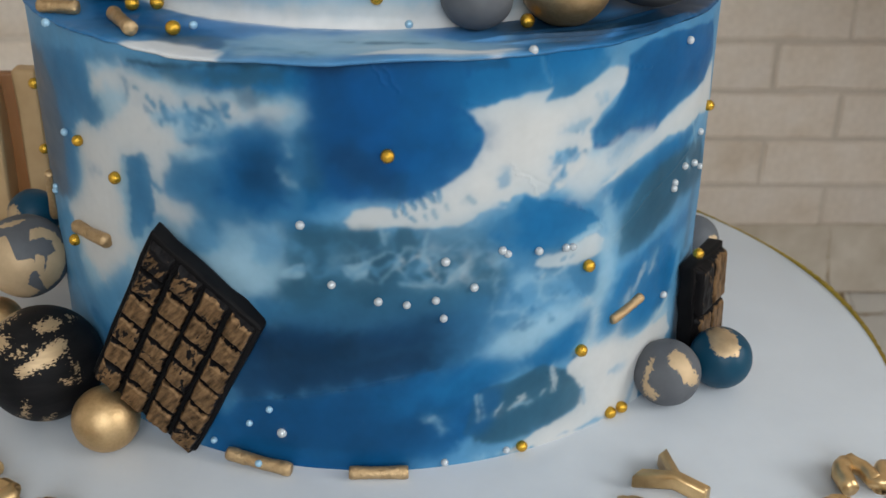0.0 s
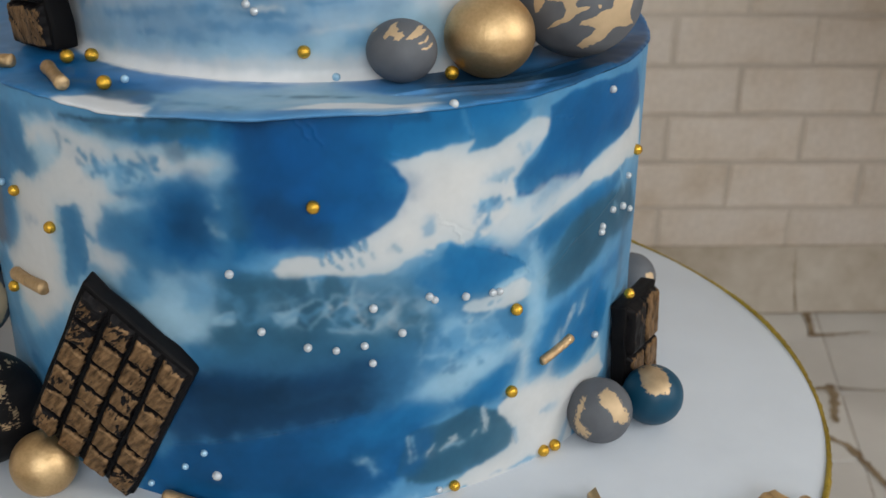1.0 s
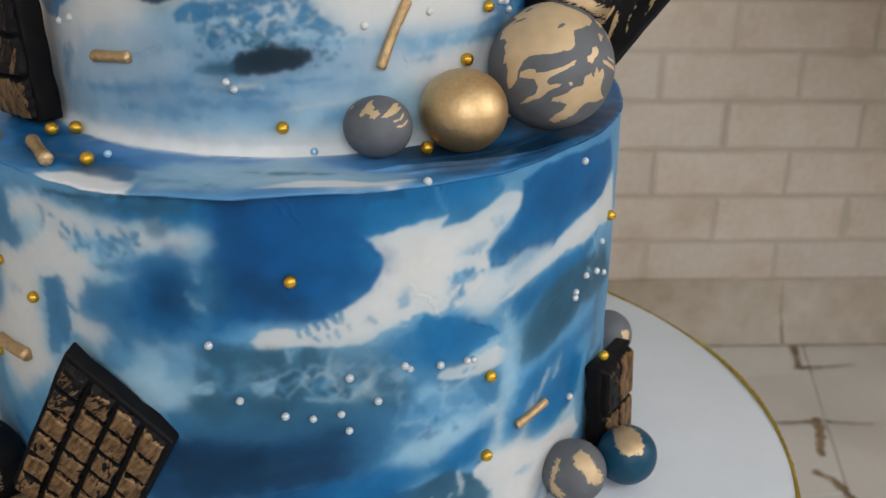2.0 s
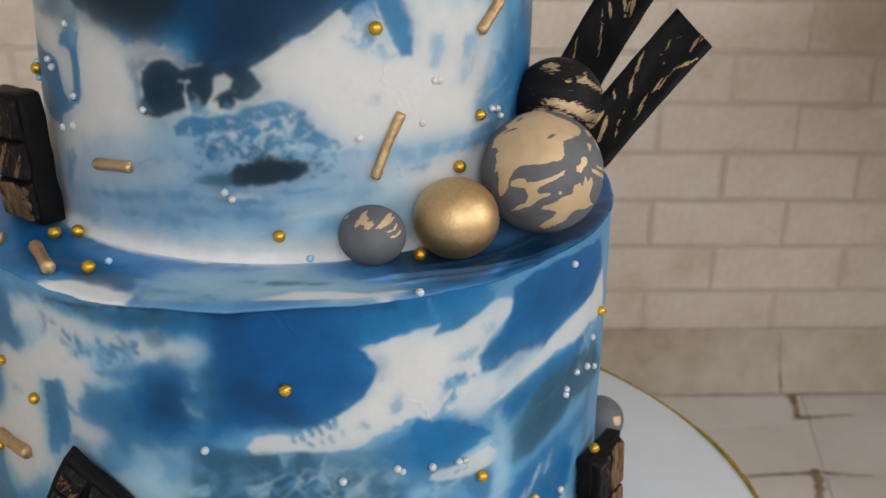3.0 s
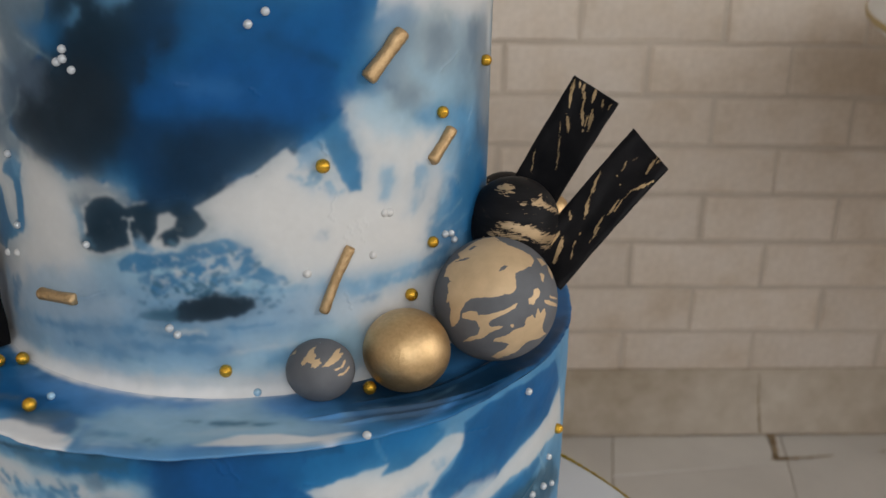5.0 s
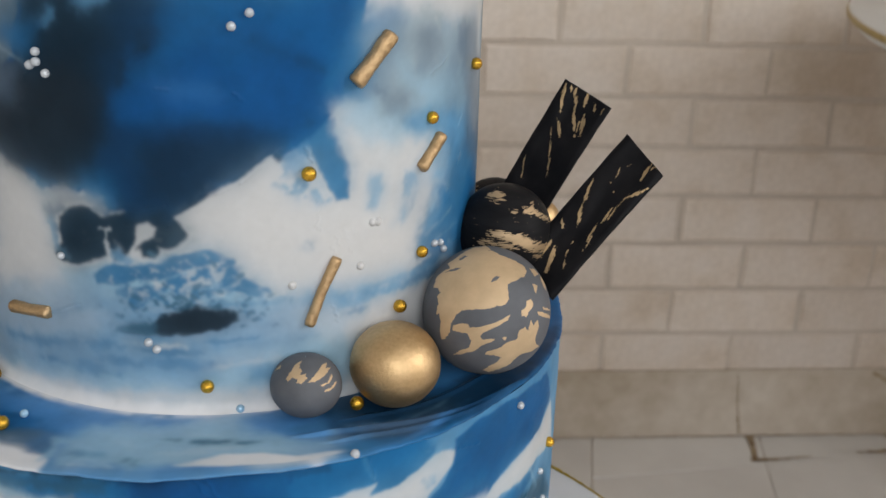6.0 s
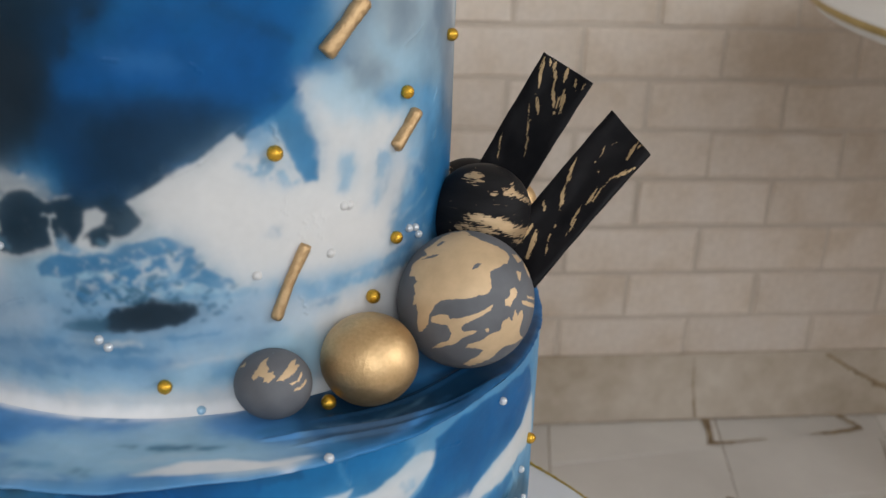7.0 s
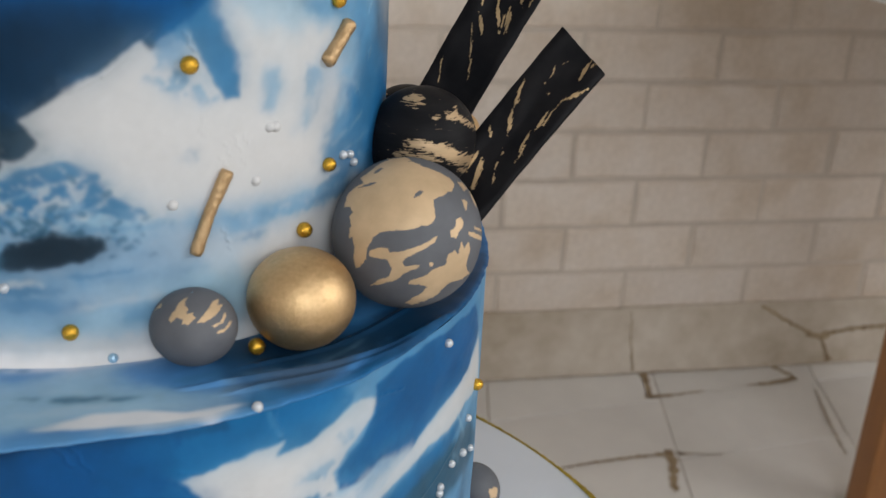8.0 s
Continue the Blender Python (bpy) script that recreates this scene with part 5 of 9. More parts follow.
smear(UPPER_DABS, "grey", (39.6, 225.0, 36.3, 222.2, 2.2, 1.0), (45.4, 226.9, 42.4, 225.2, 1.4, 1.0))
smear(UPPER_DABS, "steel", (54.5, 228.8, 61.3, 238.0, 0.9, 0.9), (58.6, 215.5, 59.5, 213.4, 0.9, 0.7), (43.8, 232.2, 44.5, 231.2, 1.0, 0.8))
smear(UPPER_DABS, "blue", (53.9, 217.9, 64.7, 190.2, 1.6, 1.0), (59.1, 230.1, 64.2, 218.0, 1.0, 1.0), (42.5, 217.7, 47.4, 213.8, 1.3, 1.2))
smear(UPPER_DABS, "white", (49.2, 240.7, 52.3, 231.8, 0.9, 1.0), (45.4, 226.9, 48.0, 222.9, 1.2, 1.0), (55.8, 245.9, 58.3, 243.7, 1.3, 1.0))
patch(UPPER_DABS, "slate", 4.0, 0.85, (-51.8, 252.9), (-25.5, 256.8), (-30.8, 237.0), (-40.1, 224.3), (-44.1, 211.6), (-51.1, 213.4), (-57.0, 224.2))
smear(UPPER_DABS, "mist", (-41.5, 218.8, -37.7, 227.1, 1.0, 0.9), (-45.3, 233.3, -39.7, 230.7, 1.3, 1.0))
smear(UPPER_DABS, "grey", (-47.0, 237.2, -43.0, 234.7, 1.9, 1.1), (-51.9, 223.9, -47.1, 221.7, 1.4, 1.1))
patch(UPPER_DABS, "deep", 1.2, 1.00, (-28.4, 256.4), (-32.7, 238.3), (-39.8, 226.6), (-45.4, 211.6), (-35.5, 205.9), (-26.4, 200.2), (-21.2, 200.6), (-16.8, 204.3), (-15.0, 199.4), (-10.4, 196.1), (-2.1, 198.2), (1.3, 201.4), (7.1, 205.2), (12.0, 208.6), (15.9, 211.8), (18.9, 214.3), (27.4, 213.2), (25.2, 220.7), (26.3, 224.4), (30.3, 230.0), (31.8, 243.6), (34.1, 261.2))
patch(UPPER_DABS, "steel", 1.3, 1.00, (18.9, 213.8), (25.7, 222.2), (27.4, 214.8), (29.6, 207.8), (29.4, 197.1), (26.8, 197.7), (25.1, 205.5), (22.5, 210.0))
patch(UPPER_DABS, "steel", 8.0, 0.80, (25.3, 253.1), (40.5, 251.6), (42.0, 245.2), (34.3, 231.7), (29.6, 226.2), (26.5, 222.8), (25.2, 230.8))
patch(UPPER_DABS, "veil", 8.0, 0.40, (34.3, 229.3), (42.1, 242.1), (72.0, 245.8), (82.2, 179.8), (46.2, 196.0), (41.1, 214.8))
patch(UPPER_DABS, "royal", 6.0, 1.00, (-13.9, 223.9), (-8.9, 228.9), (0.8, 242.4), (11.8, 250.9), (29.6, 255.7), (31.3, 234.5), (28.5, 228.0), (24.1, 223.2), (19.0, 217.7), (7.5, 219.5), (0.2, 222.6), (-11.1, 221.9))
patch(UPPER_DABS, "ink", 4.0, 1.00, (-28.1, 256.5), (-32.9, 236.7), (-40.0, 225.2), (-43.9, 212.9), (-35.4, 207.7), (-26.9, 202.4), (-19.9, 202.9), (-16.5, 209.5), (-14.3, 218.2), (-12.5, 231.9), (-6.7, 246.1), (-2.8, 258.5))
patch(UPPER_DABS, "navy", 3.5, 1.00, (-13.5, 219.9), (-0.9, 223.1), (10.3, 223.2), (17.2, 216.1), (11.2, 210.9), (0.5, 203.0), (-6.0, 198.2), (-15.5, 195.5), (-18.4, 201.5), (-15.5, 211.3))
patch(UPPER_DABS, "ink", 4.0, 0.70, (-9.7, 212.0), (1.0, 217.5), (9.2, 215.7), (11.2, 212.2), (0.6, 204.0), (-7.0, 199.4), (-13.7, 198.7))
patch(UPPER_DABS, "navy", 6.0, 0.55, (-13.9, 225.4), (-3.5, 224.0), (9.3, 219.4), (17.9, 214.4), (9.0, 206.9), (-1.6, 199.3), (-15.1, 203.8))
patch(UPPER_DABS, "deep", 7.0, 0.60, (3.7, 249.6), (14.6, 252.3), (29.6, 252.8), (29.6, 236.3), (17.3, 240.6), (6.1, 238.1))
smear(UPPER_DABS, "navy", (3.2, 232.3, 21.0, 221.3, 1.3, 1.3), (11.7, 245.2, 25.2, 235.4, 1.0, 1.3), (-4.7, 217.1, 3.1, 227.8, 1.4, 1.3))
smear(UPPER_DABS, "ink", (-7.0, 207.7, 7.3, 214.1, 3.5, 1.0), (-10.3, 199.6, -0.5, 203.3, 1.7, 0.9), (7.1, 206.3, 15.9, 212.1, 0.6, 0.9))
smear(UPPER_DABS, "blue", (-29.8, 202.4, -28.7, 201.1, 2.0, 0.6), (-20.3, 204.5, -14.0, 204.7, 2.6, 0.9), (-2.2, 232.2, 11.4, 230.6, 1.4, 1.3), (25.2, 230.8, 27.4, 238.1, 2.0, 1.2))
# the first short stroke is a glint painted on the knife ridge
smear(UPPER_DABS, "sky", (-5.2, 231.7, -3.0, 231.7, 0.7, 0.9), (5.1, 229.0, 5.7, 228.4, 0.4, 0.7), (-24.8, 247.3, -23.0, 250.4, 1.7, 1.2), (-17.1, 253.9, -13.1, 255.6, 2.0, 1.1))
smear(UPPER_DABS, "ink", (-11.6, 231.6, -5.4, 245.0, 0.7, 1.0))
smear(UPPER_DABS, "mist", (-19.0, 199.6, -16.4, 198.8, 0.9, 0.8), (-17.8, 201.8, -15.2, 200.6, 0.6, 0.8))
patch(UPPER_DABS, "white", 2.0, 0.90, (-28.7, 200.0), (-23.9, 202.6), (-19.0, 200.2), (-16.8, 197.4), (-25.6, 195.7), (-29.2, 173.4), (-44.4, 168.8), (-42.0, 197.3), (-37.1, 201.2))
smear(UPPER_DABS, "blue", (-18.2, 203.7, -15.5, 199.8, 3.5, 0.9), (-14.4, 202.5, -14.6, 198.2, 1.6, 1.0))
patch(UPPER_DABS, "ink", 1.2, 1.00, (-25.3, 193.0), (-23.2, 196.5), (-20.4, 197.6), (-18.2, 196.5), (-16.7, 194.2), (-13.4, 195.8), (-7.7, 199.3), (-1.1, 204.0), (3.7, 201.7), (-0.8, 197.9), (-3.2, 195.8), (-1.8, 194.0), (-0.8, 190.7), (-1.5, 187.9), (-3.7, 186.4), (-6.1, 186.3), (-6.1, 184.6), (-7.6, 183.2), (-9.6, 183.6), (-9.7, 185.9), (-11.3, 185.2), (-13.0, 182.5), (-15.1, 181.9), (-16.0, 184.1), (-15.8, 182.9), (-18.6, 181.0), (-22.4, 179.1), (-25.6, 179.4), (-27.1, 181.6), (-25.2, 185.5), (-25.8, 189.3))
patch(UPPER_DABS, "white", 1.1, 1.00, (-9.9, 193.0), (-7.6, 194.2), (-6.2, 192.2), (-6.8, 189.2), (-9.0, 187.9), (-10.4, 186.0), (-11.5, 180.6), (-12.5, 181.9), (-11.3, 185.2), (-10.6, 188.8))
smear(UPPER_DABS, "slate", (-7.9, 185.0, -7.5, 183.8, 1.0, 0.8), (-26.3, 194.7, -24.9, 195.8, 1.3, 1.1), (-26.2, 183.2, -24.5, 181.4, 0.8, 1.0), (-27.7, 195.3, -26.7, 189.3, 1.1, 1.2))
smear(UPPER_DABS, "white", (-17.3, 190.6, -15.3, 190.9, 0.5, 0.4), (-16.1, 190.4, -15.8, 186.8, 0.5, 0.4), (-15.8, 186.8, -15.1, 182.3, 0.6, 0.4), (-17.8, 196.3, -15.8, 197.2, 0.8, 0.5), (-18.6, 198.2, -16.6, 200.0, 0.6, 0.5), (-11.4, 183.4, -10.8, 181.7, 0.8, 0.6))
smear(UPPER_DABS, "sky", (-27.2, 191.9, -26.8, 185.7, 1.0, 1.0), (-13.9, 183.1, -11.7, 182.3, 1.4, 1.0))
patch(UPPER_DABS, "navy", 8.0, 0.60, (-10.8, 258.1), (0.2, 258.6), (-5.4, 239.9), (-9.0, 228.5), (-11.8, 215.1), (-16.6, 207.8), (-16.3, 224.5))
patch(UPPER_DABS, "steel", 7.0, 0.80, (30.5, 248.4), (42.4, 247.0), (40.3, 237.2), (34.2, 228.0), (29.1, 223.7), (26.7, 225.8), (28.1, 238.9))
patch(UPPER_DABS, "steel", 6.0, 0.70, (52.3, 234.9), (62.6, 239.8), (67.4, 214.1), (71.3, 184.5), (63.7, 184.7), (55.1, 191.3), (58.4, 199.8), (55.3, 214.1), (49.9, 219.3), (52.6, 225.9))
smear(UPPER_DABS, "grey", (40.5, 226.8, 42.5, 223.8, 3.5, 1.0), (48.4, 238.3, 49.4, 234.6, 2.4, 1.0))
smear(UPPER_DABS, "smoke", (48.7, 237.7, 49.3, 235.8, 1.3, 1.0), (41.6, 225.2, 42.5, 224.0, 1.3, 1.2), (59.5, 214.7, 60.4, 212.9, 0.8, 0.8))
smear(UPPER_DABS, "mist", (55.5, 235.1, 54.4, 229.0, 1.0, 0.8), (64.8, 199.0, 66.0, 193.3, 0.5, 0.7), (51.5, 218.5, 56.0, 213.5, 0.8, 0.8), (57.2, 224.7, 58.7, 220.6, 0.6, 0.8))
smear(UPPER_DABS, "slate", (63.6, 243.2, 67.4, 204.3, 0.6, 1.0))
smear(UPPER_DABS, "white", (34.2, 219.4, 43.1, 212.1, 1.9, 1.2), (44.2, 236.5, 45.1, 231.1, 1.1, 1.1))
# slate for the shaded right edge, laid into the pigment
smear(UPPER_DABS, "slate", (80.0, 185.0, 82.0, 295.0, 4.5, 1.0))
smear(UPPER_DABS, "mist", (77.0, 232.0, 78.0, 240.0, 1.0, 0.8), (78.0, 205.0, 79.0, 218.0, 0.9, 0.8))
# white icing round the tier's foot, its bright sheen painted in
patch(UPPER_DABS, "cream", 3.0, 0.9, (-82, 128), (32, 128), (30, 135.0), (10, 136.5), (-30, 137.0), (-82, 136.0))
# over these, the finer touches of the upper tier
patch(UPPER_DABS, "gloom", 6.8, 0.90, (-41.9, 228.2), (-34.1, 236.5), (-30.1, 232.3), (-19.6, 237.1), (-14.3, 231.3), (-14.3, 219.8), (-17.8, 207.6), (-22.8, 204.7), (-29.7, 203.2), (-36.4, 205.3), (-42.4, 208.9), (-43.9, 215.5))
patch(UPPER_DABS, "smoke", 8.5, 0.80, (-46.3, 233.9), (-38.9, 237.2), (-31.3, 234.5), (-33.5, 226.6), (-42.0, 219.5), (-46.6, 209.4), (-42.9, 204.8), (-50.1, 203.6), (-58.6, 203.6), (-50.3, 217.2))
smear(UPPER_DABS, "grey", (-39.8, 223.5, -42.9, 217.6, 0.7, 0.9), (-42.9, 217.6, -48.6, 212.4, 0.6, 1.0), (-39.1, 242.1, -35.4, 239.5, 0.8, 1.0), (-35.4, 239.5, -30.3, 236.5, 0.7, 0.9))
patch(UPPER_DABS, "blue", 5.1, 0.85, (-37.6, 245.6), (-24.9, 247.5), (-27.8, 240.8), (-30.0, 237.2), (-33.7, 240.4))
patch(UPPER_DABS, "white", 6.8, 0.80, (-51.7, 239.5), (-45.2, 240.9), (-44.3, 234.4), (-47.0, 225.2), (-47.6, 218.0), (-58.0, 213.1))
patch(UPPER_DABS, "navy", 6.8, 0.95, (-14.2, 219.5), (-9.3, 222.0), (-3.0, 223.0), (5.2, 222.8), (13.4, 221.8), (18.3, 218.4), (15.5, 214.3), (9.4, 207.6), (3.7, 202.3), (-3.2, 196.3), (-9.3, 196.2), (-12.9, 199.7), (-14.1, 208.1))
patch(UPPER_DABS, "ink", 8.5, 0.60, (-10.7, 215.2), (3.1, 219.2), (13.4, 218.8), (15.5, 215.0), (7.9, 207.0), (0.5, 200.6), (-8.1, 198.4))
patch(UPPER_DABS, "royal", 5.1, 0.90, (-13.1, 228.8), (-9.9, 233.3), (-4.6, 234.3), (5.5, 233.9), (17.8, 230.1), (22.1, 224.7), (18.8, 219.7), (13.5, 222.5), (5.2, 223.8), (-5.0, 223.3), (-11.9, 221.7))
patch(UPPER_DABS, "azure", 6.8, 0.30, (-5.7, 233.6), (5.5, 233.1), (5.4, 229.8), (-3.7, 230.1))
smear(UPPER_DABS, "gloom", (-5.2, 246.2, -9.6, 239.7, 1.6, 1.1), (-9.6, 239.7, -12.1, 231.5, 1.2, 1.1))
patch(UPPER_DABS, "white", 6.0, 0.95, (25.8, 225.9), (29.1, 226.5), (32.9, 223.1), (37.0, 219.7), (39.2, 214.8), (48.2, 212.5), (50.2, 208.2), (44.9, 204.3), (43.3, 200.7), (40.2, 194.5), (38.8, 189.4), (34.5, 190.7), (30.5, 196.5), (29.7, 206.3), (27.9, 213.3), (26.2, 217.4))
patch(UPPER_DABS, "mist", 10.2, 0.75, (27.9, 225.6), (34.2, 226.3), (42.9, 219.3), (48.2, 214.3), (38.5, 212.1), (31.7, 214.7), (27.9, 218.8))
patch(UPPER_DABS, "grey", 8.5, 0.70, (32.8, 244.9), (42.4, 247.0), (67.3, 242.5), (69.0, 215.6), (49.9, 219.3), (37.0, 220.6), (32.9, 229.9))
patch(UPPER_DABS, "mist", 8.5, 0.70, (39.6, 237.3), (47.7, 230.6), (64.1, 228.4), (67.4, 214.1), (49.9, 219.3), (42.8, 228.1))
patch(UPPER_DABS, "smoke", 5.1, 0.50, (44.3, 244.3), (49.1, 244.9), (52.4, 239.1), (50.6, 233.5), (47.4, 230.3), (44.6, 231.6), (45.4, 238.0))
patch(UPPER_DABS, "smoke", 5.1, 0.45, (37.2, 225.4), (42.8, 227.4), (45.4, 225.1), (41.6, 222.1), (40.1, 219.6), (37.2, 221.2))
smear(UPPER_DABS, "smoke", (34.7, 229.6, 36.9, 227.5, 1, 1.0), (58.4, 215.1, 60.2, 213.0, 0.9, 0.7))
patch(UPPER_DABS, "sky", 5.1, 0.85, (42.3, 218.0), (49.9, 219.0), (60.6, 215.9), (66.2, 210.3), (62.7, 200.1), (58.9, 195.3), (57.1, 201.8), (61.1, 207.4), (50.1, 212.3), (44.3, 214.3))
patch(UPPER_DABS, "steel", 5.1, 0.90, (61.4, 202.6), (75.2, 203.4), (83.5, 154.3), (60.5, 166.3), (52.6, 173.7), (45.5, 179.0), (51.1, 182.3), (57.8, 186.3), (59.1, 191.7), (56.8, 196.9))
patch(UPPER_DABS, "blue", 5.1, 0.80, (66.9, 192.6), (80.6, 190.9), (83.5, 154.3), (63.7, 164.7), (60.1, 173.1), (64.0, 181.6))
# smoke patch: more of the right edge's shading, painted
patch(UPPER_DABS, "smoke", 4.2, 0.60, (59.0, 244.2), (72.1, 241.4), (83.7, 191.7), (68.0, 198.1), (63.9, 221.0))
patch(UPPER_DABS, "smoke", 5.1, 0.40, (53.6, 229.3), (60.7, 233.0), (63.5, 217.3), (56.3, 217.6))
patch(UPPER_DABS, "sky", 2.0, 0.95, (34.4, 202.4), (36.9, 202.5), (36.6, 197.8), (35.6, 193.3), (33.4, 193.2), (33.9, 198.2))
smear(UPPER_DABS, "sky", (42.7, 200.1, 45.4, 198.5, 1.4, 0.9), (42.7, 197.1, 43.7, 194.9, 0.9, 0.9), (42.5, 192.0, 42.3, 186.4, 0.8, 1.2), (52.6, 197.6, 54.0, 196.4, 0.9, 0.7), (49.1, 181.9, 55.4, 185.3, 1.4, 1.0), (17.6, 211.7, 20.3, 214.8, 1.2, 1.0), (16.4, 203.2, 19.3, 202.1, 0.9, 0.8), (19.3, 205.6, 18.6, 202.2, 0.7, 0.8), (22.0, 200.7, 23.8, 197.5, 0.8, 0.8), (22.7, 197.7, 24.8, 198.0, 0.7, 0.8), (34.4, 196.2, 35.8, 201.3, 0.7, 0.9))
smear(UPPER_DABS, "white", (51.8, 196.4, 58.0, 191.7, 0.5, 0.7), (58.0, 191.7, 56.6, 190.7, 0.4, 0.7), (63.8, 213.4, 62.0, 211.3, 0.35, 0.7), (63.4, 200.7, 62.2, 198.4, 0.35, 0.7), (20.9, 214.4, 21.8, 210.8, 0.5, 0.8), (61.5, 169.6, 58.4, 172.7, 0.4, 0.8))
patch(UPPER_DABS, "white", 5.1, 0.90, (4.6, 197.1), (13.2, 205.3), (17.5, 201.3), (24.3, 196.7), (34.5, 190.7), (40.4, 187.0), (38.9, 177.9), (34.6, 171.7), (26.7, 172.2), (17.2, 172.5), (12.7, 175.0), (7.4, 181.0), (4.3, 186.5))
patch(UPPER_DABS, "white", 1.0, 1.00, (-3.1, 195.3), (0.4, 199.2), (3.7, 202.0), (9.4, 207.2), (14.6, 213.0), (17.1, 208.3), (13.2, 203.5), (6.7, 198.4), (0.3, 194.7), (-1.8, 193.9))
patch(UPPER_DABS, "steel", 2.9, 0.80, (-17.6, 175.7), (-15.6, 178.7), (-11.0, 181.2), (-5.4, 182.8), (1.3, 184.8), (1.0, 182.6), (-3.1, 180.7), (-6.0, 178.0), (-11.3, 176.0), (-15.8, 173.9))
patch(UPPER_DABS, "steel", 0.9, 0.95, (-4.8, 176.3), (-2.5, 178.6), (-1.3, 177.5), (-1.8, 174.6), (-3.6, 173.4), (-4.6, 174.5))
patch(UPPER_DABS, "steel", 0.9, 0.95, (0.1, 179.4), (2.5, 181.5), (3.3, 178.6), (2.1, 175.7), (0.2, 176.5))
patch(UPPER_DABS, "steel", 1.0, 1.00, (3.5, 177.5), (5.5, 180.7), (7.2, 179.2), (8.4, 176.5), (10.5, 175.2), (12.9, 173.1), (12.2, 170.6), (8.7, 171.7), (5.3, 173.8), (4.1, 175.3))
patch(UPPER_DABS, "steel", 0.8, 0.95, (4.7, 182.6), (6.8, 183.2), (7.4, 181.7), (5.5, 180.7))
patch(UPPER_DABS, "steel", 1.0, 0.90, (-12.7, 169.2), (-10.3, 172.1), (-6.2, 174.7), (-5.0, 177.4), (-3.9, 176.0), (-5.8, 172.6), (-8.1, 170.9), (-9.6, 167.8), (-11.7, 166.4))
stipple(UPPER_DABS, "white", 3.4, 0.24, 3.0, (-17.1, 176.8), (-7.7, 181.9), (2.1, 184.0), (8.4, 179.1), (12.7, 172.2), (7.2, 170.0), (-0.4, 170.2), (-8.1, 170.5), (-12.6, 172.9))
stipple(UPPER_DABS, "veil", 2.0, 0.22, 3.0, (-13.8, 171.8), (-4.6, 175.6), (3.0, 175.7), (12.7, 172.2), (12.6, 163.8), (-0.5, 166.5), (-12.9, 165.5))
smear(UPPER_DABS, "slate", (-11.5, 170.9, -10.2, 169.9, 0.5, 0.6), (-12.1, 168.2, -11.2, 167.2, 0.4, 0.6), (-9.8, 166.6, -9.1, 167.5, 0.4, 0.6), (-6.3, 171.4, -5.5, 170.0, 0.45, 0.5), (-4.7, 172.6, -3.7, 170.9, 0.45, 0.5), (-5.3, 168.5, -4.1, 169.7, 0.4, 0.5), (-3.0, 171.6, -1.9, 170.2, 0.45, 0.5), (-2.2, 168.3, -1.1, 169.5, 0.45, 0.5), (-0.8, 172.1, 0.0, 170.6, 0.4, 0.5), (-3.6, 167.2, -2.9, 167.9, 0.35, 0.5), (0.1, 174.3, 1.0, 175.0, 0.45, 0.5), (1.9, 174.6, 2.9, 174.2, 0.4, 0.5), (4.0, 172.7, 4.6, 172.4, 0.35, 0.5), (9.1, 169.8, 9.8, 170.5, 0.4, 0.6), (9.3, 165.0, 10.4, 166.0, 0.5, 0.6), (10.3, 163.3, 11.2, 164.0, 0.4, 0.6), (11.7, 165.4, 12.4, 164.6, 0.35, 0.6), (13.3, 170.8, 14.5, 171.4, 0.4, 0.7), (7.8, 177.7, 8.4, 178.4, 0.4, 0.6), (3.2, 182.6, 3.8, 181.1, 0.5, 0.6), (-15.1, 164.7, -14.1, 164.5, 0.4, 0.7), (-18.8, 167.4, -18.1, 166.8, 0.4, 0.8), (8.7, 168.7, 9.3, 168.3, 0.3, 0.6), (-1.8, 166.1, -1.2, 166.9, 0.3, 0.6), (-5.7, 175.5, -5.1, 174.4, 0.4, 0.6), (0.9, 172.1, 1.8, 172.8, 0.3, 0.5), (-7.5, 169.8, -6.8, 168.8, 0.35, 0.6))
patch(UPPER_DABS, "gloom", 1.3, 0.95, (-9.4, 159.5), (-7.3, 163.2), (-3.6, 166.4), (-0.2, 168.4), (3.0, 167.2), (7.3, 166.6), (7.7, 163.6), (5.0, 161.9), (1.5, 160.1), (-2.8, 158.2), (-7.0, 158.3))
patch(UPPER_DABS, "slate", 2.5, 0.85, (-15.2, 160.9), (-11.8, 163.0), (-7.8, 161.6), (-7.9, 158.6), (-12.0, 158.4), (-14.8, 159.1))
smear(UPPER_DABS, "steel", (-31.6, 160.7, -22.7, 166.4, 0.5, 1.0), (-49.4, 159.0, -54.4, 148.3, 1.8, 0.9), (-52.2, 159.6, -51.8, 151.7, 1.2, 0.9), (8.3, 173.6, 11.6, 172.2, 0.9, 0.6), (20.7, 186.2, 21.9, 183.8, 0.9, 0.8))
smear(UPPER_DABS, "sky", (37.6, 168.8, 49.5, 167.8, 0.8, 0.9), (49.5, 167.8, 60.2, 171.0, 0.8, 0.9), (34.7, 165.5, 47.7, 163.4, 0.7, 1.0))
smear(UPPER_DABS, "steel", (47.2, 182.3, 54.1, 186.8, 0.6, 1.0), (43.6, 187.8, 46.0, 194.6, 0.5, 1.0), (51.5, 169.0, 63.1, 168.5, 0.7, 0.9))
smear(UPPER_DABS, "white", (45.3, 184.3, 52.9, 190.2, 0.5, 0.9), (49.2, 178.9, 59.3, 183.7, 0.4, 0.9), (51.3, 175.1, 62.9, 176.9, 0.35, 0.9), (40.6, 170.5, 51.4, 171.0, 0.4, 1.0))
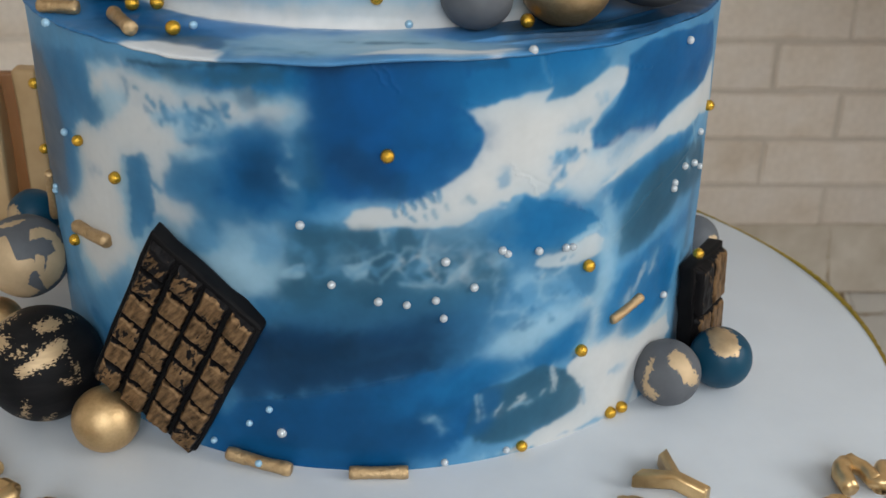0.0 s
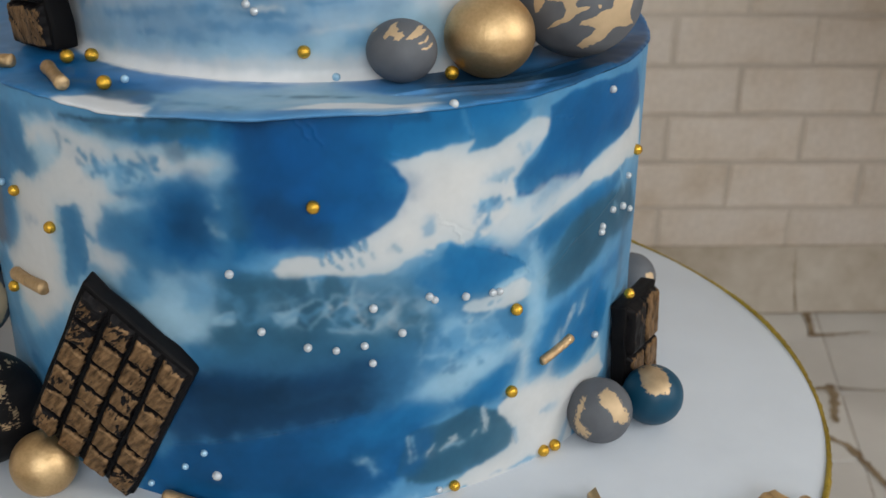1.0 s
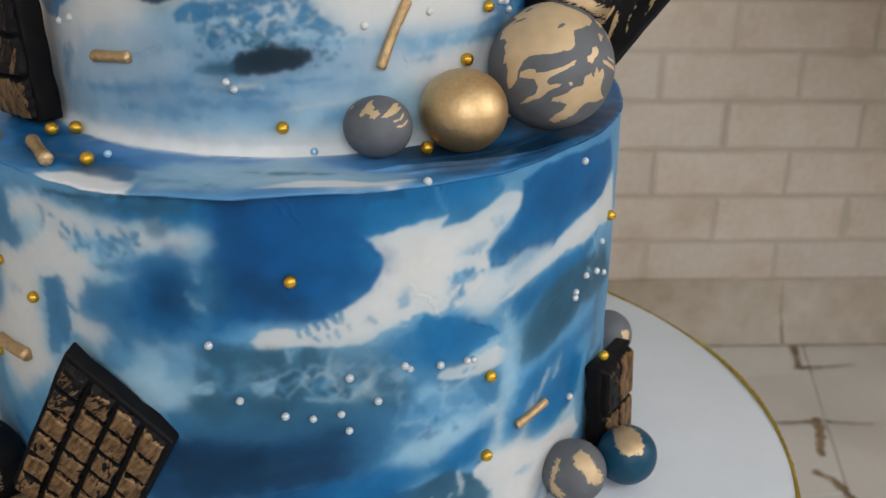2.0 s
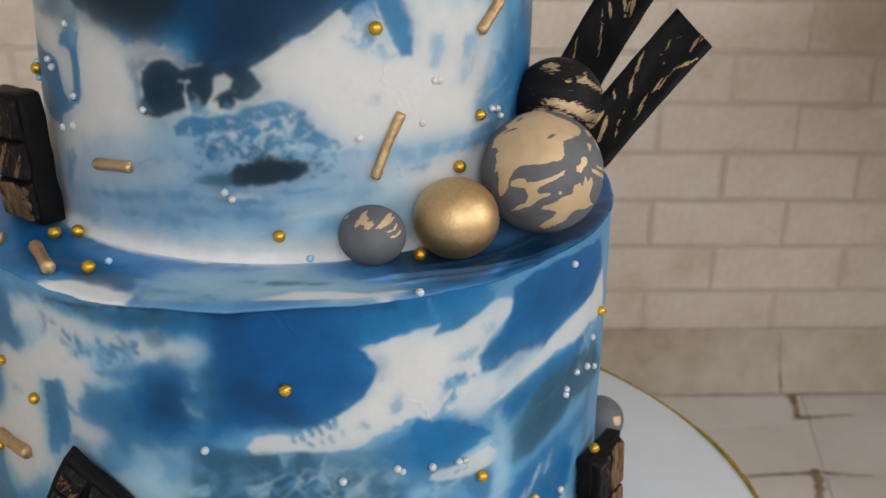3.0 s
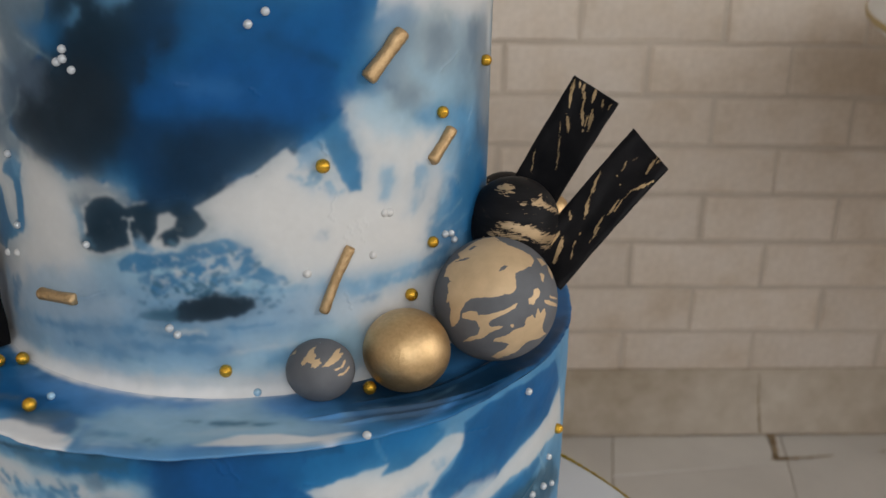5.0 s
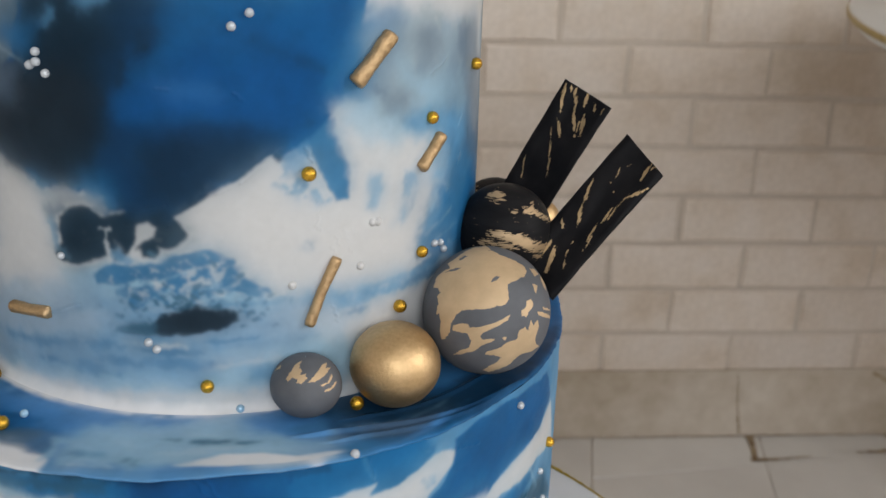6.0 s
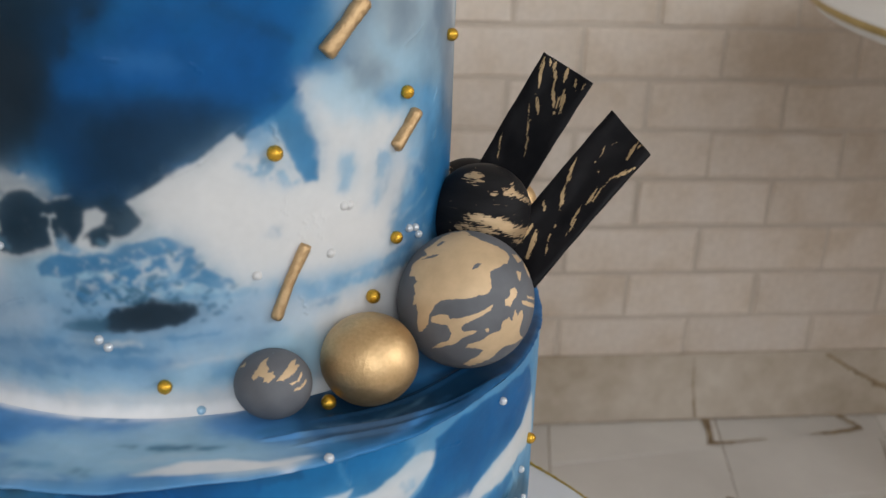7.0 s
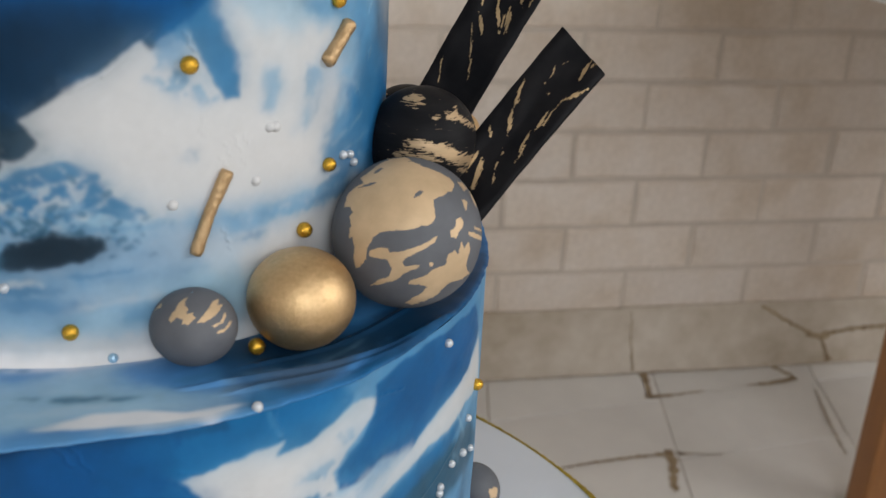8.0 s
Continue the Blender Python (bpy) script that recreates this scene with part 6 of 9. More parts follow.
# on the ledge the second number is the distance from the axis in mm
LEDGE_DABS = []
patch(LEDGE_DABS, "azure", 5.0, 1.00, (-31.9, 92.2), (-12.4, 92.0), (14.4, 89.7), (23.1, 102.7), (21.8, 118.1), (8.5, 121.7), (-14.2, 123.8), (-22.9, 113.0))
patch(LEDGE_DABS, "deep", 4.0, 1.00, (-61.8, 102.6), (-48.4, 92.9), (-32.8, 90.7), (-22.4, 93.0), (-19.7, 110.6), (-27.1, 113.1), (-40.6, 118.2))
smear(LEDGE_DABS, "smoke", (-40.1, 114.9, -34.4, 108.7, 1.5, 1.0))
patch(LEDGE_DABS, "slate", 2.0, 0.80, (-32.5, 111.7), (-26.0, 108.1), (-20.8, 109.9), (-19.8, 115.1), (-20.5, 119.8), (-23.9, 115.8), (-29.4, 115.4))
patch(LEDGE_DABS, "cream", 1.2, 1.00, (-34.4, 125.2), (-30.5, 117.6), (-24.4, 115.1), (-19.9, 118.7), (-18.7, 119.9), (-18.7, 125.6), (-23.4, 127.2), (-32.1, 129.3))
smear(LEDGE_DABS, "deep", (-22.5, 97.2, -11.4, 96.2, 1.5, 1.0), (2.0, 90.7, 14.0, 92.7, 1.8, 1.0))
smear(LEDGE_DABS, "azure", (14.4, 107.8, 25.1, 111.5, 2.2, 0.9))
smear(LEDGE_DABS, "mist", (-19.7, 110.6, -7.2, 101.6, 1.8, 1.0), (-7.7, 98.8, 6.3, 101.5, 2.2, 1.0), (-15.7, 118.0, -4.9, 117.4, 1.5, 1.0), (-19.0, 118.7, -20.3, 109.6, 0.8, 0.7), (-11.7, 94.8, 1.1, 94.3, 1.2, 1.1), (4.4, 104.7, 11.1, 102.8, 1.2, 1.1), (-5.0, 116.5, 0.5, 114.5, 1.5, 1.0), (7.1, 112.1, 13.7, 115.2, 1.0, 1.0))
patch(LEDGE_DABS, "mist", 6.0, 0.50, (-20.7, 107.7), (-7.3, 95.1), (7.3, 98.1), (14.4, 107.8), (11.7, 118.7), (-0.9, 118.3), (-11.5, 121.3), (-17.3, 121.4))
smear(LEDGE_DABS, "sky", (-7.2, 101.6, 1.7, 104.4, 1.0, 0.9), (-15.3, 112.3, -8.4, 110.9, 1.0, 0.9), (7.2, 105.2, 14.0, 111.9, 1.0, 0.9))
smear(LEDGE_DABS, "cream", (-10.0, 102.3, -6.0, 102.8, 0.8, 1.0), (-4.7, 112.1, 2.1, 113.2, 0.8, 1.0), (-15.6, 121.3, -10.0, 120.7, 0.8, 1.0), (1.0, 92.9, 6.3, 97.9, 1.8, 1.2), (-12.0, 106.6, -8.6, 109.6, 1.5, 1.2), (-2.3, 101.6, 3.5, 103.8, 1.0, 1.1), (-0.6, 111.1, 6.3, 111.2, 1.0, 1.0))
smear(LEDGE_DABS, "steel", (-17.6, 115.7, -12.0, 116.9, 2.0, 1.1), (-9.4, 105.7, -5.4, 106.8, 1.2, 1.1), (14.8, 104.4, 20.7, 104.1, 1.8, 1.1))
smear(LEDGE_DABS, "slate", (0.2, 107.1, 4.7, 108.2, 1.0, 0.7), (6.1, 107.7, 10.0, 108.5, 0.8, 0.8), (12.4, 109.7, 11.7, 112.2, 0.8, 0.8), (-8.9, 116.7, -8.1, 118.1, 0.8, 0.8), (-7.3, 117.9, -6.7, 120.0, 0.8, 0.8))
patch(LEDGE_DABS, "cream", 1.2, 1.00, (-2.2, 119.0), (4.6, 115.2), (13.4, 118.1), (22.0, 120.8), (17.6, 123.4), (10.0, 122.6), (2.4, 121.0))
# navy and ink: the ledge is darker round the feet of the balls
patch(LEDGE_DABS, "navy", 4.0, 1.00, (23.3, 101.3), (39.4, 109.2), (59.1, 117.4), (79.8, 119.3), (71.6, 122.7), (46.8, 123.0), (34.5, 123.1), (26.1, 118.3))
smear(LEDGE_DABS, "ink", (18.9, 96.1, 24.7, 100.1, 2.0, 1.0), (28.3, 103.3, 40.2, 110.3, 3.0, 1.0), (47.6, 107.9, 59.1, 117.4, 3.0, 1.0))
smear(LEDGE_DABS, "smoke", (21.2, 112.8, 30.4, 115.7, 2.2, 0.8), (30.6, 115.1, 40.3, 117.1, 2.8, 0.8))
smear(LEDGE_DABS, "mist", (20.2, 109.3, 31.3, 113.1, 0.4, 0.9), (34.4, 112.8, 42.2, 116.0, 0.5, 0.9), (23.9, 116.2, 30.2, 119.1, 0.3, 0.9))
smear(LEDGE_DABS, "blue", (21.7, 121.9, 37.8, 125.7, 1.8, 1.0), (37.1, 127.2, 65.7, 121.1, 1.8, 1.0))
smear(LEDGE_DABS, "blue", (20.1, 118.8, 30.9, 122.8, 1.8, 0.9), (30.9, 122.8, 39.3, 121.6, 1.5, 0.9))
smear(LEDGE_DABS, "ink", (38.6, 123.0, 49.3, 122.0, 0.4, 0.8), (49.3, 122.0, 59.8, 122.7, 0.4, 0.8))
# white ring on the ledge, brightened in colour to stand for sheen
patch(LEDGE_DABS, "cream", 1.34, 1.0, (-75, 80), (25, 80), (24, 90.5), (12, 92.5), (-8, 93.8), (-30, 93.5), (-50, 92.5), (-75, 91.5))
smear(LEDGE_DABS, "mist", (20.0, 91.0, 40.0, 90.0, 2.0, 1.0))
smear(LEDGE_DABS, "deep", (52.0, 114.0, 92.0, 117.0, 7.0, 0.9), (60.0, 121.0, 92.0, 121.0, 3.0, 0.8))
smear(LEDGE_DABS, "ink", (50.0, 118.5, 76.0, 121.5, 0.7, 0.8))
# over these, the finer touches of the ledge
patch(LEDGE_DABS, "azure", 6.8, 0.80, (-43.7, 97.0), (-27.3, 92.5), (-9.0, 91.7), (9.7, 91.2), (16.7, 89.9), (14.4, 107.8), (1.5, 100.8), (-14.7, 107.7), (-20.7, 107.6), (-32.8, 102.3))
patch(LEDGE_DABS, "mist", 6.8, 0.80, (-19.7, 110.6), (-16.9, 100.0), (-4.8, 97.5), (7.5, 90.6), (9.2, 102.2), (20.5, 115.9), (18.0, 120.6), (2.2, 116.2), (-8.5, 120.5), (-16.2, 122.3))
patch(LEDGE_DABS, "smoke", 2.5, 0.75, (-31.5, 117.9), (-29.2, 111.2), (-24.4, 106.6), (-21.4, 108.1), (-20.3, 112.9), (-21.2, 117.6), (-25.2, 117.4))
patch(LEDGE_DABS, "deep", 2.5, 0.60, (-24.4, 114.3), (-23.2, 109.5), (-21.4, 108.1), (-20.1, 115.3), (-20.6, 119.9), (-22.7, 118.8))
patch(LEDGE_DABS, "cream", 1.0, 1.00, (-33.6, 122.5), (-28.8, 118.8), (-25.2, 117.4), (-22.9, 118.9), (-19.9, 118.7), (-18.7, 125.4), (-21.5, 127.5), (-25.9, 127.6), (-30.9, 127.5))
patch(LEDGE_DABS, "cream", 1.0, 1.00, (0.7, 118.3), (4.6, 114.8), (10.3, 115.8), (16.5, 120.2), (20.1, 123.5), (16.0, 124.0), (8.5, 121.7), (3.1, 120.5))
smear(LEDGE_DABS, "mist", (-21.0, 109.3, -19.6, 114.9, 0.6, 0.7), (-19.6, 114.9, -20.1, 120.9, 0.6, 0.7), (-15.5, 104.5, -9.4, 105.6, 1, 1.0))
smear(LEDGE_DABS, "slate", (-0.0, 106.4, 4.5, 107.4, 1.2, 0.8), (6.8, 108.6, 9.8, 108.7, 0.8, 0.8), (-8.8, 118.3, -8.5, 115.6, 0.5, 0.7), (-7.2, 119.2, -7.1, 115.9, 0.5, 0.7), (-5.7, 104.8, -2.9, 105.1, 0.7, 1.0))
smear(LEDGE_DABS, "steel", (-16.3, 115.6, -12.8, 115.2, 1.6, 1.1), (-12.2, 92.7, -5.6, 91.8, 0.9, 1.1), (-13.0, 121.9, -9.0, 122.2, 0.8, 1.0))
# the same dark stretch of ledge again, deeper
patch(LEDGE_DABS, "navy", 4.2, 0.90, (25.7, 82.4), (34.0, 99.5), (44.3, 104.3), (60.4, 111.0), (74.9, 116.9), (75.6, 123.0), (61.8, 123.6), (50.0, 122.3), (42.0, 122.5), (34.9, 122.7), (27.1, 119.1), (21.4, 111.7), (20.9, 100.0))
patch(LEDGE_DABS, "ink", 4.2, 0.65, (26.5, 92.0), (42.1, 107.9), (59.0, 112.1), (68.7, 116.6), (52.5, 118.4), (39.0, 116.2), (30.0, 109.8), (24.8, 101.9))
patch(LEDGE_DABS, "smoke", 2.2, 0.50, (23.9, 109.2), (32.6, 114.8), (39.5, 115.1), (32.3, 121.2), (26.2, 119.1))
smear(LEDGE_DABS, "mist", (23.3, 107.6, 32.2, 113.0, 0.35, 0.9), (33.2, 113.2, 41.4, 111.6, 0.3, 0.9))
smear(LEDGE_DABS, "azure", (23.9, 124.7, 37.4, 119.4, 0.9, 0.9), (35.1, 119.5, 44.1, 116.6, 0.7, 0.9))
smear(LEDGE_DABS, "ink", (38.8, 116.6, 52.5, 118.4, 0.4, 0.8), (52.5, 118.4, 68.2, 120.9, 0.4, 0.8))


def outline_distance(x, y, corners):
    """How deep each place lies inside the closed outline (outside: minus), in mm."""
    best, inside = np.full(len(x), 1e9), np.zeros(len(x), bool)
    for (ax, ay), (bx, by) in zip(corners, corners[1:] + corners[:1]):
        dx, dy = bx - ax, by - ay
        t = np.clip(((x - ax) * dx + (y - ay) * dy) / (dx * dx + dy * dy + 1e-9), 0, 1)
        best = np.minimum(best, np.hypot(x - ax - t * dx, y - ay - t * dy))
        if dy:
            inside ^= ((ay > y) != (by > y)) & (x < ax + (y - ay) * dx / dy)
    return np.where(inside, best, -best)


def between_cells(x, y, size, seed):
    """How far each place lies from the seam between two round cells of about the given size."""
    ix, iy = np.floor(x / size).astype(np.int64), np.floor(y / size).astype(np.int64)
    first, second = np.full(len(x), 1e9), np.full(len(x), 1e9)
    for dx in (-1, 0, 1):
        for dy in (-1, 0, 1):
            h = (ix + dx) * 374761393 + (iy + dy) * 668265263 + seed * 974634777
            h = (h ^ (h >> 13)) * 1274126177
            h = h ^ (h >> 16)
            far = np.hypot((ix + dx + 0.5 + 0.8 * ((h & 255) / 255 - 0.5)) * size - x, (iy + dy + 0.5 + 0.8 * (((h >> 8) & 255) / 255 - 0.5)) * size - y)
            second = np.minimum(second, np.maximum(first, far))
            first = np.minimum(first, far)
    return second - first


def dabbed(across, up, place, base, dabs, seed, wander=1.0, arc=1.0):
    """Pigment at places given in mm across and up, after all the dabs in turn, their edges led astray by noise."""
    n = len(across)
    colour = np.tile(np.array(base), (n, 1))
    q = place * 1000
    x = across + wander * (0.6 * cloud(q, 1 / 14, 3, seed) + 0.50 * cloud(q, 1 / 4.5, 4, seed + 20))
    y = up + wander * (0.6 * cloud(q, 1 / 14, 3, seed + 40) + 0.50 * cloud(q, 1 / 4.5, 4, seed + 60))
    grain = cloud(q, 1 / 6, 4, seed + 80)
    speck = cloud(q, 1 / 1.8, 3, seed + 90)
    crisp = np.zeros(n)

    def lay(near, name, depth, edge, cover, clean):
        k = np.clip(0.5 + (depth + 0.35 * edge * grain[near]) / edge, 0, 1)
        k = k * k * (3 - 2 * k) * cover
        colour[near] += (np.array(PIGMENT[name]) - colour[near]) * k[:, None]
        keep = crisp[near] * (1 - 0.8 * k)
        if clean:
            keep = np.maximum(keep, np.where(depth > 0, np.exp(-(depth / 7.0) ** 2), np.exp(-(depth / 1.6) ** 2)) * cover)
        crisp[near] = keep

    def close_to(corners, reach):
        """The places within reach of the box round some corners."""
        xs, ys = [c[0] for c in corners], [c[1] for c in corners]
        return np.nonzero((x > min(xs) - reach) & (x < max(xs) + reach) & (y > min(ys) - reach) & (y < max(ys) + reach))[0]

    for name, strokes in dabs:
        if isinstance(strokes[0], tuple):
            for a0, y0, a1, y1, w, soft in strokes:
                x0, dx, dy = a0 * arc, (a1 - a0) * arc, y1 - y0
                near = close_to([(x0, y0), (x0 + dx, y1)], 3 * w + 5)
                t = np.clip(((x[near] - x0) * dx + (y[near] - y0) * dy) / (dx * dx + dy * dy + 1e-6), 0, 1)
                fray = (0.0 if soft < 0.48 and w > 1.2 else min(w, 2.0) * 0.8) * (speck[near] + 0.5 * grain[near])
                lay(near, name, w - np.hypot(x[near] - x0 - t * dx, y[near] - y0 - t * dy) + fray, w * (0.2 + 1.1 * soft), 1.0 if soft < 0.9 else 0.8, soft < 0.48)
        elif len(strokes) == 4:
            size, level, soft, corners = strokes
            corners = [(a * arc, b) for a, b in corners]
            near = close_to(corners, soft + 3)
            inside = np.clip(0.5 + outline_distance(x[near], y[near], corners) / soft, 0, 1)
            if size < 0:
                gap = between_cells(x[near] + 1.1 * cloud(q[near], 1 / 5, 3, seed + 310), y[near] + 1.1 * cloud(q[near], 1 / 5, 3, seed + 320), -size, seed + int(level * 1000))
                lay(near, name, level * -size * (0.6 + 0.9 * grain[near]) - gap - 4.0 * (1 - inside), 0.34 * -size, 0.8, False)
            else:
                field = cloud(q[near], 1 / size, 3, seed + 300 + int(level * 1000)) - level
                lay(near, name, np.clip(field * 4, -1, 1) - 1.6 * (1 - inside), 1.7, 0.75, True)
        else:
            soft, cover, corners = strokes
            corners = [(a * arc, b) for a, b in corners]
            near = close_to(corners, 1.5 * soft + 4)
            lay(near, name, outline_distance(x[near], y[near], corners), soft, cover, soft < 1.65)
    return colour, crisp


def spread(image, passes, axes):
    """Lets pigment bleed into its neighbours along the given axes of a grid."""
    for _ in range(passes):
        for axis in axes:
            before, after = np.roll(image, 1, axis), np.roll(image, -1, axis)
            if axis == 0:
                before[0], after[-1] = image[0], image[-1]
            image = (before + 2 * image + after) / 4
    return image


def bled(colour, crisp, place, rows, seed, run=1.0, glaze=0.36):
    """Pigment after it has run: wet and mottled in drifts, dragged sideways in others, crisp along the knife's clean cuts."""
    q = place * 1000
    sharp = colour.reshape(rows, -1, 3) ** 0.4  # thinned pigment stays blue instead of going grey
    shape = sharp.shape[:2] + (1,)
    keep = spread(crisp.reshape(shape), 2, (0, 1))
    wet = spread(sharp, 14, (0, 1))
    # the thin glaze that the knife pulled over everything: pigment spread over several millimetres
    haze = []
    for passes in (5, 22):
        coarse = spread(wet[::4, ::4], passes, (0, 1))
        coarse = np.repeat(np.repeat(coarse, 4, 0), 4, 1)[:sharp.shape[0], :sharp.shape[1]]
        haze.append(spread(coarse, 8, (0, 1)))
    # feathered mottle: the wet film creeps a millimetre or two along a fine, branching noise
    cols = sharp.shape[1]
    fray_i = 6.0 * cloud(q, 1 / 5.5, 4, seed + 200).reshape(shape[:2]) * (1 - keep[..., 0])
    fray_j = 8.0 * cloud(q, 1 / 5.5, 4, seed + 220).reshape(shape[:2]) * (1 - keep[..., 0])
    ii = np.clip(np.arange(rows)[:, None] + np.rint(fray_i).astype(int), 0, rows - 1)
    jj = np.clip(np.arange(cols)[None, :] + np.rint(fray_j).astype(int), 0, cols - 1)
    crept = spread(wet[ii, jj], 2, (0, 1))
    drag = spread(spread(crept, 120, (1,)), 5, (0,))
    a = np.clip(0.55 + 0.6 * cloud(q, 1 / 20, 3, seed + 120), 0.1, 0.9).reshape(shape) * (1 - 0.9 * keep)
    b = np.clip(0.6 * cloud(q * np.array([1, 1, 2.5]), 1 / 14, 3, seed + 140), 0, 0.45).reshape(shape) * (1 - 0.8 * keep)
    soft = spread(sharp, 2, (0, 1))
    out = soft + (crept - soft) * a * run
    out = out + (drag - out) * b
    c = np.clip(glaze + 0.5 * cloud(q, 1 / 24, 2, seed + 150), 0.08, 0.75).reshape(shape) * (1 - 0.62 * keep)
    out = out + (haze[0] - out) * c * run
    d = np.clip(0.24 + 0.35 * cloud(q, 1 / 30, 3, seed + 180), 0.08, 0.5).reshape(shape) * (1 - 0.35 * keep)
    out = out + (haze[1] - out) * d * run
    out = out ** 2.5
    mottle = (1 + (0.16 - 0.13 * np.clip(out[..., 0].ravel() * 2, 0, 1)) * cloud(q, 1 / 13, 4, seed + 160) + 0.02 * cloud(q, 1 / 2.5, 2, seed + 170)).reshape(shape)
    out = np.clip(out * mottle, 0, 0.75).reshape(-1, 3)
    return np.c_[out, np.ones(len(out))]


def round_angles(step):
    """Degrees round the tier from the front, close together where it is seen and wider behind."""
    front = np.arange(-84, 88, step)
    return np.concatenate([front, np.arange(88, 276, 3.0)])


def rim_wave(deg):
    a = np.radians(deg)
    return 0.0007 * np.sin(3 * a + 0.6) + 0.0005 * np.sin(7 * a + 1.1) + 0.0003 * np.sin(17 * a)


# shallow ridges and scratches left by the palette knife: degrees and height at both ends, width and rise in mm
LOWER_RIDGES = (
          (-20.7, 22.0, -12.5, 26.1, 1.0, 0.22),
          (-12.5, 26.1, -4.0, 30.5, 1.0, 0.25),
          (-4.0, 30.5, 4.2, 34.4, 1.0, 0.25),
          (4.2, 34.4, 9.9, 37.0, 1.0, 0.20),
          (0.8, 131.7, 2.3, 126.2, 0.8, 0.28),
          (2.4, 130.7, 4.0, 124.2, 0.7, 0.25),
          (23.6, 132.3, 24.5, 124.1, 0.9, 0.35),
          (20.2, 98.1, 21.4, 97.0, 0.5, 0.30),
          (21.8, 96.9, 22.5, 93.8, 0.5, 0.35),
          (22.7, 93.7, 23.6, 89.3, 0.5, 0.35),
          (19.3, 101.9, 20.0, 99.6, 0.4, 0.25),
          (20.9, 98.6, 24.8, 93.2, 0.8, -0.15),
          (38.9, 124.4, 42.7, 122.4, 0.7, 0.20),
          (30.7, 83.5, 34.0, 79.4, 0.7, 0.30),
          (34.0, 79.4, 35.2, 74.8, 0.6, 0.30),
          (29.7, 84.4, 31.8, 82.2, 0.8, 0.25),
          (25.3, 88.6, 29.7, 84.8, 0.9, 0.20),
          (37.7, 70.5, 45.2, 79.5, 1.0, 0.25),
          (45.2, 79.5, 57.4, 87.1, 1.0, 0.25),
          (13.1, 120.8, 15.4, 119.4, 0.8, 0.20),
          (4.0, 92.2, 4.5, 88.6, 0.6, 0.30),
          (5.8, 92.8, 6.4, 89.5, 0.6, 0.30),
          (7.0, 93.7, 7.7, 90.4, 0.6, 0.30),
          (8.4, 94.6, 9.1, 91.6, 0.6, 0.30),
          (31.6, 53.9, 33.3, 51.1, 0.7, 0.25),
          (33.2, 19.8, 34.2, 10.2, 0.7, 0.30),
          (27.0, 27.8, 28.2, 20.0, 0.7, 0.25))
UPPER_RIDGES = (
          (23.6, 196.5, 22.6, 190.9, 0.5, 0.22),
          (22.6, 190.9, 23.6, 189.3, 0.5, 0.22),
          (25.7, 165.2, 26.7, 161.7, 0.6, 0.30),
          (26.7, 161.7, 26.9, 159.1, 0.6, 0.30),
          (20.9, 214.4, 22.0, 210.1, 0.6, 0.30),
          (26.7, 186.8, 27.3, 183.7, 0.5, 0.25),
          (28.2, 188.2, 29.2, 184.3, 0.5, 0.25),
          (29.7, 188.2, 30.7, 185.7, 0.5, 0.25),
          (25.7, 183.7, 26.7, 181.2, 0.5, 0.22),
          (29.2, 182.4, 30.2, 180.7, 0.5, 0.20),
          (62.7, 201.2, 61.6, 198.2, 0.5, 0.30),
          (63.8, 213.8, 62.1, 210.9, 0.6, 0.30),
          (56.5, 192.3, 58.1, 189.7, 0.5, 0.25),
          (60.8, 171.1, 63.3, 171.2, 0.5, 0.30),
          (9.0, 205.6, 16.0, 214.6, 0.8, 0.25),
          (0.4, 199.6, 9.0, 205.6, 0.8, 0.20),
          (-10.4, 197.2, -4.6, 199.4, 0.6, -0.20),
          (-31.6, 160.7, -22.4, 166.5, 0.6, -0.30),
          (-4.0, 193.1, -2.7, 193.9, 0.5, 0.20),
          (8.4, 230.9, 9.6, 228.9, 0.5, 0.25),
          (-4.7, 232.0, -3.1, 231.8, 0.7, 0.25),
          (-30.1, 232.3, -27.6, 237.6, 0.6, 0.20),
          (49.5, 230.2, 55.6, 234.2, 0.8, 0.25))


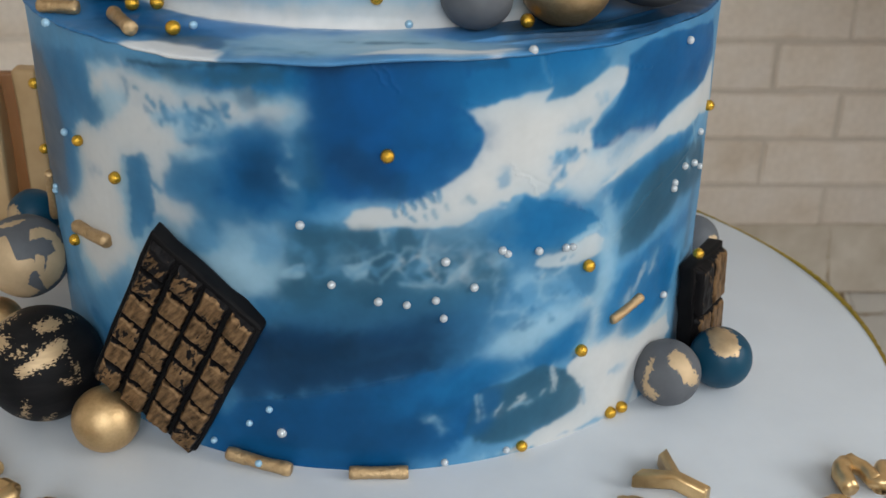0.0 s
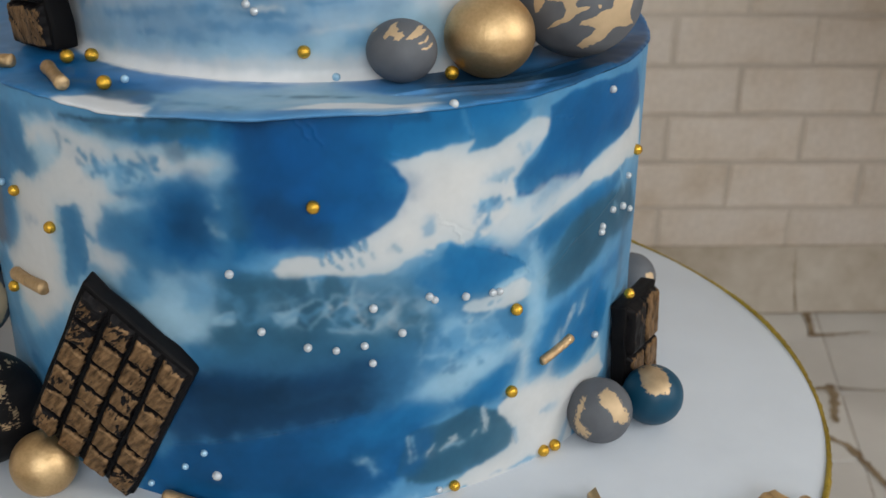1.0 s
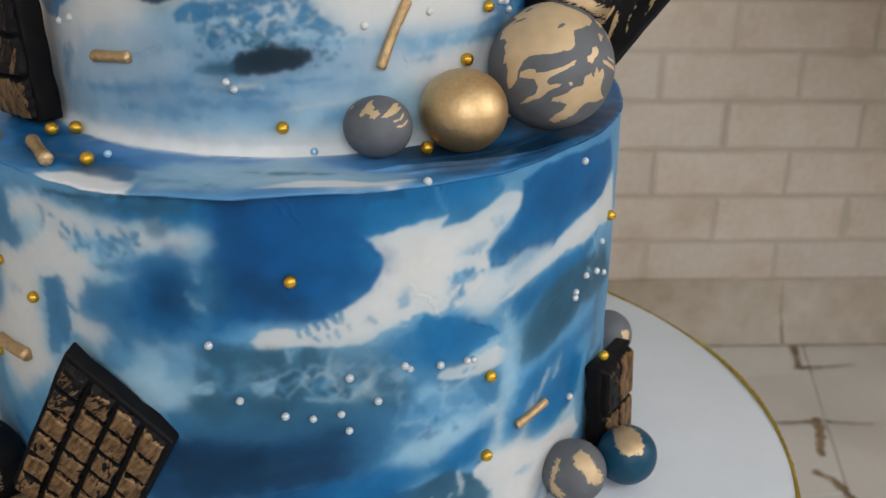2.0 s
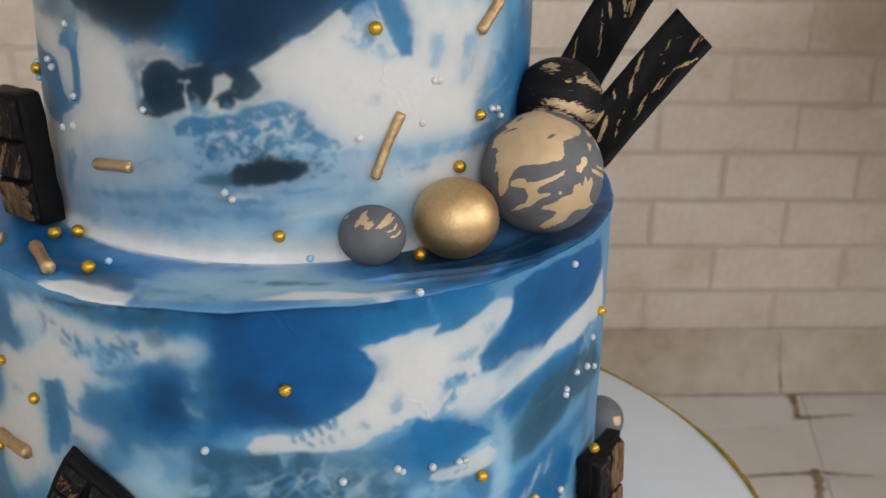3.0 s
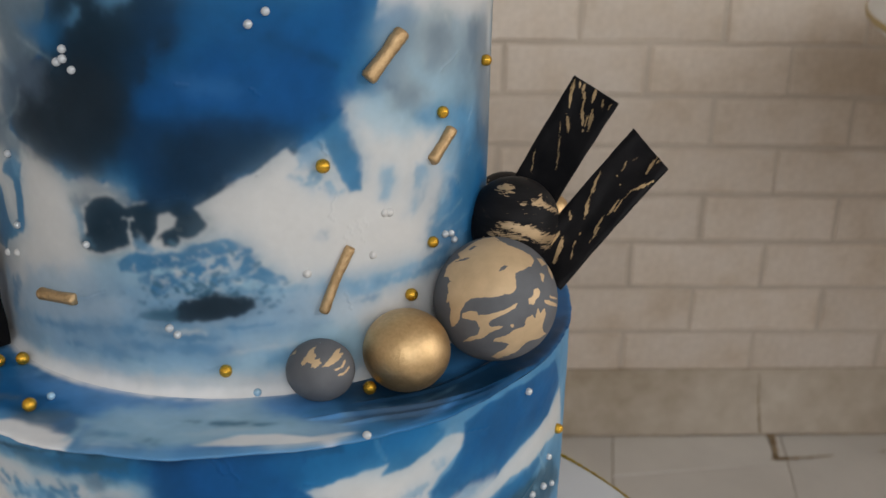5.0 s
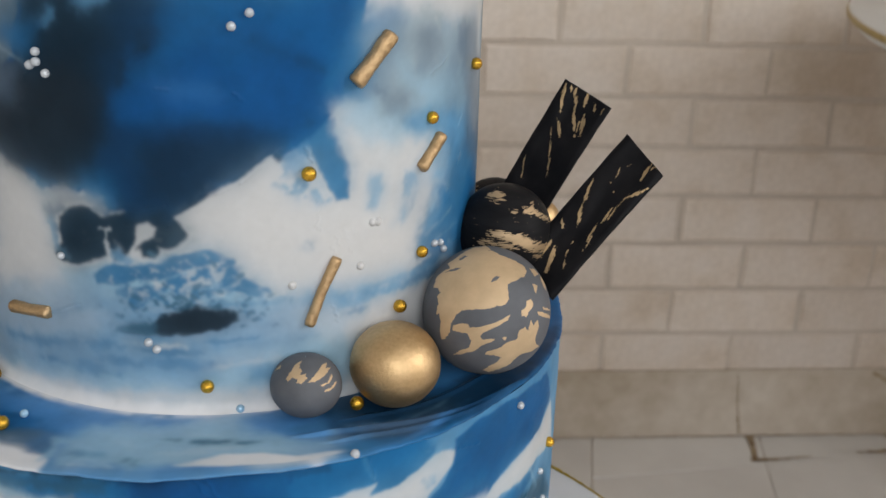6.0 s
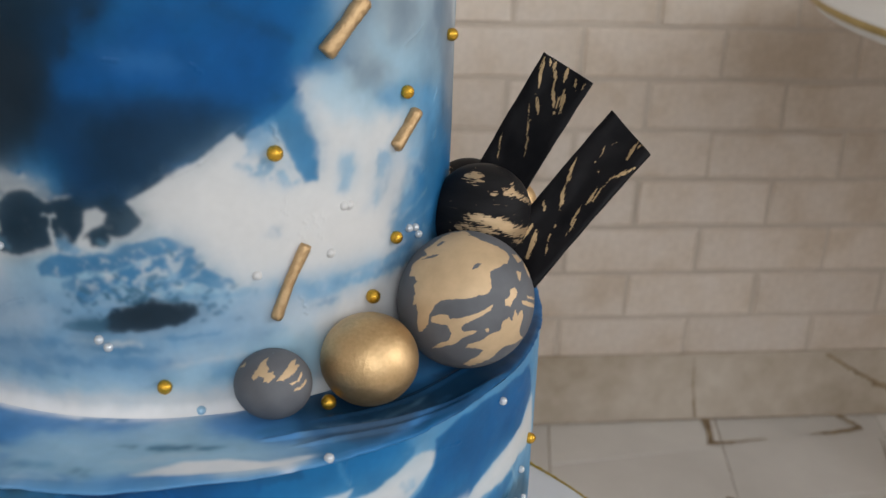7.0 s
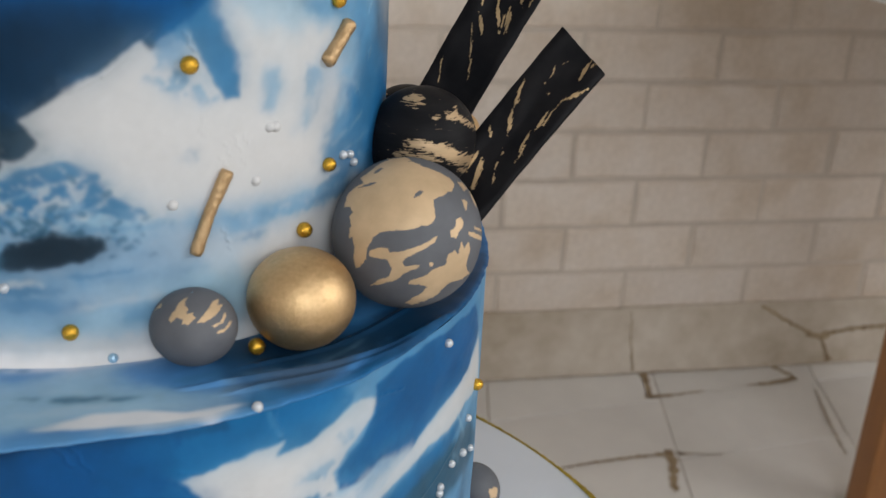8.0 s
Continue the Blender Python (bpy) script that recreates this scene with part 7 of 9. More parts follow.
def tier(name, radius, low, high, step, rows, dabs, base, seed, label, flare=0.0):
    deg = round_angles(step)
    zs = np.linspace(low, high, rows)
    D, Z = np.meshgrid(deg, zs)
    d, z = D.ravel(), Z.ravel()
    a = np.radians(d)
    unit = np.c_[np.sin(a), -np.cos(a), np.zeros(len(a))]
    place = unit * radius + np.c_[np.zeros((len(a), 2)), z]
    r = radius + 0.00035 * cloud(place, 28, 3, seed + 5) + 0.00004 * cloud(place * np.array([1, 1, 2.0]), 120, 2, seed + 9)
    if flare:
        r = r + flare * np.clip(1 - (z - low) / 0.0045, 0, 1) ** 2
    arc = math.radians(1) * radius * 1000
    for d0, z0, d1, z1, wide, tall in LOWER_RIDGES if dabs is LOWER_DABS else UPPER_RIDGES:
        dx, dy = (d1 - d0) * arc, z1 - z0
        f = np.clip(((d - d0) * arc * dx + (z * 1000 - z0) * dy) / (dx * dx + dy * dy), 0, 1)
        off = np.hypot((d - d0) * arc - f * dx + 0.35 * np.sin(f * 9 + d0), z * 1000 - z0 - f * dy)
        r = r + tall / 1000 * np.exp(-(off / (0.6 * wide)) ** 2)
    if dabs is LOWER_DABS:
        z = z + rim_wave(d) * np.clip((z - low) / (high - low), 0, 1) ** 2
    points = unit * r[:, None] + np.c_[np.zeros((len(a), 2)), z]
    ob = sheet(name, points, rows, len(deg), True, M_ICING, cake, label)
    colour, crisp = dabbed(d * arc, place[:, 2] * 1000, place, base, dabs, seed, 1.0, arc)
    paint_attribute(ob.data, "pigment", bled(colour, crisp, place, rows, seed, 1.0, 0.22 if dabs is LOWER_DABS else 0.36))
    return ob


cake = empty("tiered_cake", (0, 0, 0), "two-tier blue and white marbled buttercream cake on a white board", "cake")
tier("lower_tier", R1, 0.0, LEDGE - 0.0012, 0.17, 370, LOWER_DABS, PIGMENT["sky"], 11, "blue, slate and white knife-smeared buttercream")
tier("upper_tier", R2, LEDGE - 0.0006, TOP, 0.22, 420, UPPER_DABS, PIGMENT["white"], 31, "white buttercream with navy and royal blue smears", 0.0025)

# the top of the lower tier, with a thin lip that laps over its edge
deg = round_angles(0.35)
radii = np.concatenate([np.linspace(R2 - 0.004, R1 - 0.001, 70), [R1 + 0.0004, R1 + 0.0010, R1 + 0.0011, R1 + 0.0006, R1 - 0.001]])
drop = np.concatenate([np.zeros(70), [-0.0001, -0.0004, -0.0008, -0.0013, -0.0016]])
D, K = np.meshgrid(deg, np.arange(len(radii)))
d, r, dz = D.ravel(), radii[K.ravel()], drop[K.ravel()]
a = np.radians(d)
ragged = 0.0006 * cloud(np.c_[np.sin(a), np.cos(a), 0 * a], 14, 3, 3) * (r > R1 - 0.0005)
ragged = ragged + (0.0013 * np.exp(-((d + 4) / 20) ** 2) - 0.0009 * np.clip((d - 28) / 16, 0, 1)) * (r > R1)
outer = np.clip((r - R2) / (R1 - R2), 0, 1)
z = LEDGE + dz + rim_wave(d) * outer ** 2 + 0.0004 * cloud(np.c_[r * np.sin(a), r * np.cos(a), 0 * a], 40, 3, 5) * outer
# curled ridges that the knife left, running out to the rim
for start, rise, tall, thin, first, last in ((0.1100, 0.00040, 0.0013, 0.0008, 14, 62), (0.1150, 0.00026, 0.0010, 0.0007, 18, 52), (0.1040, 0.00022, 0.0006, 0.0009, 22, 60)):
    line = start + rise * (d - 20) + 0.0006 * np.sin(d / 5.0)
    z = z + tall * np.exp(-((r - line) / thin) ** 2) * np.clip((d - first) / 6, 0, 1) * np.clip((last - d) / 8, 0, 1) * (r < R1)
points = np.c_[(r + ragged) * np.sin(a), -(r + ragged) * np.cos(a), z]
ledge = sheet("ledge", points, len(radii), len(deg), True, M_ICING, cake, "blue and white smeared ledge")
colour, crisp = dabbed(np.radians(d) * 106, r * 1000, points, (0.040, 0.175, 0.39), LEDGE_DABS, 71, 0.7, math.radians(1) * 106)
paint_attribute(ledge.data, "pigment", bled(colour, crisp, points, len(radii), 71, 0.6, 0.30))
bm = turned([(R2 - 0.004, TOP - 0.002), (R2 - 0.0008, TOP - 0.0006), (R2 - 0.003, TOP + 0.0006)], 96)
ob = part("top", bm, M_ICING, cake)
paint_attribute(ob.data, "pigment", np.tile(np.array([0.70, 0.72, 0.74, 1.0]), (len(ob.data.vertices), 1)))


# ---- chocolate balls ----
def ball(label, place, radius, mat, patches, seed, group, flat=0.0, squash=1.0, broken=0.55, streak=(1, 1, 1), category="chocolate ball", rings=96, segs=160, bias=-0.55, outlines=(), bare=(), facing=(0.04, -0.44, 0.30), feather=0.10):
    """patches: (degrees round from the front, degrees up, half length and half width in degrees, turn) of gold leaf;
    outlines: torn pieces of leaf laid on from the front, in fractions of the radius; bare: spots scratched out of it."""
    la = np.linspace(-math.pi / 2 + 0.015, math.pi / 2 - 0.015, rings)
    lo = np.linspace(0, 2 * math.pi, segs, endpoint=False)
    LO, LA = np.meshgrid(lo, la)
    lo, la = LO.ravel(), LA.ravel()
    n = np.c_[np.cos(la) * np.sin(lo), -np.cos(la) * np.cos(lo), np.sin(la)]
    wob = 1 + 0.008 * cloud(n, 1.6, 2, seed)
    p = n * (radius * wob)[:, None] * np.array([1, 1, squash])
    if flat:
        floor_z = -radius * squash * (1 - flat)
        p[:, 2] = np.where(p[:, 2] < floor_z, floor_z + 0.12 * (p[:, 2] - floor_z), p[:, 2])
    me_ob = sheet("chocolate_ball", p, rings, segs, True, mat, None)
    bottom = p[:, 2].min()
    me_ob.location = place
    field = np.full(len(n), bias)
    for az, el, long, wide, turn in patches:
        az, el, turn = radians(az), radians(el), radians(turn)
        c = np.array([math.cos(el) * math.sin(az), -math.cos(el) * math.cos(az), math.sin(el)])
        side = np.array([math.cos(az), math.sin(az), 0.0])
        up = np.cross(c, side) * -1
        up = up if up[2] >= 0 else -up
        u, v, w = n @ side, n @ up, n @ c
        uu, vv = u * math.cos(turn) + v * math.sin(turn), v * math.cos(turn) - u * math.sin(turn)
        g = 1 - np.hypot(uu / math.sin(radians(long)), vv / math.sin(radians(wide)))
        field = np.maximum(field, np.where(w > 0, np.clip(g * 1.2, -0.8, 0.8), -0.8))
    if outlines:
        front = (Vector(facing) - Vector(place)).normalized()
        right = Vector((0, 0, 1)).cross(front).normalized()
        above = front.cross(right)
        u, v, w = n @ np.array(right), n @ np.array(above), n @ np.array(front)
        u, v = u + 0.010 * cloud(n, 14, 4, seed + 11), v + 0.010 * cloud(n, 14, 4, seed + 12)
        for piece in outlines:
            field = np.maximum(field, np.where(w > 0, np.clip(outline_distance(u, v, list(piece)) / feather, -0.8, 0.8), -0.8))
        for piece in bare:
            field = np.where(w > 0, np.minimum(field, np.clip(-outline_distance(u, v, list(piece)) / 0.03, -0.8, 0.8)), field)
    field = field + broken * cloud(n * np.array(streak), 3.2, 5, seed + 3)
    paint_attribute(me_ob.data, "leaf", field)
    tagged(me_ob, label, category, group)
    return me_ob


LOW, HIGH = "chocolate balls on the board", "chocolate balls on the ledge"
ABOVE, FRONT = (0.041, -0.373, 0.299), (0.012, -0.41, 0.217)
ball("small slate-grey domed chocolate ball flecked with gold leaf", (0.0311, -0.0908, 0.1436), 0.0107, M_GREY_BALL, [], 3, HIGH, 0.05, 0.88, 0.30, (5, 5, 14), facing=ABOVE, feather=0.07, rings=240, segs=360,
     outlines=[((-0.55, 0.23), (-0.41, 0.41), (-0.27, 0.67), (-0.12, 0.76), (-0.18, 0.56), (-0.09, 0.47), (-0.15, 0.35), (0.00, 0.38), (0.03, 0.23), (-0.12, 0.08), (-0.26, 0.11), (-0.21, 0.23), (-0.36, 0.26), (-0.48, 0.17)),
               ((0.06, 0.11), (0.21, 0.29), (0.35, 0.47), (0.45, 0.65), (0.58, 0.68), (0.55, 0.53), (0.67, 0.53), (0.58, 0.38), (0.42, 0.23), (0.27, 0.14)),
               ((0.39, 0.03), (0.58, 0.11), (0.70, 0.35), (0.73, 0.26), (0.64, 0.08), (0.45, -0.03)),
               ((0.48, -0.14), (0.67, -0.05), (0.83, 0.14), (0.79, -0.02), (0.67, -0.14), (0.52, -0.18)),
               ((-0.85, 0.47), (-0.67, 0.65), (-0.70, 0.53))])
ball("small gold lustre chocolate ball on the cake ledge", (0.0578, -0.0830, 0.1464), 0.0139, M_GOLD_BALL, [], 4, HIGH, 0.06, 0.94)
BIG_LEAF = [((-0.06, 0.99), (0.05, 0.90), (0.20, 0.83), (0.39, 0.77), (0.51, 0.71), (0.58, 0.63), (0.54, 0.53), (0.45, 0.48), (0.35, 0.43), (0.30, 0.39), (0.32, 0.26), (0.33, 0.17), (0.28, 0.09), (0.13, 0.05), (-0.04, 0.00), (-0.25, -0.01), (-0.35, -0.03), (-0.44, -0.11), (-0.50, -0.23), (-0.52, -0.37), (-0.59, -0.47), (-0.64, -0.49), (-0.68, -0.37), (-0.67, -0.24), (-0.70, -0.08), (-0.75, -0.13), (-0.72, 0.04), (-0.74, 0.16), (-0.69, 0.22), (-0.75, 0.28), (-0.82, 0.29), (-0.80, 0.43), (-0.72, 0.53), (-0.58, 0.60), (-0.63, 0.67), (-0.50, 0.78), (-0.36, 0.89), (-0.22, 0.95)),
               ((-0.46, -0.25), (-0.38, -0.22), (-0.25, -0.22), (-0.22, -0.28), (-0.04, -0.25), (0.15, -0.18), (0.34, -0.06), (0.37, -0.05), (0.32, -0.15), (0.15, -0.25), (0.00, -0.33), (-0.06, -0.39), (-0.02, -0.45), (0.13, -0.42), (0.20, -0.40), (0.10, -0.47), (-0.04, -0.54), (-0.12, -0.61), (-0.29, -0.67), (-0.46, -0.71), (-0.38, -0.64), (-0.22, -0.57), (-0.19, -0.49), (-0.25, -0.37), (-0.38, -0.35), (-0.48, -0.32)),
               ((0.60, 0.17), (0.66, 0.20), (0.71, 0.14), (0.69, 0.06), (0.64, 0.00), (0.61, -0.08), (0.54, -0.06), (0.52, 0.02), (0.59, 0.07)),
               ((0.76, 0.02), (0.85, 0.02), (0.99, -0.03), (0.98, -0.08), (0.86, -0.05), (0.79, -0.03)),
               ((0.85, 0.10), (0.98, 0.07), (0.96, 0.04), (0.86, 0.06)),
               ((0.51, -0.28), (0.60, -0.22), (0.64, -0.27), (0.69, -0.11), (0.72, -0.20), (0.79, -0.10), (0.81, -0.20), (0.76, -0.37), (0.79, -0.47), (0.83, -0.50), (0.72, -0.59), (0.57, -0.62), (0.47, -0.71), (0.39, -0.81), (0.23, -0.89), (0.09, -0.94), (0.00, -0.91), (0.15, -0.81), (0.27, -0.71), (0.15, -0.66), (0.01, -0.68), (0.05, -0.62), (0.22, -0.56), (0.34, -0.47), (0.49, -0.40)),
               ((0.27, -0.39), (0.33, -0.39), (0.32, -0.44), (0.28, -0.43)),
               ((0.62, 0.67), (0.69, 0.67), (0.78, 0.60), (0.71, 0.55)),
               ((0.68, 0.44), (0.76, 0.41), (0.74, 0.29), (0.70, 0.35)),
               ((0.79, 0.58), (0.89, 0.48), (0.91, 0.34), (0.84, 0.43))]
BARE = [((-0.67, 0.53), (-0.50, 0.60), (-0.40, 0.61), (-0.50, 0.56)),
               ((0.04, 0.41), (0.11, 0.50), (0.19, 0.50), (0.13, 0.44)),
               ((-0.46, 0.73), (-0.38, 0.81), (-0.33, 0.80), (-0.41, 0.73))]
ball("large grey chocolate ball half covered in gold leaf", (0.0876, -0.0640, 0.1555), 0.0205, M_GREY_BALL, [], 5, HIGH, 0.02, broken=0.10, streak=(6, 6, 10), rings=320, segs=520, outlines=BIG_LEAF, bare=BARE, facing=ABOVE, feather=0.035)
BLACK_LEAF = [((-0.34, 0.72), (-0.19, 0.80), (-0.04, 0.70), (-0.01, 0.60), (-0.19, 0.57), (-0.34, 0.65)),
               ((0.35, 0.47), (0.54, 0.53), (0.72, 0.40), (0.89, 0.33), (0.94, 0.23), (0.79, 0.28), (0.60, 0.33), (0.39, 0.38)),
               ((-0.34, -0.10), (-0.09, -0.03), (0.23, -0.07), (0.47, -0.12), (0.72, -0.23), (0.91, -0.25), (0.97, -0.38), (0.79, -0.45), (0.54, -0.42), (0.35, -0.33), (0.10, -0.23), (-0.19, -0.17)),
               ((-0.51, -0.28), (-0.34, -0.23), (0.04, -0.28), (0.35, -0.38), (0.16, -0.40), (-0.21, -0.35), (-0.46, -0.33)),
               ((0.66, -0.50), (0.91, -0.45), (0.89, -0.55), (0.71, -0.57)),
               ((0.10, 0.40), (0.26, 0.42), (0.19, 0.33))]
ball("black chocolate ball with brushed gold streaks", (0.0965, -0.0330, 0.1715), 0.0160, M_BLACK_BALL, [], 6, HIGH, broken=0.62, streak=(1.6, 1.6, 17), rings=280, segs=400, outlines=BLACK_LEAF, facing=ABOVE, feather=0.16)
ball("black chocolate ball brushed with gold behind another", (0.0985, 0.0060, 0.1622), 0.0148, M_BLACK_BALL, [(-20, 50, 36, 8, -10)], 7, HIGH, 0.03, broken=0.75, streak=(1.2, 1.2, 6))
ball("small gold chocolate ball between black sticks", (0.1176, 0.0140, 0.1586), 0.0074, M_GOLD_BALL, [], 8, HIGH)
ball("gold lustre chocolate ball beside a chocolate slab", (-0.0872, -0.1086, 0.0104), 0.0109, M_GOLD_BALL, [], 9, LOW, 0.06)
ball("large black chocolate ball brushed with gold leaf", (-0.1118, -0.0884, 0.0192), 0.0196, M_BLACK_BALL, [], 10, LOW, 0.03, broken=0.48, streak=(5, 5, 14), rings=260, segs=400, facing=FRONT, feather=0.22,
     outlines=[((-0.84, 0.53), (-0.63, 0.61), (-0.49, 0.53), (-0.47, 0.36), (-0.63, 0.31), (-0.84, 0.29)),
               ((-0.07, 0.63), (0.18, 0.71), (0.37, 0.66), (0.31, 0.51), (0.03, 0.49)),
               ((-0.48, -0.05), (-0.22, 0.10), (0.13, 0.31), (0.37, 0.36), (0.39, 0.15), (0.18, 0.00), (-0.12, -0.10), (-0.38, -0.20)),
               ((-0.53, 0.20), (-0.22, 0.29), (-0.33, 0.15)),
               ((0.39, 0.00), (0.54, -0.20), (0.47, -0.26)),
               ((0.23, -0.33), (0.49, -0.37), (0.29, -0.43)),
               ((-0.53, -0.82), (-0.38, -0.56), (-0.41, -0.84)),
               ((-0.22, -0.97), (0.03, -0.87), (-0.12, -1.04)),
               ((-0.84, 0.80), (-0.53, 0.97), (-0.20, 1.04), (-0.33, 0.87), (-0.68, 0.66)),
               ((0.49, 0.71), (0.61, 0.67), (0.51, 0.63))])
ball("grey chocolate ball marbled with gold leaf", (-0.1265, -0.0500, 0.0405), 0.0150, M_GREY_BALL, [], 11, LOW, broken=0.15, streak=(2, 2, 3), facing=FRONT, rings=140, segs=220,
     outlines=[((-0.92, 0.38), (-0.59, 0.51), (-0.36, 0.54), (-0.26, 0.12), (-0.20, -0.08), (0.13, -0.08), (0.22, -0.34), (0.04, -0.41), (-0.07, -0.67), (0.20, -0.87), (-0.07, -0.99), (-0.86, -0.87), (-0.96, -0.28)),
               ((0.13, 0.32), (0.17, 0.58), (0.46, 0.62), (0.72, 0.45), (0.88, 0.12), (0.86, -0.28), (0.66, -0.67), (0.33, -0.87), (0.20, -0.54), (0.36, -0.41), (0.46, -0.08), (0.66, -0.01), (0.62, 0.25), (0.39, 0.38)),
               ((0.13, -0.28), (0.22, 0.01), (0.39, -0.08), (0.33, -0.54), (0.20, -0.47)),
               ((-0.66, 0.75), (-0.26, 0.84), (0.20, 0.87), (-0.20, 0.71))])
ball("teal chocolate ball with a patch of gold leaf", (-0.1360, -0.0100, 0.0390), 0.0100, M_TEAL_BALL, [(-40, 10, 34, 30, 0)], 12, LOW, broken=0.35)
ball("small gold chocolate ball under larger balls", (-0.1390, -0.0560, 0.0160), 0.0100, M_GOLD_BALL, [], 13, LOW)
ball("slate-grey chocolate ball smeared with gold leaf", (0.1008, -0.0844, 0.0115), 0.0117, M_GREY_BALL, [], 14, LOW, 0.05, broken=0.22, streak=(4, 4, 6), facing=FRONT, feather=0.30, rings=200, segs=300,
     outlines=[((-0.05, 0.47), (0.15, 0.68), (0.41, 0.61), (0.66, 0.31), (0.86, 0.05), (0.93, -0.17), (0.75, -0.31), (0.49, -0.24), (0.29, 0.05), (0.07, 0.17)),
               ((-0.64, -0.03), (-0.53, 0.31), (-0.39, 0.39), (-0.44, 0.05), (-0.53, -0.37), (-0.36, -0.54), (-0.15, -0.71), (-0.27, -0.85), (-0.53, -0.75), (-0.66, -0.54))])
ball("teal-blue chocolate ball with a gold leaf patch", (0.1223, -0.0738, 0.0109), 0.0111, M_TEAL_BALL, [], 15, LOW, 0.05, broken=0.22, streak=(4, 4, 6), facing=FRONT, feather=0.26, rings=200, segs=300,
     outlines=[((-0.54, 0.78), (-0.31, 0.96), (0.11, 0.93), (0.39, 0.74), (0.57, 0.41), (0.54, 0.13), (0.30, 0.07), (0.11, -0.02), (-0.13, 0.07), (-0.31, 0.22), (-0.43, 0.50))])
ball("pale grey chocolate ball with gold flecks on the cake side", (0.1270, -0.0050, 0.0248), 0.0102, M_GREY_BALL, [(40, 20, 14, 12, 0)], 16, LOW, 0.03, broken=0.4)


# ---- chocolate slabs ----
PILLOW = 0.0030


def chocolate_slab(label, frame_matrix, wide, high, thick, cols, rows, group, seed, bias, streak, flake=0.7, skew=0.0, groove=0.0005):
    """A moulded bar: a black base and a raised pillow for each square, brushed with gold."""
    rng = random.Random(seed)
    slab = empty("chocolate_slab", (0, 0, 0), label, "chocolate slab", group)
    slab.matrix_world = frame_matrix
    bm = box(bmesh.new(), (-wide / 2, -thick + PILLOW, 0), (wide / 2, 0, high), 0.0012, 2)
    bmesh.ops.subdivide_edges(bm, edges=bm.edges[:], cuts=5, use_grid_fill=True)
    for v in bm.verts:
        v.co += 0.0009 * noise.noise_vector(v.co * 120 + Vector((seed, 0, 0)))
        v.co.x += skew * v.co.z
    base = part("base", bm, M_BLACK_SUGAR, slab, "plain black chocolate base")
    w, h = (wide - 0.002) / cols, (high - 0.002) / rows
    for i in range(cols):
        for j in range(rows):
            cx, cz = -wide / 2 + 0.001 + w * (i + 0.5), 0.001 + h * (j + 0.5)
            bm = bmesh.new()
            n, verts, inset = 25, [], []
            worn = rng.uniform(-0.30, 0.22) - 0.30 * (i == 0 and j > rows - 3)
            for a in range(n):
                row = []
                for b in range(n):
                    u, v = a / (n - 1) * 2 - 1, b / (n - 1) * 2 - 1
                    q = Vector((cx + u * (w / 2 - groove), 0, cz + v * (h / 2 - 0.00035)))
                    jag = noise.noise(q * 260 + Vector((seed * 3.1, 0, 0))) + 0.5 * noise.noise(q * 900)
                    rim = min((1 - abs(u)) * w, (1 - abs(v)) * h) / 2 + 0.00025 * jag
                    lift = max(0.0, min(1.0, rim / 0.0011)) ** 0.55
                    row.append(bm.verts.new((q.x + skew * q.z + 0.0004 * jag, -thick + PILLOW * 1.05 - PILLOW * lift + 0.0004 * jag * lift, q.z + 0.0004 * jag)))
                    inset.append(rim)
                verts.append(row)
            for a in range(n - 1):
                for b in range(n - 1):
                    bm.faces.new((verts[a][b], verts[a + 1][b], verts[a + 1][b + 1], verts[a][b + 1]))
            ob = part("square", bm, M_CHOCOLATE, slab)
            me = ob.data
            co = np.zeros(len(me.vertices) * 3)
            me.vertices.foreach_get("co", co)
            co = co.reshape(-1, 3)
            tilt = rng.uniform(-0.9, 0.9)
            q = np.c_[co[:, 0] + tilt * co[:, 2], co[:, 1], co[:, 2] - tilt * co[:, 0]]
            f = bias + worn + np.clip((np.array(inset) / 0.0006 - 1) * 0.9, -1.3, 0.45) + 0.55 * cloud(q * np.array(streak), 170, 4, seed) + flake * cloud(q * np.array([2.4, 1, 0.4]), 420, 3, seed + 7)
            paint_attribute(me, "leaf", f)
    return slab


def leaning(deg_round, distance, z, lean, spin):
    """A frame at deg round the cake whose y axis points in to it, leaning back by lean and turned in its own plane by spin degrees."""
    a = radians(deg_round)
    place = Matrix.Translation((distance * math.sin(a), -distance * math.cos(a), z))
    return place @ pose(0, 0, 0, 0, 0, deg_round) @ pose(0, 0, 0, -lean, 0, 0) @ pose(0, 0, 0, 0, spin, 0)


SLABS = "broken chocolate slabs on the cake"
chocolate_slab("black chocolate slab brushed with gold leaning on the cake", pose(-0.0715, -0.1044, 0.0165, 9.0, 45.2, -6.2) @ pose(0.0010, 0, -0.0035), 0.0435, 0.0592, 0.0095, 4, 6, SLABS, 21, 0.02, (1.6, 1, 1), 0.42, -0.326, 0.0006)
chocolate_slab("black chocolate slab streaked with gold standing against the cake", leaning(65.5, R1 + 0.0045, 0.0005, 3, 0) @ pose(0, 0, 0, 0, 0, -12), 0.026, 0.0425, 0.0090, 2, 2, SLABS, 22, -0.05, (3.2, 1, 0.12), 0.2)
chocolate_slab("black chocolate slab with long gold streaks on the ledge", leaning(-59.5, R2 + 0.0050, LEDGE + 0.001, -4, -3) @ pose(0, 0, 0, 0, 0, 16), 0.0235, 0.045, 0.0115, 1, 3, SLABS, 23, -0.46, (2.3, 1, 0.05), 0.08)


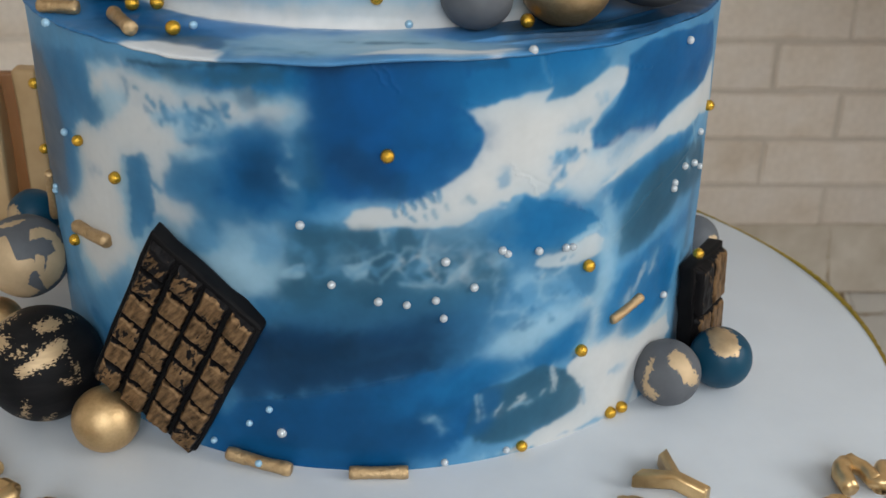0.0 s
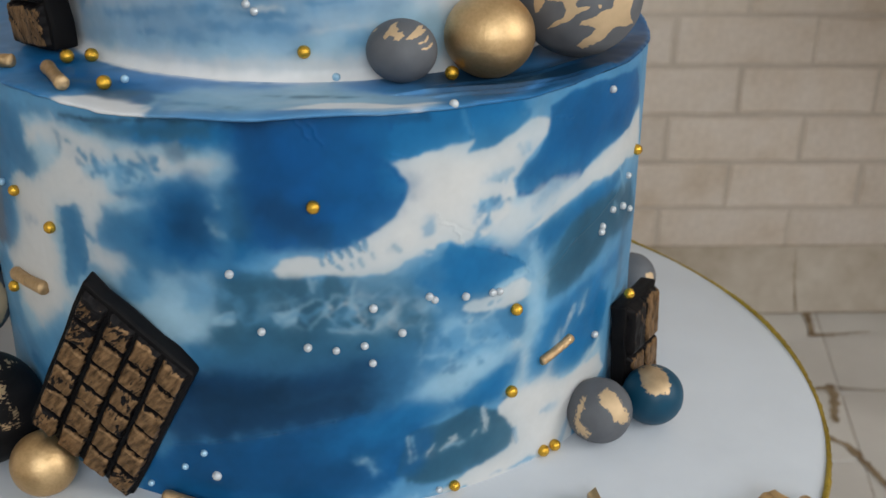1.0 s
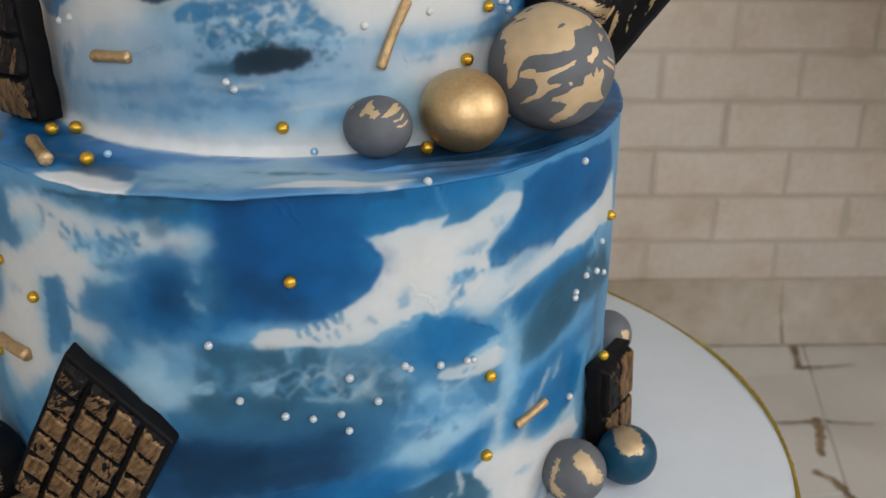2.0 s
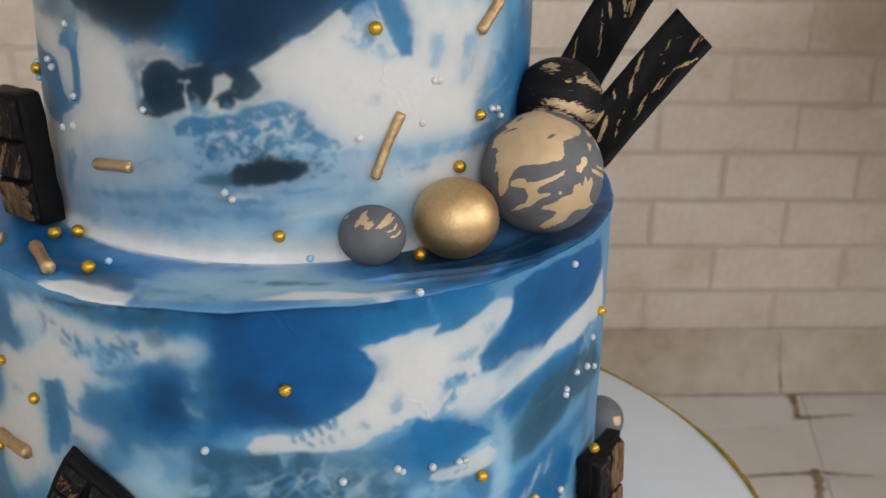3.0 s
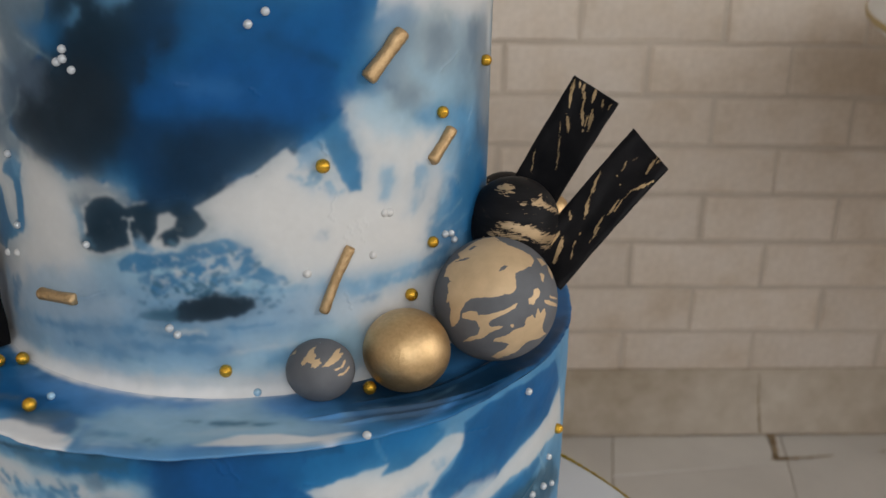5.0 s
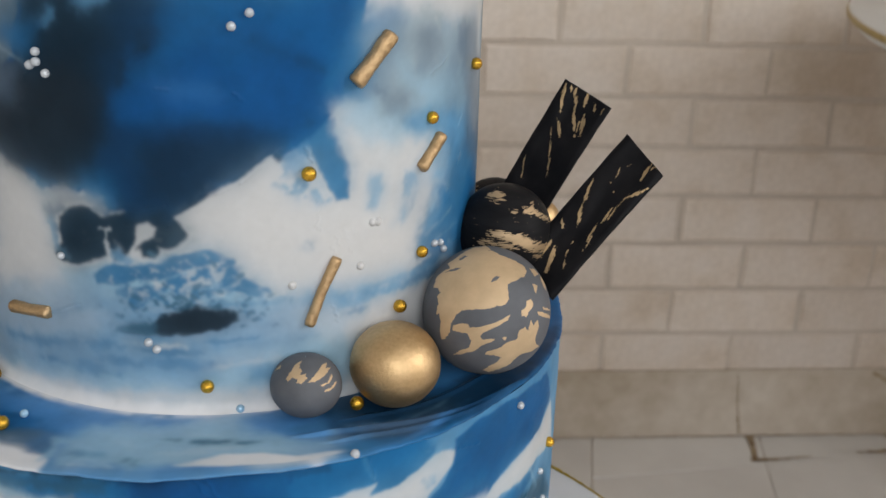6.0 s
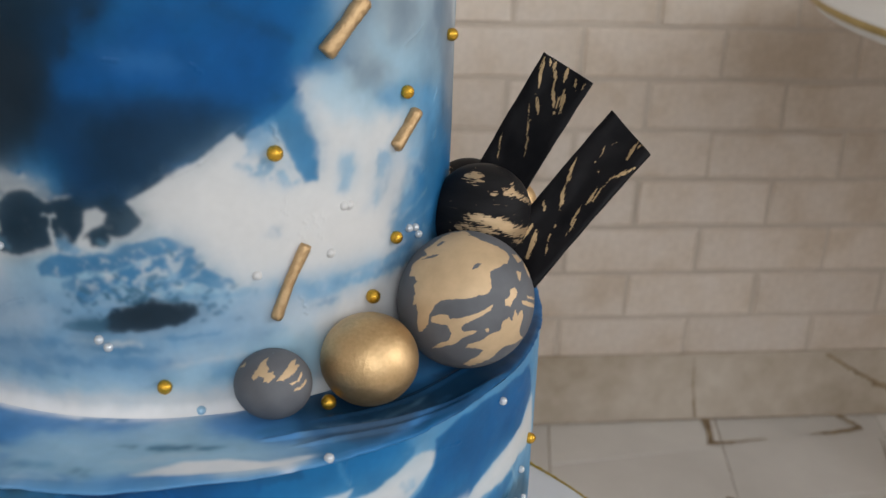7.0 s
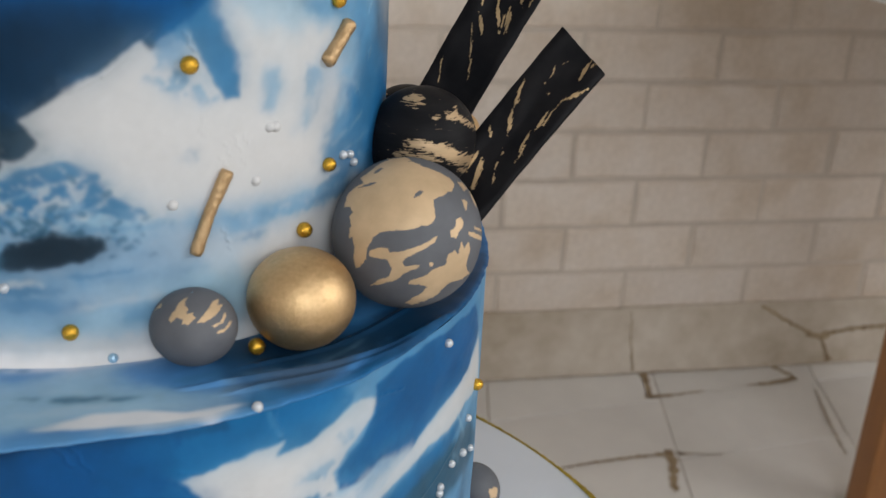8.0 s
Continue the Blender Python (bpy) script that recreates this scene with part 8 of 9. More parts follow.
# ---- black chocolate sticks ----
def stick(label, foot, tip_left, tip_right, thick, curl, seed, group, brush):
    """A flat stick from its foot to its two tip corners, slightly curled across, brushed with gold."""
    tl, tr, foot = Vector(tip_left), Vector(tip_right), Vector(foot)
    across = tr - tl
    wide = across.length
    along = (tl + tr) / 2 - foot
    long = along.length
    y = along.normalized()
    x = (across - across.dot(y) * y).normalized()
    zed = x.cross(y)
    shear = across.dot(y) / wide
    rows, cols = 190, 80
    front, back, field = [], [], []
    for j in range(rows):
        v = j / (rows - 1)
        for i in range(cols):
            u = i / (cols - 1) * 2 - 1
            edge = 0.00012 * noise.noise(Vector((u * 3, v * 9, seed)))
            bend = curl * (u * u - 0.4) + 0.0012 * math.sin(v * 3.1) + 0.0004 * noise.noise(Vector((u * 2, v * 6, seed + 4)))
            p = foot + y * (v * long + shear * u * wide / 2 * v + edge) + x * (u * wide / 2 * (1 + 0.05 * v * v) + edge) + zed * bend
            round_off = thick * (0.5 - 0.35 * abs(u) ** 6)
            front.append(p + zed * round_off)
            back.append(p - zed * round_off)
    pts = np.array([tuple(p) for p in front + back])
    n = rows * cols
    quads = []
    for j in range(rows - 1):
        for i in range(cols - 1):
            k = j * cols + i
            quads += [(k, k + 1, k + 1 + cols, k + cols), (n + k, n + k + cols, n + k + 1 + cols, n + k + 1)]
    ring = [i for i in range(cols)] + [cols * (j + 1) - 1 for j in range(1, rows)] + [(rows - 1) * cols + i for i in range(cols - 2, -1, -1)] + [j * cols for j in range(rows - 2, 0, -1)]
    for a, b in zip(ring, ring[1:] + ring[:1]):
        quads.append((a, n + a, n + b, b))
    me = bpy.data.meshes.new("chocolate_stick")
    me.from_pydata(pts.tolist(), [], quads)
    me.materials.append(M_STICK)
    me.polygons.foreach_set("use_smooth", [True] * len(me.polygons))
    ob = new("chocolate_stick", me)
    local = np.array([[(Vector(p) - foot).dot(x), (Vector(p) - foot).dot(y) , 0] for p in pts])
    u, v = local[:, 0] / (wide / 2), local[:, 1] / long
    u = u + 0.06 * cloud(local * np.array([300, 90, 1]), 1, 2, seed + 3)
    f = np.full(len(u), -0.8)
    for u0, v0, u1, v1, w in brush:
        du, dv = (u1 - u0) * wide / 2, (v1 - v0) * long
        px, py = (u - u0) * wide / 2, (v - v0) * long
        t = np.clip((px * du + py * dv) / (du * du + dv * dv), 0, 1)
        d = np.hypot(px - t * du, py - t * dv)
        f = np.maximum(f, np.clip((0.72 * w / 1000 * (0.5 + np.sin(math.pi * np.clip(t, 0.05, 0.95))) - d) / 0.0011, -0.8, 0.7))
    bundle = np.c_[local[:, 0] + 0.22 * local[:, 1], local[:, 1], 0 * u] * np.array([2300, 170, 1])
    f = f + 0.28 * cloud(local * np.array([1300, 260, 1]), 1, 3, seed + 5) + 0.50 * cloud(bundle, 1, 3, seed + 6)
    f[n:] = -0.8
    paint_attribute(me, "leaf", f)
    return tagged(ob, label, "chocolate stick", group)


STICKS = "black chocolate sticks"
stick("flat black chocolate stick brushed with gold near its end", (0.1008, -0.0060, 0.1600), (0.1217, 0.0020, 0.2157), (0.1359, -0.0080, 0.2082), 0.0035, 0.0016, 41, STICKS,
      [(-0.95, 0.98, -0.51, 0.82, 0.55), (-0.47, 0.78, -0.07, 0.69, 0.60), (-0.52, 0.71, 0.44, 0.43, 0.25), (-0.54, 1.00, -0.20, 0.90, 0.50), (-0.23, 0.90, 0.43, 0.74, 0.55), (-0.01, 1.00, 0.14, 0.92, 0.75), (0.28, 0.88, 0.61, 0.76, 0.60), (0.25, 0.83, 0.43, 0.77, 0.30), (0.44, 0.97, 0.63, 0.91, 0.45), (0.86, 0.97, 0.84, 0.93, 0.30), (-0.88, 0.49, -0.34, 0.32, 0.18), (-0.79, 1.00, -0.59, 0.96, 0.30)])
stick("flat black chocolate stick flecked with gold leaning outward", (0.1060, -0.0440, 0.1560), (0.1385, -0.0270, 0.2030), (0.1478, -0.0385, 0.1928), 0.0045, 0.0019, 45, STICKS,
      [(0.37, 1.00, 0.56, 0.87, 0.50), (0.66, 0.99, 0.62, 0.95, 0.25), (0.93, 0.85, 0.60, 0.72, 0.45), (-0.87, 0.70, -0.49, 0.54, 0.35), (-0.49, 0.54, -0.13, 0.42, 0.50), (0.44, 0.64, 0.54, 0.53, 0.45), (0.59, 0.70, 0.62, 0.57, 0.30), (0.39, 0.53, 0.57, 0.39, 0.50), (0.61, 0.43, 0.67, 0.33, 0.30), (-0.72, 0.40, -0.44, 0.36, 0.40), (-0.50, 0.26, -0.39, 0.14, 0.40), (-0.24, 0.25, 0.13, 0.10, 0.75), (0.24, 0.28, 0.56, 0.17, 0.18), (0.01, 0.72, 0.07, 0.71, 0.25), (-0.27, 0.74, -0.28, 0.75, 0.20), (0.09, 0.35, 0.16, 0.32, 0.30), (-0.31, 0.85, -0.25, 0.78, 0.15), (-0.10, 0.91, -0.14, 0.88, 0.15)])


# ---- gold plank behind the left balls ----
plank = empty("gold_chocolate_bar", (-0.158, 0.020, 0.0), "tall gold painted chocolate bar standing behind the balls", "chocolate bar")
for k, (x0, x1, y0, y1) in enumerate(((-0.034, 0.004, -0.004, 0.008), (0.009, 0.019, 0.004, 0.012))):
    bm = box(bmesh.new(), (x0, y0, 0.0), (x1, y1, 0.087), 0.002, 3)
    bmesh.ops.subdivide_edges(bm, edges=bm.edges[:], cuts=4, use_grid_fill=True)
    for v in bm.verts:
        v.co += 0.0009 * noise.noise_vector(v.co * 70)
    part("panel", bm, M_GOLD_BAR, plank)
part("core", box(bmesh.new(), (-0.030, 0.006, 0.0), (0.016, 0.011, 0.085), 0.001), M_WOOD, plank, "brown bare chocolate core")


# ---- gold rods ----
def rod(points, radius, group, label="short gold lustre sugar rod", mat=None):
    """A bent rod through the given places, with blunt, slightly pinched ends."""
    pts = [Vector(p) for p in points]
    steps, sides = 22, 14
    bm, rings = bmesh.new(), []
    for j in range(steps):
        v = j / (steps - 1)
        s = v * (len(pts) - 1)
        k = min(int(s), len(pts) - 2)
        p = pts[k].lerp(pts[k + 1], s - k)
        d = (pts[k + 1] - pts[k]).normalized()
        x = d.orthogonal().normalized()
        y = d.cross(x)
        end = min(v, 1 - v)
        swell = (1.0 + 0.06 * math.cos(v * 6.283)) * (1 if end > 0.02 else 0.86)
        ring = []
        for i in range(sides):
            a = 2 * math.pi * i / sides
            rr = radius * swell * (1 + 0.10 * noise.noise(p * 900 + Vector((math.cos(a), math.sin(a), 0))))
            ring.append(bm.verts.new(p + (x * math.cos(a) + y * math.sin(a)) * rr))
        rings.append(ring)
    for a, b in zip(rings, rings[1:]):
        for i in range(sides):
            bm.faces.new((a[i], a[(i + 1) % sides], b[(i + 1) % sides], b[i]))
    bm.faces.new(rings[0][::-1])
    bm.faces.new(rings[-1])
    bmesh.ops.recalc_face_normals(bm, faces=bm.faces[:])
    return tagged(part("gold_rod" if mat is None else "gold_letter", bm, mat or M_GOLD_ROD), label, "sugar rod", group)


def on_side(deg_round, mm_up, radius, proud):
    a = radians(deg_round)
    return ((radius + proud) * math.sin(a), -(radius + proud) * math.cos(a), mm_up / 1000)


def side_rod(a, b, radius, thick, sag=0.0, group="gold rods on the cake"):
    mid = ((a[0] + b[0]) / 2 + sag, (a[1] + b[1]) / 2)
    rod([on_side(d, h, radius, thick * 0.55) for d, h in (a, mid, b)], thick, group)


side_rod((-52.0, 64.6), (-42.5, 66.0), R1, 0.0022)
side_rod((38.4, 39.6), (45.4, 43.0), R1, 0.0016)
side_rod((-66.0, 73.0), (-69.5, 53.0), R1, 0.0016)
side_rod((-39.6, 160.2), (-29.4, 162.0), R2, 0.0019)
side_rod((26.6, 180.3), (20.8, 160.0), R2, 0.0016, -0.4)
side_rod((46.6, 202.0), (53.2, 210.5), R2, 0.0019)
side_rod((-66.0, 213.0), (-55.0, 216.0), R2, 0.0021)
side_rod((30.2, 231.8), (38.0, 244.5), R2, 0.0024)
BOARD_RODS = "gold rods lying at the foot of the cake"
rod([(-0.0470, -0.1180, 0.0034), (-0.0365, -0.1225, 0.0030), (-0.0262, -0.1258, 0.0024)], 0.0022, BOARD_RODS)
rod([(-0.0078, -0.1272, 0.0022), (0.0015, -0.1274, 0.0022), (0.0108, -0.1272, 0.0022)], 0.0021, BOARD_RODS)
LEDGE_RODS = "gold rods lying on the ledge"
rod([(-0.1013, -0.0715, LEDGE + 0.0021), (-0.0950, -0.0730, LEDGE + 0.0021), (-0.0888, -0.0742, LEDGE + 0.0021)], 0.0021, LEDGE_RODS)
rod([(-0.0769, -0.0800, LEDGE + 0.0020), (-0.0720, -0.0895, LEDGE + 0.0020), (-0.0672, -0.0990, LEDGE + 0.0020)], 0.0021, LEDGE_RODS)


# ---- sugar pearls ----
def pearl_mesh(name, mat, seed):
    bm = bmesh.new()
    bmesh.ops.create_icosphere(bm, subdivisions=3, radius=1)
    for v in bm.verts:
        v.co *= 1 + 0.03 * noise.noise(v.co * 1.7 + Vector((seed, 0, 0)))
    me = bpy.data.meshes.new(name)
    bm.to_mesh(me)
    bm.free()
    me.materials.append(mat)
    me.polygons.foreach_set("use_smooth", [True] * len(me.polygons))
    return me


GOLD_PEARL, WHITE_PEARL, BLUE_PEARL = pearl_mesh("gold_pearl", M_GOLD_PEARL, 1), pearl_mesh("white_pearl", M_WHITE_PEARL, 2), pearl_mesh("blue_pearl", M_BLUE_PEARL, 3)
pearl_turn = random.Random(5)


def pearl(place, size, mesh, name, label, group):
    ob = new(name, mesh)
    ob.matrix_world = Matrix.LocRotScale(place, Euler([pearl_turn.uniform(0, 6) for _ in range(3)]), (size, size, size))
    return tagged(ob, label, "sugar pearl", group)


def side_pearls(spots, radius, size, mesh, name, label, group):
    for deg_round, mm_up in spots:
        s = size * pearl_turn.uniform(0.92, 1.06)
        pearl(on_side(deg_round, mm_up, radius, s * 0.45), s, mesh, name, label, group)


GOLD_LABEL, WHITE_LABEL, BLUE_LABEL = "round gold sugar pearl pressed into blue icing", "tiny white sugar pearl pressed into icing", "tiny pale blue sugar pearl on icing"
side_pearls([(2.5, 107.2), (32.7, 63.3), (32.4, 32.9), (-38.8, 89.7), (-47.5, 96.9), (-54.0, 57.7), (-72, 101), (-72, 77), (67.5, 96.4), (22.6, 2.6)], R1, 0.0020, GOLD_PEARL, "gold_pearl", GOLD_LABEL, "gold pearls on the lower tier")
side_pearls([(21.1, 207.1), (49.9, 217.0), (47.7, 174.3), (-71.0, 181.9), (-73, 210.2), (41.4, 158.7), (1.3, 143.0), (70, 228)], R2, 0.0021, GOLD_PEARL, "gold_pearl", GOLD_LABEL, "gold pearls on the upper tier")
side_pearls([(-9.2, 85.5), (-5.3, 66.8), (1.0, 61.4), (4.9, 60.0), (8.9, 60.9), (10.0, 54.6), (14.3, 64.0), (10.2, 73.5), (18.3, 75.0), (19.1, 73.6), (23.9, 72.7), (28.4, 71.7), (29.6, 71.4), (53.1, 36.8),
             (52.9, 126.7), (56.4, 82.3), (61.1, 80.0), (66, 75), (52.9, 78.8), (52.7, 76.9), (63, 90), (10.4, 1.7), (20.1, 2.3)], R1, 0.0013, WHITE_PEARL, "white_pearl", WHITE_LABEL, "white pearls on the lower tier")
side_pearls([(-15.3, 20.8), (-18.6, 14.3), (-25.0, 4.2), (-52.1, 96.9), (-61.8, 71.0), (-62.5, 69)], R1, 0.0012, BLUE_PEARL, "blue_pearl", BLUE_LABEL, "pale blue pearls on the lower tier")
side_pearls([(-9.2, 156.9), (-7.7, 154.8), (-25.6, 181.0), (-57.0, 189.4), (-54.9, 187.4), (-45.8, 180.5), (52.2, 175.0), (54.5, 174.2), (55.9, 171.3), (-46.3, 203.6),
             (-26.7, 239.8), (-26.8, 237.0), (-25.0, 234.1), (-28.2, 235.9), (8.2, 249.0), (11.3, 252.5)], R2, 0.00128, WHITE_PEARL, "white_pearl", WHITE_LABEL, "white pearls on the upper tier")
side_pearls([(31.9, 175.8), (35.8, 188.7), (34.6, 188.9), (17.8, 173.3), (-53.3, 167.6), (-48.0, 170.0)], R2 - 0.0008, 0.0014, pearl_mesh("iced_pearl", M_ICED, 4), "white_pearl", "tiny sugar pearl half sunk in white icing", "pearls sunk in the icing")
for x, y in ((-0.0737, -0.0690), (-0.0664, -0.0675), (-0.0556, -0.0979), (0.0462, -0.0886)):
    pearl((x, y, LEDGE + 0.0021), 0.0022, GOLD_PEARL, "gold_pearl", "round gold sugar pearl resting on the ledge", "gold pearls on the ledge")
pearl((0.1130, -0.0625, 0.0468), 0.0020, GOLD_PEARL, "gold_pearl", "round gold sugar pearl resting on a chocolate slab", "gold pearls on the lower tier")
for x, y in ((0.0799, -0.0950), (0.0843, -0.0917)):
    pearl((x, y, 0.0021), 0.0021, GOLD_PEARL, "gold_pearl", "round gold sugar pearl resting on the board", "gold pearls on the board")
for x, y in ((-0.0512, -0.0909), (0.0114, -0.0895), (-0.0943, -0.0887)):
    pearl((x, y, LEDGE + 0.0011), 0.0013, BLUE_PEARL, "blue_pearl", "tiny pale blue sugar pearl resting on the ledge", "blue pearls on the ledge")
pearl((0.0455, -0.1148, LEDGE + 0.0006), 0.0014, WHITE_PEARL, "white_pearl", "tiny white sugar pearl at the rim of the ledge", "white pearls on the ledge")


side_pearls([(-72.2, 183.8), (-72.2, 180.8), (-71.8, 178.3)], R2, 0.0013, BLUE_PEARL, "blue_pearl", BLUE_LABEL, "pale blue pearls on the upper tier")
side_pearls([(-13.6, 12.5)], R1 - 0.0004, 0.0016, WHITE_PEARL, "white_pearl", "crushed white sugar pearl sunk in blue icing", "white pearls on the lower tier")
pearl((-0.0364, -0.1246, 0.0040), 0.0012, BLUE_PEARL, "blue_pearl", "tiny pale blue sugar pearl stuck on a gold rod", "blue pearls on the board")


# ---- gold letters on the board ----
def letter_y(place, turn, size):
    curve = bpy.data.curves.new("gold_letter", "FONT")
    curve.body, curve.size, curve.extrude, curve.bevel_depth, curve.bevel_resolution = "Y", size, 0.0016, 0.0014, 4
    curve.align_x, curve.align_y, curve.offset = "CENTER", "CENTER", -0.0008
    temp = new("gold_letter", curve)
    me = bpy.data.meshes.new_from_object(temp.evaluated_get(bpy.context.evaluated_depsgraph_get()))
    bpy.data.objects.remove(temp)
    me.materials.clear()
    me.materials.append(M_GOLD_LETTER)
    ob = new("gold_letter", me)
    ob.matrix_world = pose(*place, 0, 0, turn)
    return tagged(ob, "gold sugar letter Y lying on the white board", "sugar letter", "gold letters on the board")


def letter_stroke(points, radius):
    return tagged(rod(points, radius, "gold letters on the board", "thick curved gold sugar letter lying on the board", M_GOLD_LETTER), category="sugar letter")


letter_y((0.0952, -0.1352, 0.0033), 46, 0.0285)
letter_stroke([(0.1470, -0.1395, 0.0035), (0.1462, -0.1310, 0.0042), (0.1505, -0.1262, 0.0045), (0.1545, -0.1310, 0.0042), (0.1560, -0.1390, 0.0040), (0.1590, -0.1350, 0.0040), (0.1612, -0.1285, 0.0040)], 0.0029)
letter_stroke([(0.1360, -0.1490, 0.0035), (0.1405, -0.1460, 0.0035), (0.1450, -0.1500, 0.0035)], 0.0034)
letter_stroke([(0.0740, -0.1465, 0.0032), (0.0790, -0.1455, 0.0032), (0.0840, -0.1500, 0.0032)], 0.0032)
letter_stroke([(-0.1240, -0.1420, 0.0035), (-0.1130, -0.1350, 0.0035), (-0.1085, -0.1380, 0.0035), (-0.1150, -0.1460, 0.0035)], 0.0035)
letter_stroke([(-0.1240, -0.1200, 0.0035), (-0.1185, -0.1265, 0.0035)], 0.0033)
letter_stroke([(-0.1000, -0.1460, 0.0035), (-0.0960, -0.1445, 0.0035), (-0.0900, -0.1480, 0.0035)], 0.0035)


# ---- round white table by the wall ----
TABLE = (0.93, 0.47, 0.149)
table = empty("round_table", (TABLE[0], TABLE[1], FLOOR_Z), "round white table with a gold edge on wooden legs", "table")
high = TABLE[2] - FLOOR_Z
part("tabletop", turned([(0.440, high - 0.016), (0.4470, high - 0.008), (0.4478, high - 0.002), (0.4460, high)], 200), M_FRAME, table, "white round tabletop")
bm = turned([(0.4470, high - 0.0088), (0.4488, high - 0.0082), (0.4492, high - 0.0040), (0.4482, high - 0.0026), (0.4472, high - 0.0026)], 200)
bmesh.ops.delete(bm, geom=[f for f in bm.faces if len(f.verts) > 4], context="FACES_ONLY")
part("edge_band", bm, M_TABLE_EDGE, table, "gold edge band")
for dx, dy in ((-0.142, 0.185), (0.142, 0.185), (0.142, -0.185), (-0.142, -0.185)):
    bm = box(bmesh.new(), (dx - 0.006, dy - 0.020, 0.0), (dx + 0.044, dy + 0.020, high - 0.015), 0.004, 3)
    leg = part("leg", bm, M_WOOD, table, "varnished orange-brown leg")


# ---- skirting, floor slabs and bricks ----
skirting = slab_object("skirting", (WEST_X, WALL_Y - 0.005, FLOOR_Z), (EAST_X, WALL_Y + 0.004, -0.4428), M_SKIRTING, "low dusty plaster skirting with brown cracks")

COURSE, LENGTH, JOINT = 0.0697, 0.192, 0.006


def painted_block(w, h, seed):
    """A brick face under thick paint: an uneven outline and a rounded edge towards -y, with no back."""
    rng, ring = random.Random(seed), []
    for k in range(5):
        ring.append((-w / 2 + w * k / 5, -h / 2))
    for k in range(2):
        ring.append((w / 2, -h / 2 + h * k / 2))
    ring += [(-x, -z) for x, z in ring]
    ring = [(x + rng.uniform(-0.0012, 0.0012), z + rng.uniform(-0.0011, 0.0011)) for x, z in ring]
    v, n = [], len(ring)
    for y, c in ((0.012, -0.0006), (0.0028, 0.0002), (0.0008, 0.0016), (0.0, 0.0040)):
        v += [(x - math.copysign(c, x), y, z - math.copysign(c, z)) for x, z in ring]
    f = [tuple(range(3 * n, 4 * n))] + [(k * n + a, k * n + (a + 1) % n, (k + 1) * n + (a + 1) % n, (k + 1) * n + a) for k in range(3) for a in range(n)]
    return v, f


brick_forms, brick_meshes = [painted_block(LENGTH - JOINT, COURSE - JOINT, k) for k in range(6)], []
for brick_v, brick_f in brick_forms:
    brick_me = bpy.data.meshes.new("brick")
    brick_me.from_pydata(brick_v, [], brick_f)
    brick_me.materials.append(M_BRICK)
    brick_meshes.append(brick_me)
jitter = random.Random(12)
rest_v, rest_f = [], []
for row in range(-5, 31):
    z = -0.1052 + COURSE * (row + 0.5)
    if z - COURSE / 2 < -0.56 or z + COURSE / 2 > CEILING_Z:
        continue
    shift = 0.0 if row % 2 == 0 else LENGTH / 2
    for col in range(-13, 11):
        x = 0.5048 + shift + LENGTH * (col - 0.5)
        if x - LENGTH / 2 < WEST_X or x + LENGTH / 2 > EAST_X:
            continue
        y = WALL_Y + jitter.uniform(-0.0012, 0.0012)
        if -0.6 < x < 1.35 and z < 0.5:
            ob = new("brick", jitter.choice(brick_meshes))
            ob.location = (x + jitter.uniform(-0.002, 0.002), y, z + jitter.uniform(-0.0006, 0.0006))
            ob.rotation_euler = (jitter.uniform(-0.006, 0.006), jitter.uniform(-0.006, 0.006), jitter.uniform(-0.006, 0.006))
            ob.parent = wall_north
        else:
            k = len(rest_v)
            brick_v, brick_f = jitter.choice(brick_forms)
            rest_v += [(x + a, y + b, z + c) for a, b, c in brick_v]
            rest_f += [tuple(i + k for i in f) for f in brick_f]
me = bpy.data.meshes.new("brick_rest")
me.from_pydata(rest_v, [], rest_f)
me.materials.append(M_BRICK)
rest = new("brick_rest", me)
rest.parent = wall_north
tagged(rest, kind="stuff")

# floor slabs, laid a little askew to the wall, with hairline joints
AU, AV = Vector((0.262, 0.030)), Vector((0.058, 0.290))
slab_me = bpy.data.meshes.new("floor_slab")
half = [(-0.5, -0.5), (0.5, -0.5), (0.5, 0.5), (-0.5, 0.5)]
corner = [AU * u + AV * v for u, v in half]
shrunk = [c - c.normalized() * 0.0009 for c in corner]
flat = [c - c.normalized() * 0.0019 for c in corner]
slab_me.from_pydata([(*c, -0.02) for c in shrunk] + [(*c, -0.0015) for c in shrunk] + [(*c, 0.0) for c in flat], [],
                    [(8, 9, 10, 11)] + [(k, (k + 1) % 4, 4 + (k + 1) % 4, 4 + k) for k in range(4)] + [(4 + k, 4 + (k + 1) % 4, 8 + (k + 1) % 4, 8 + k) for k in range(4)])
slab_me.materials.append(M_FLOOR)
for i in range(-12, 10):
    for j in range(-16, 6):
        at = Vector((0.748, 0.815)) + AU * i + AV * (j + (0.0 if i % 2 else 0.5))
        if not (WEST_X - 0.1 < at.x < EAST_X + 0.1 and SOUTH_Y - 0.1 < at.y < WALL_Y + 0.16):
            continue
        ob = new("floor_slab", slab_me)
        ob.location = (at.x, at.y, FLOOR_Z + jitter.uniform(-0.0006, 0.0002))
        ob.rotation_euler = (jitter.uniform(-0.002, 0.002), jitter.uniform(-0.002, 0.002), jitter.uniform(-0.004, 0.004))
        ob.parent = floor


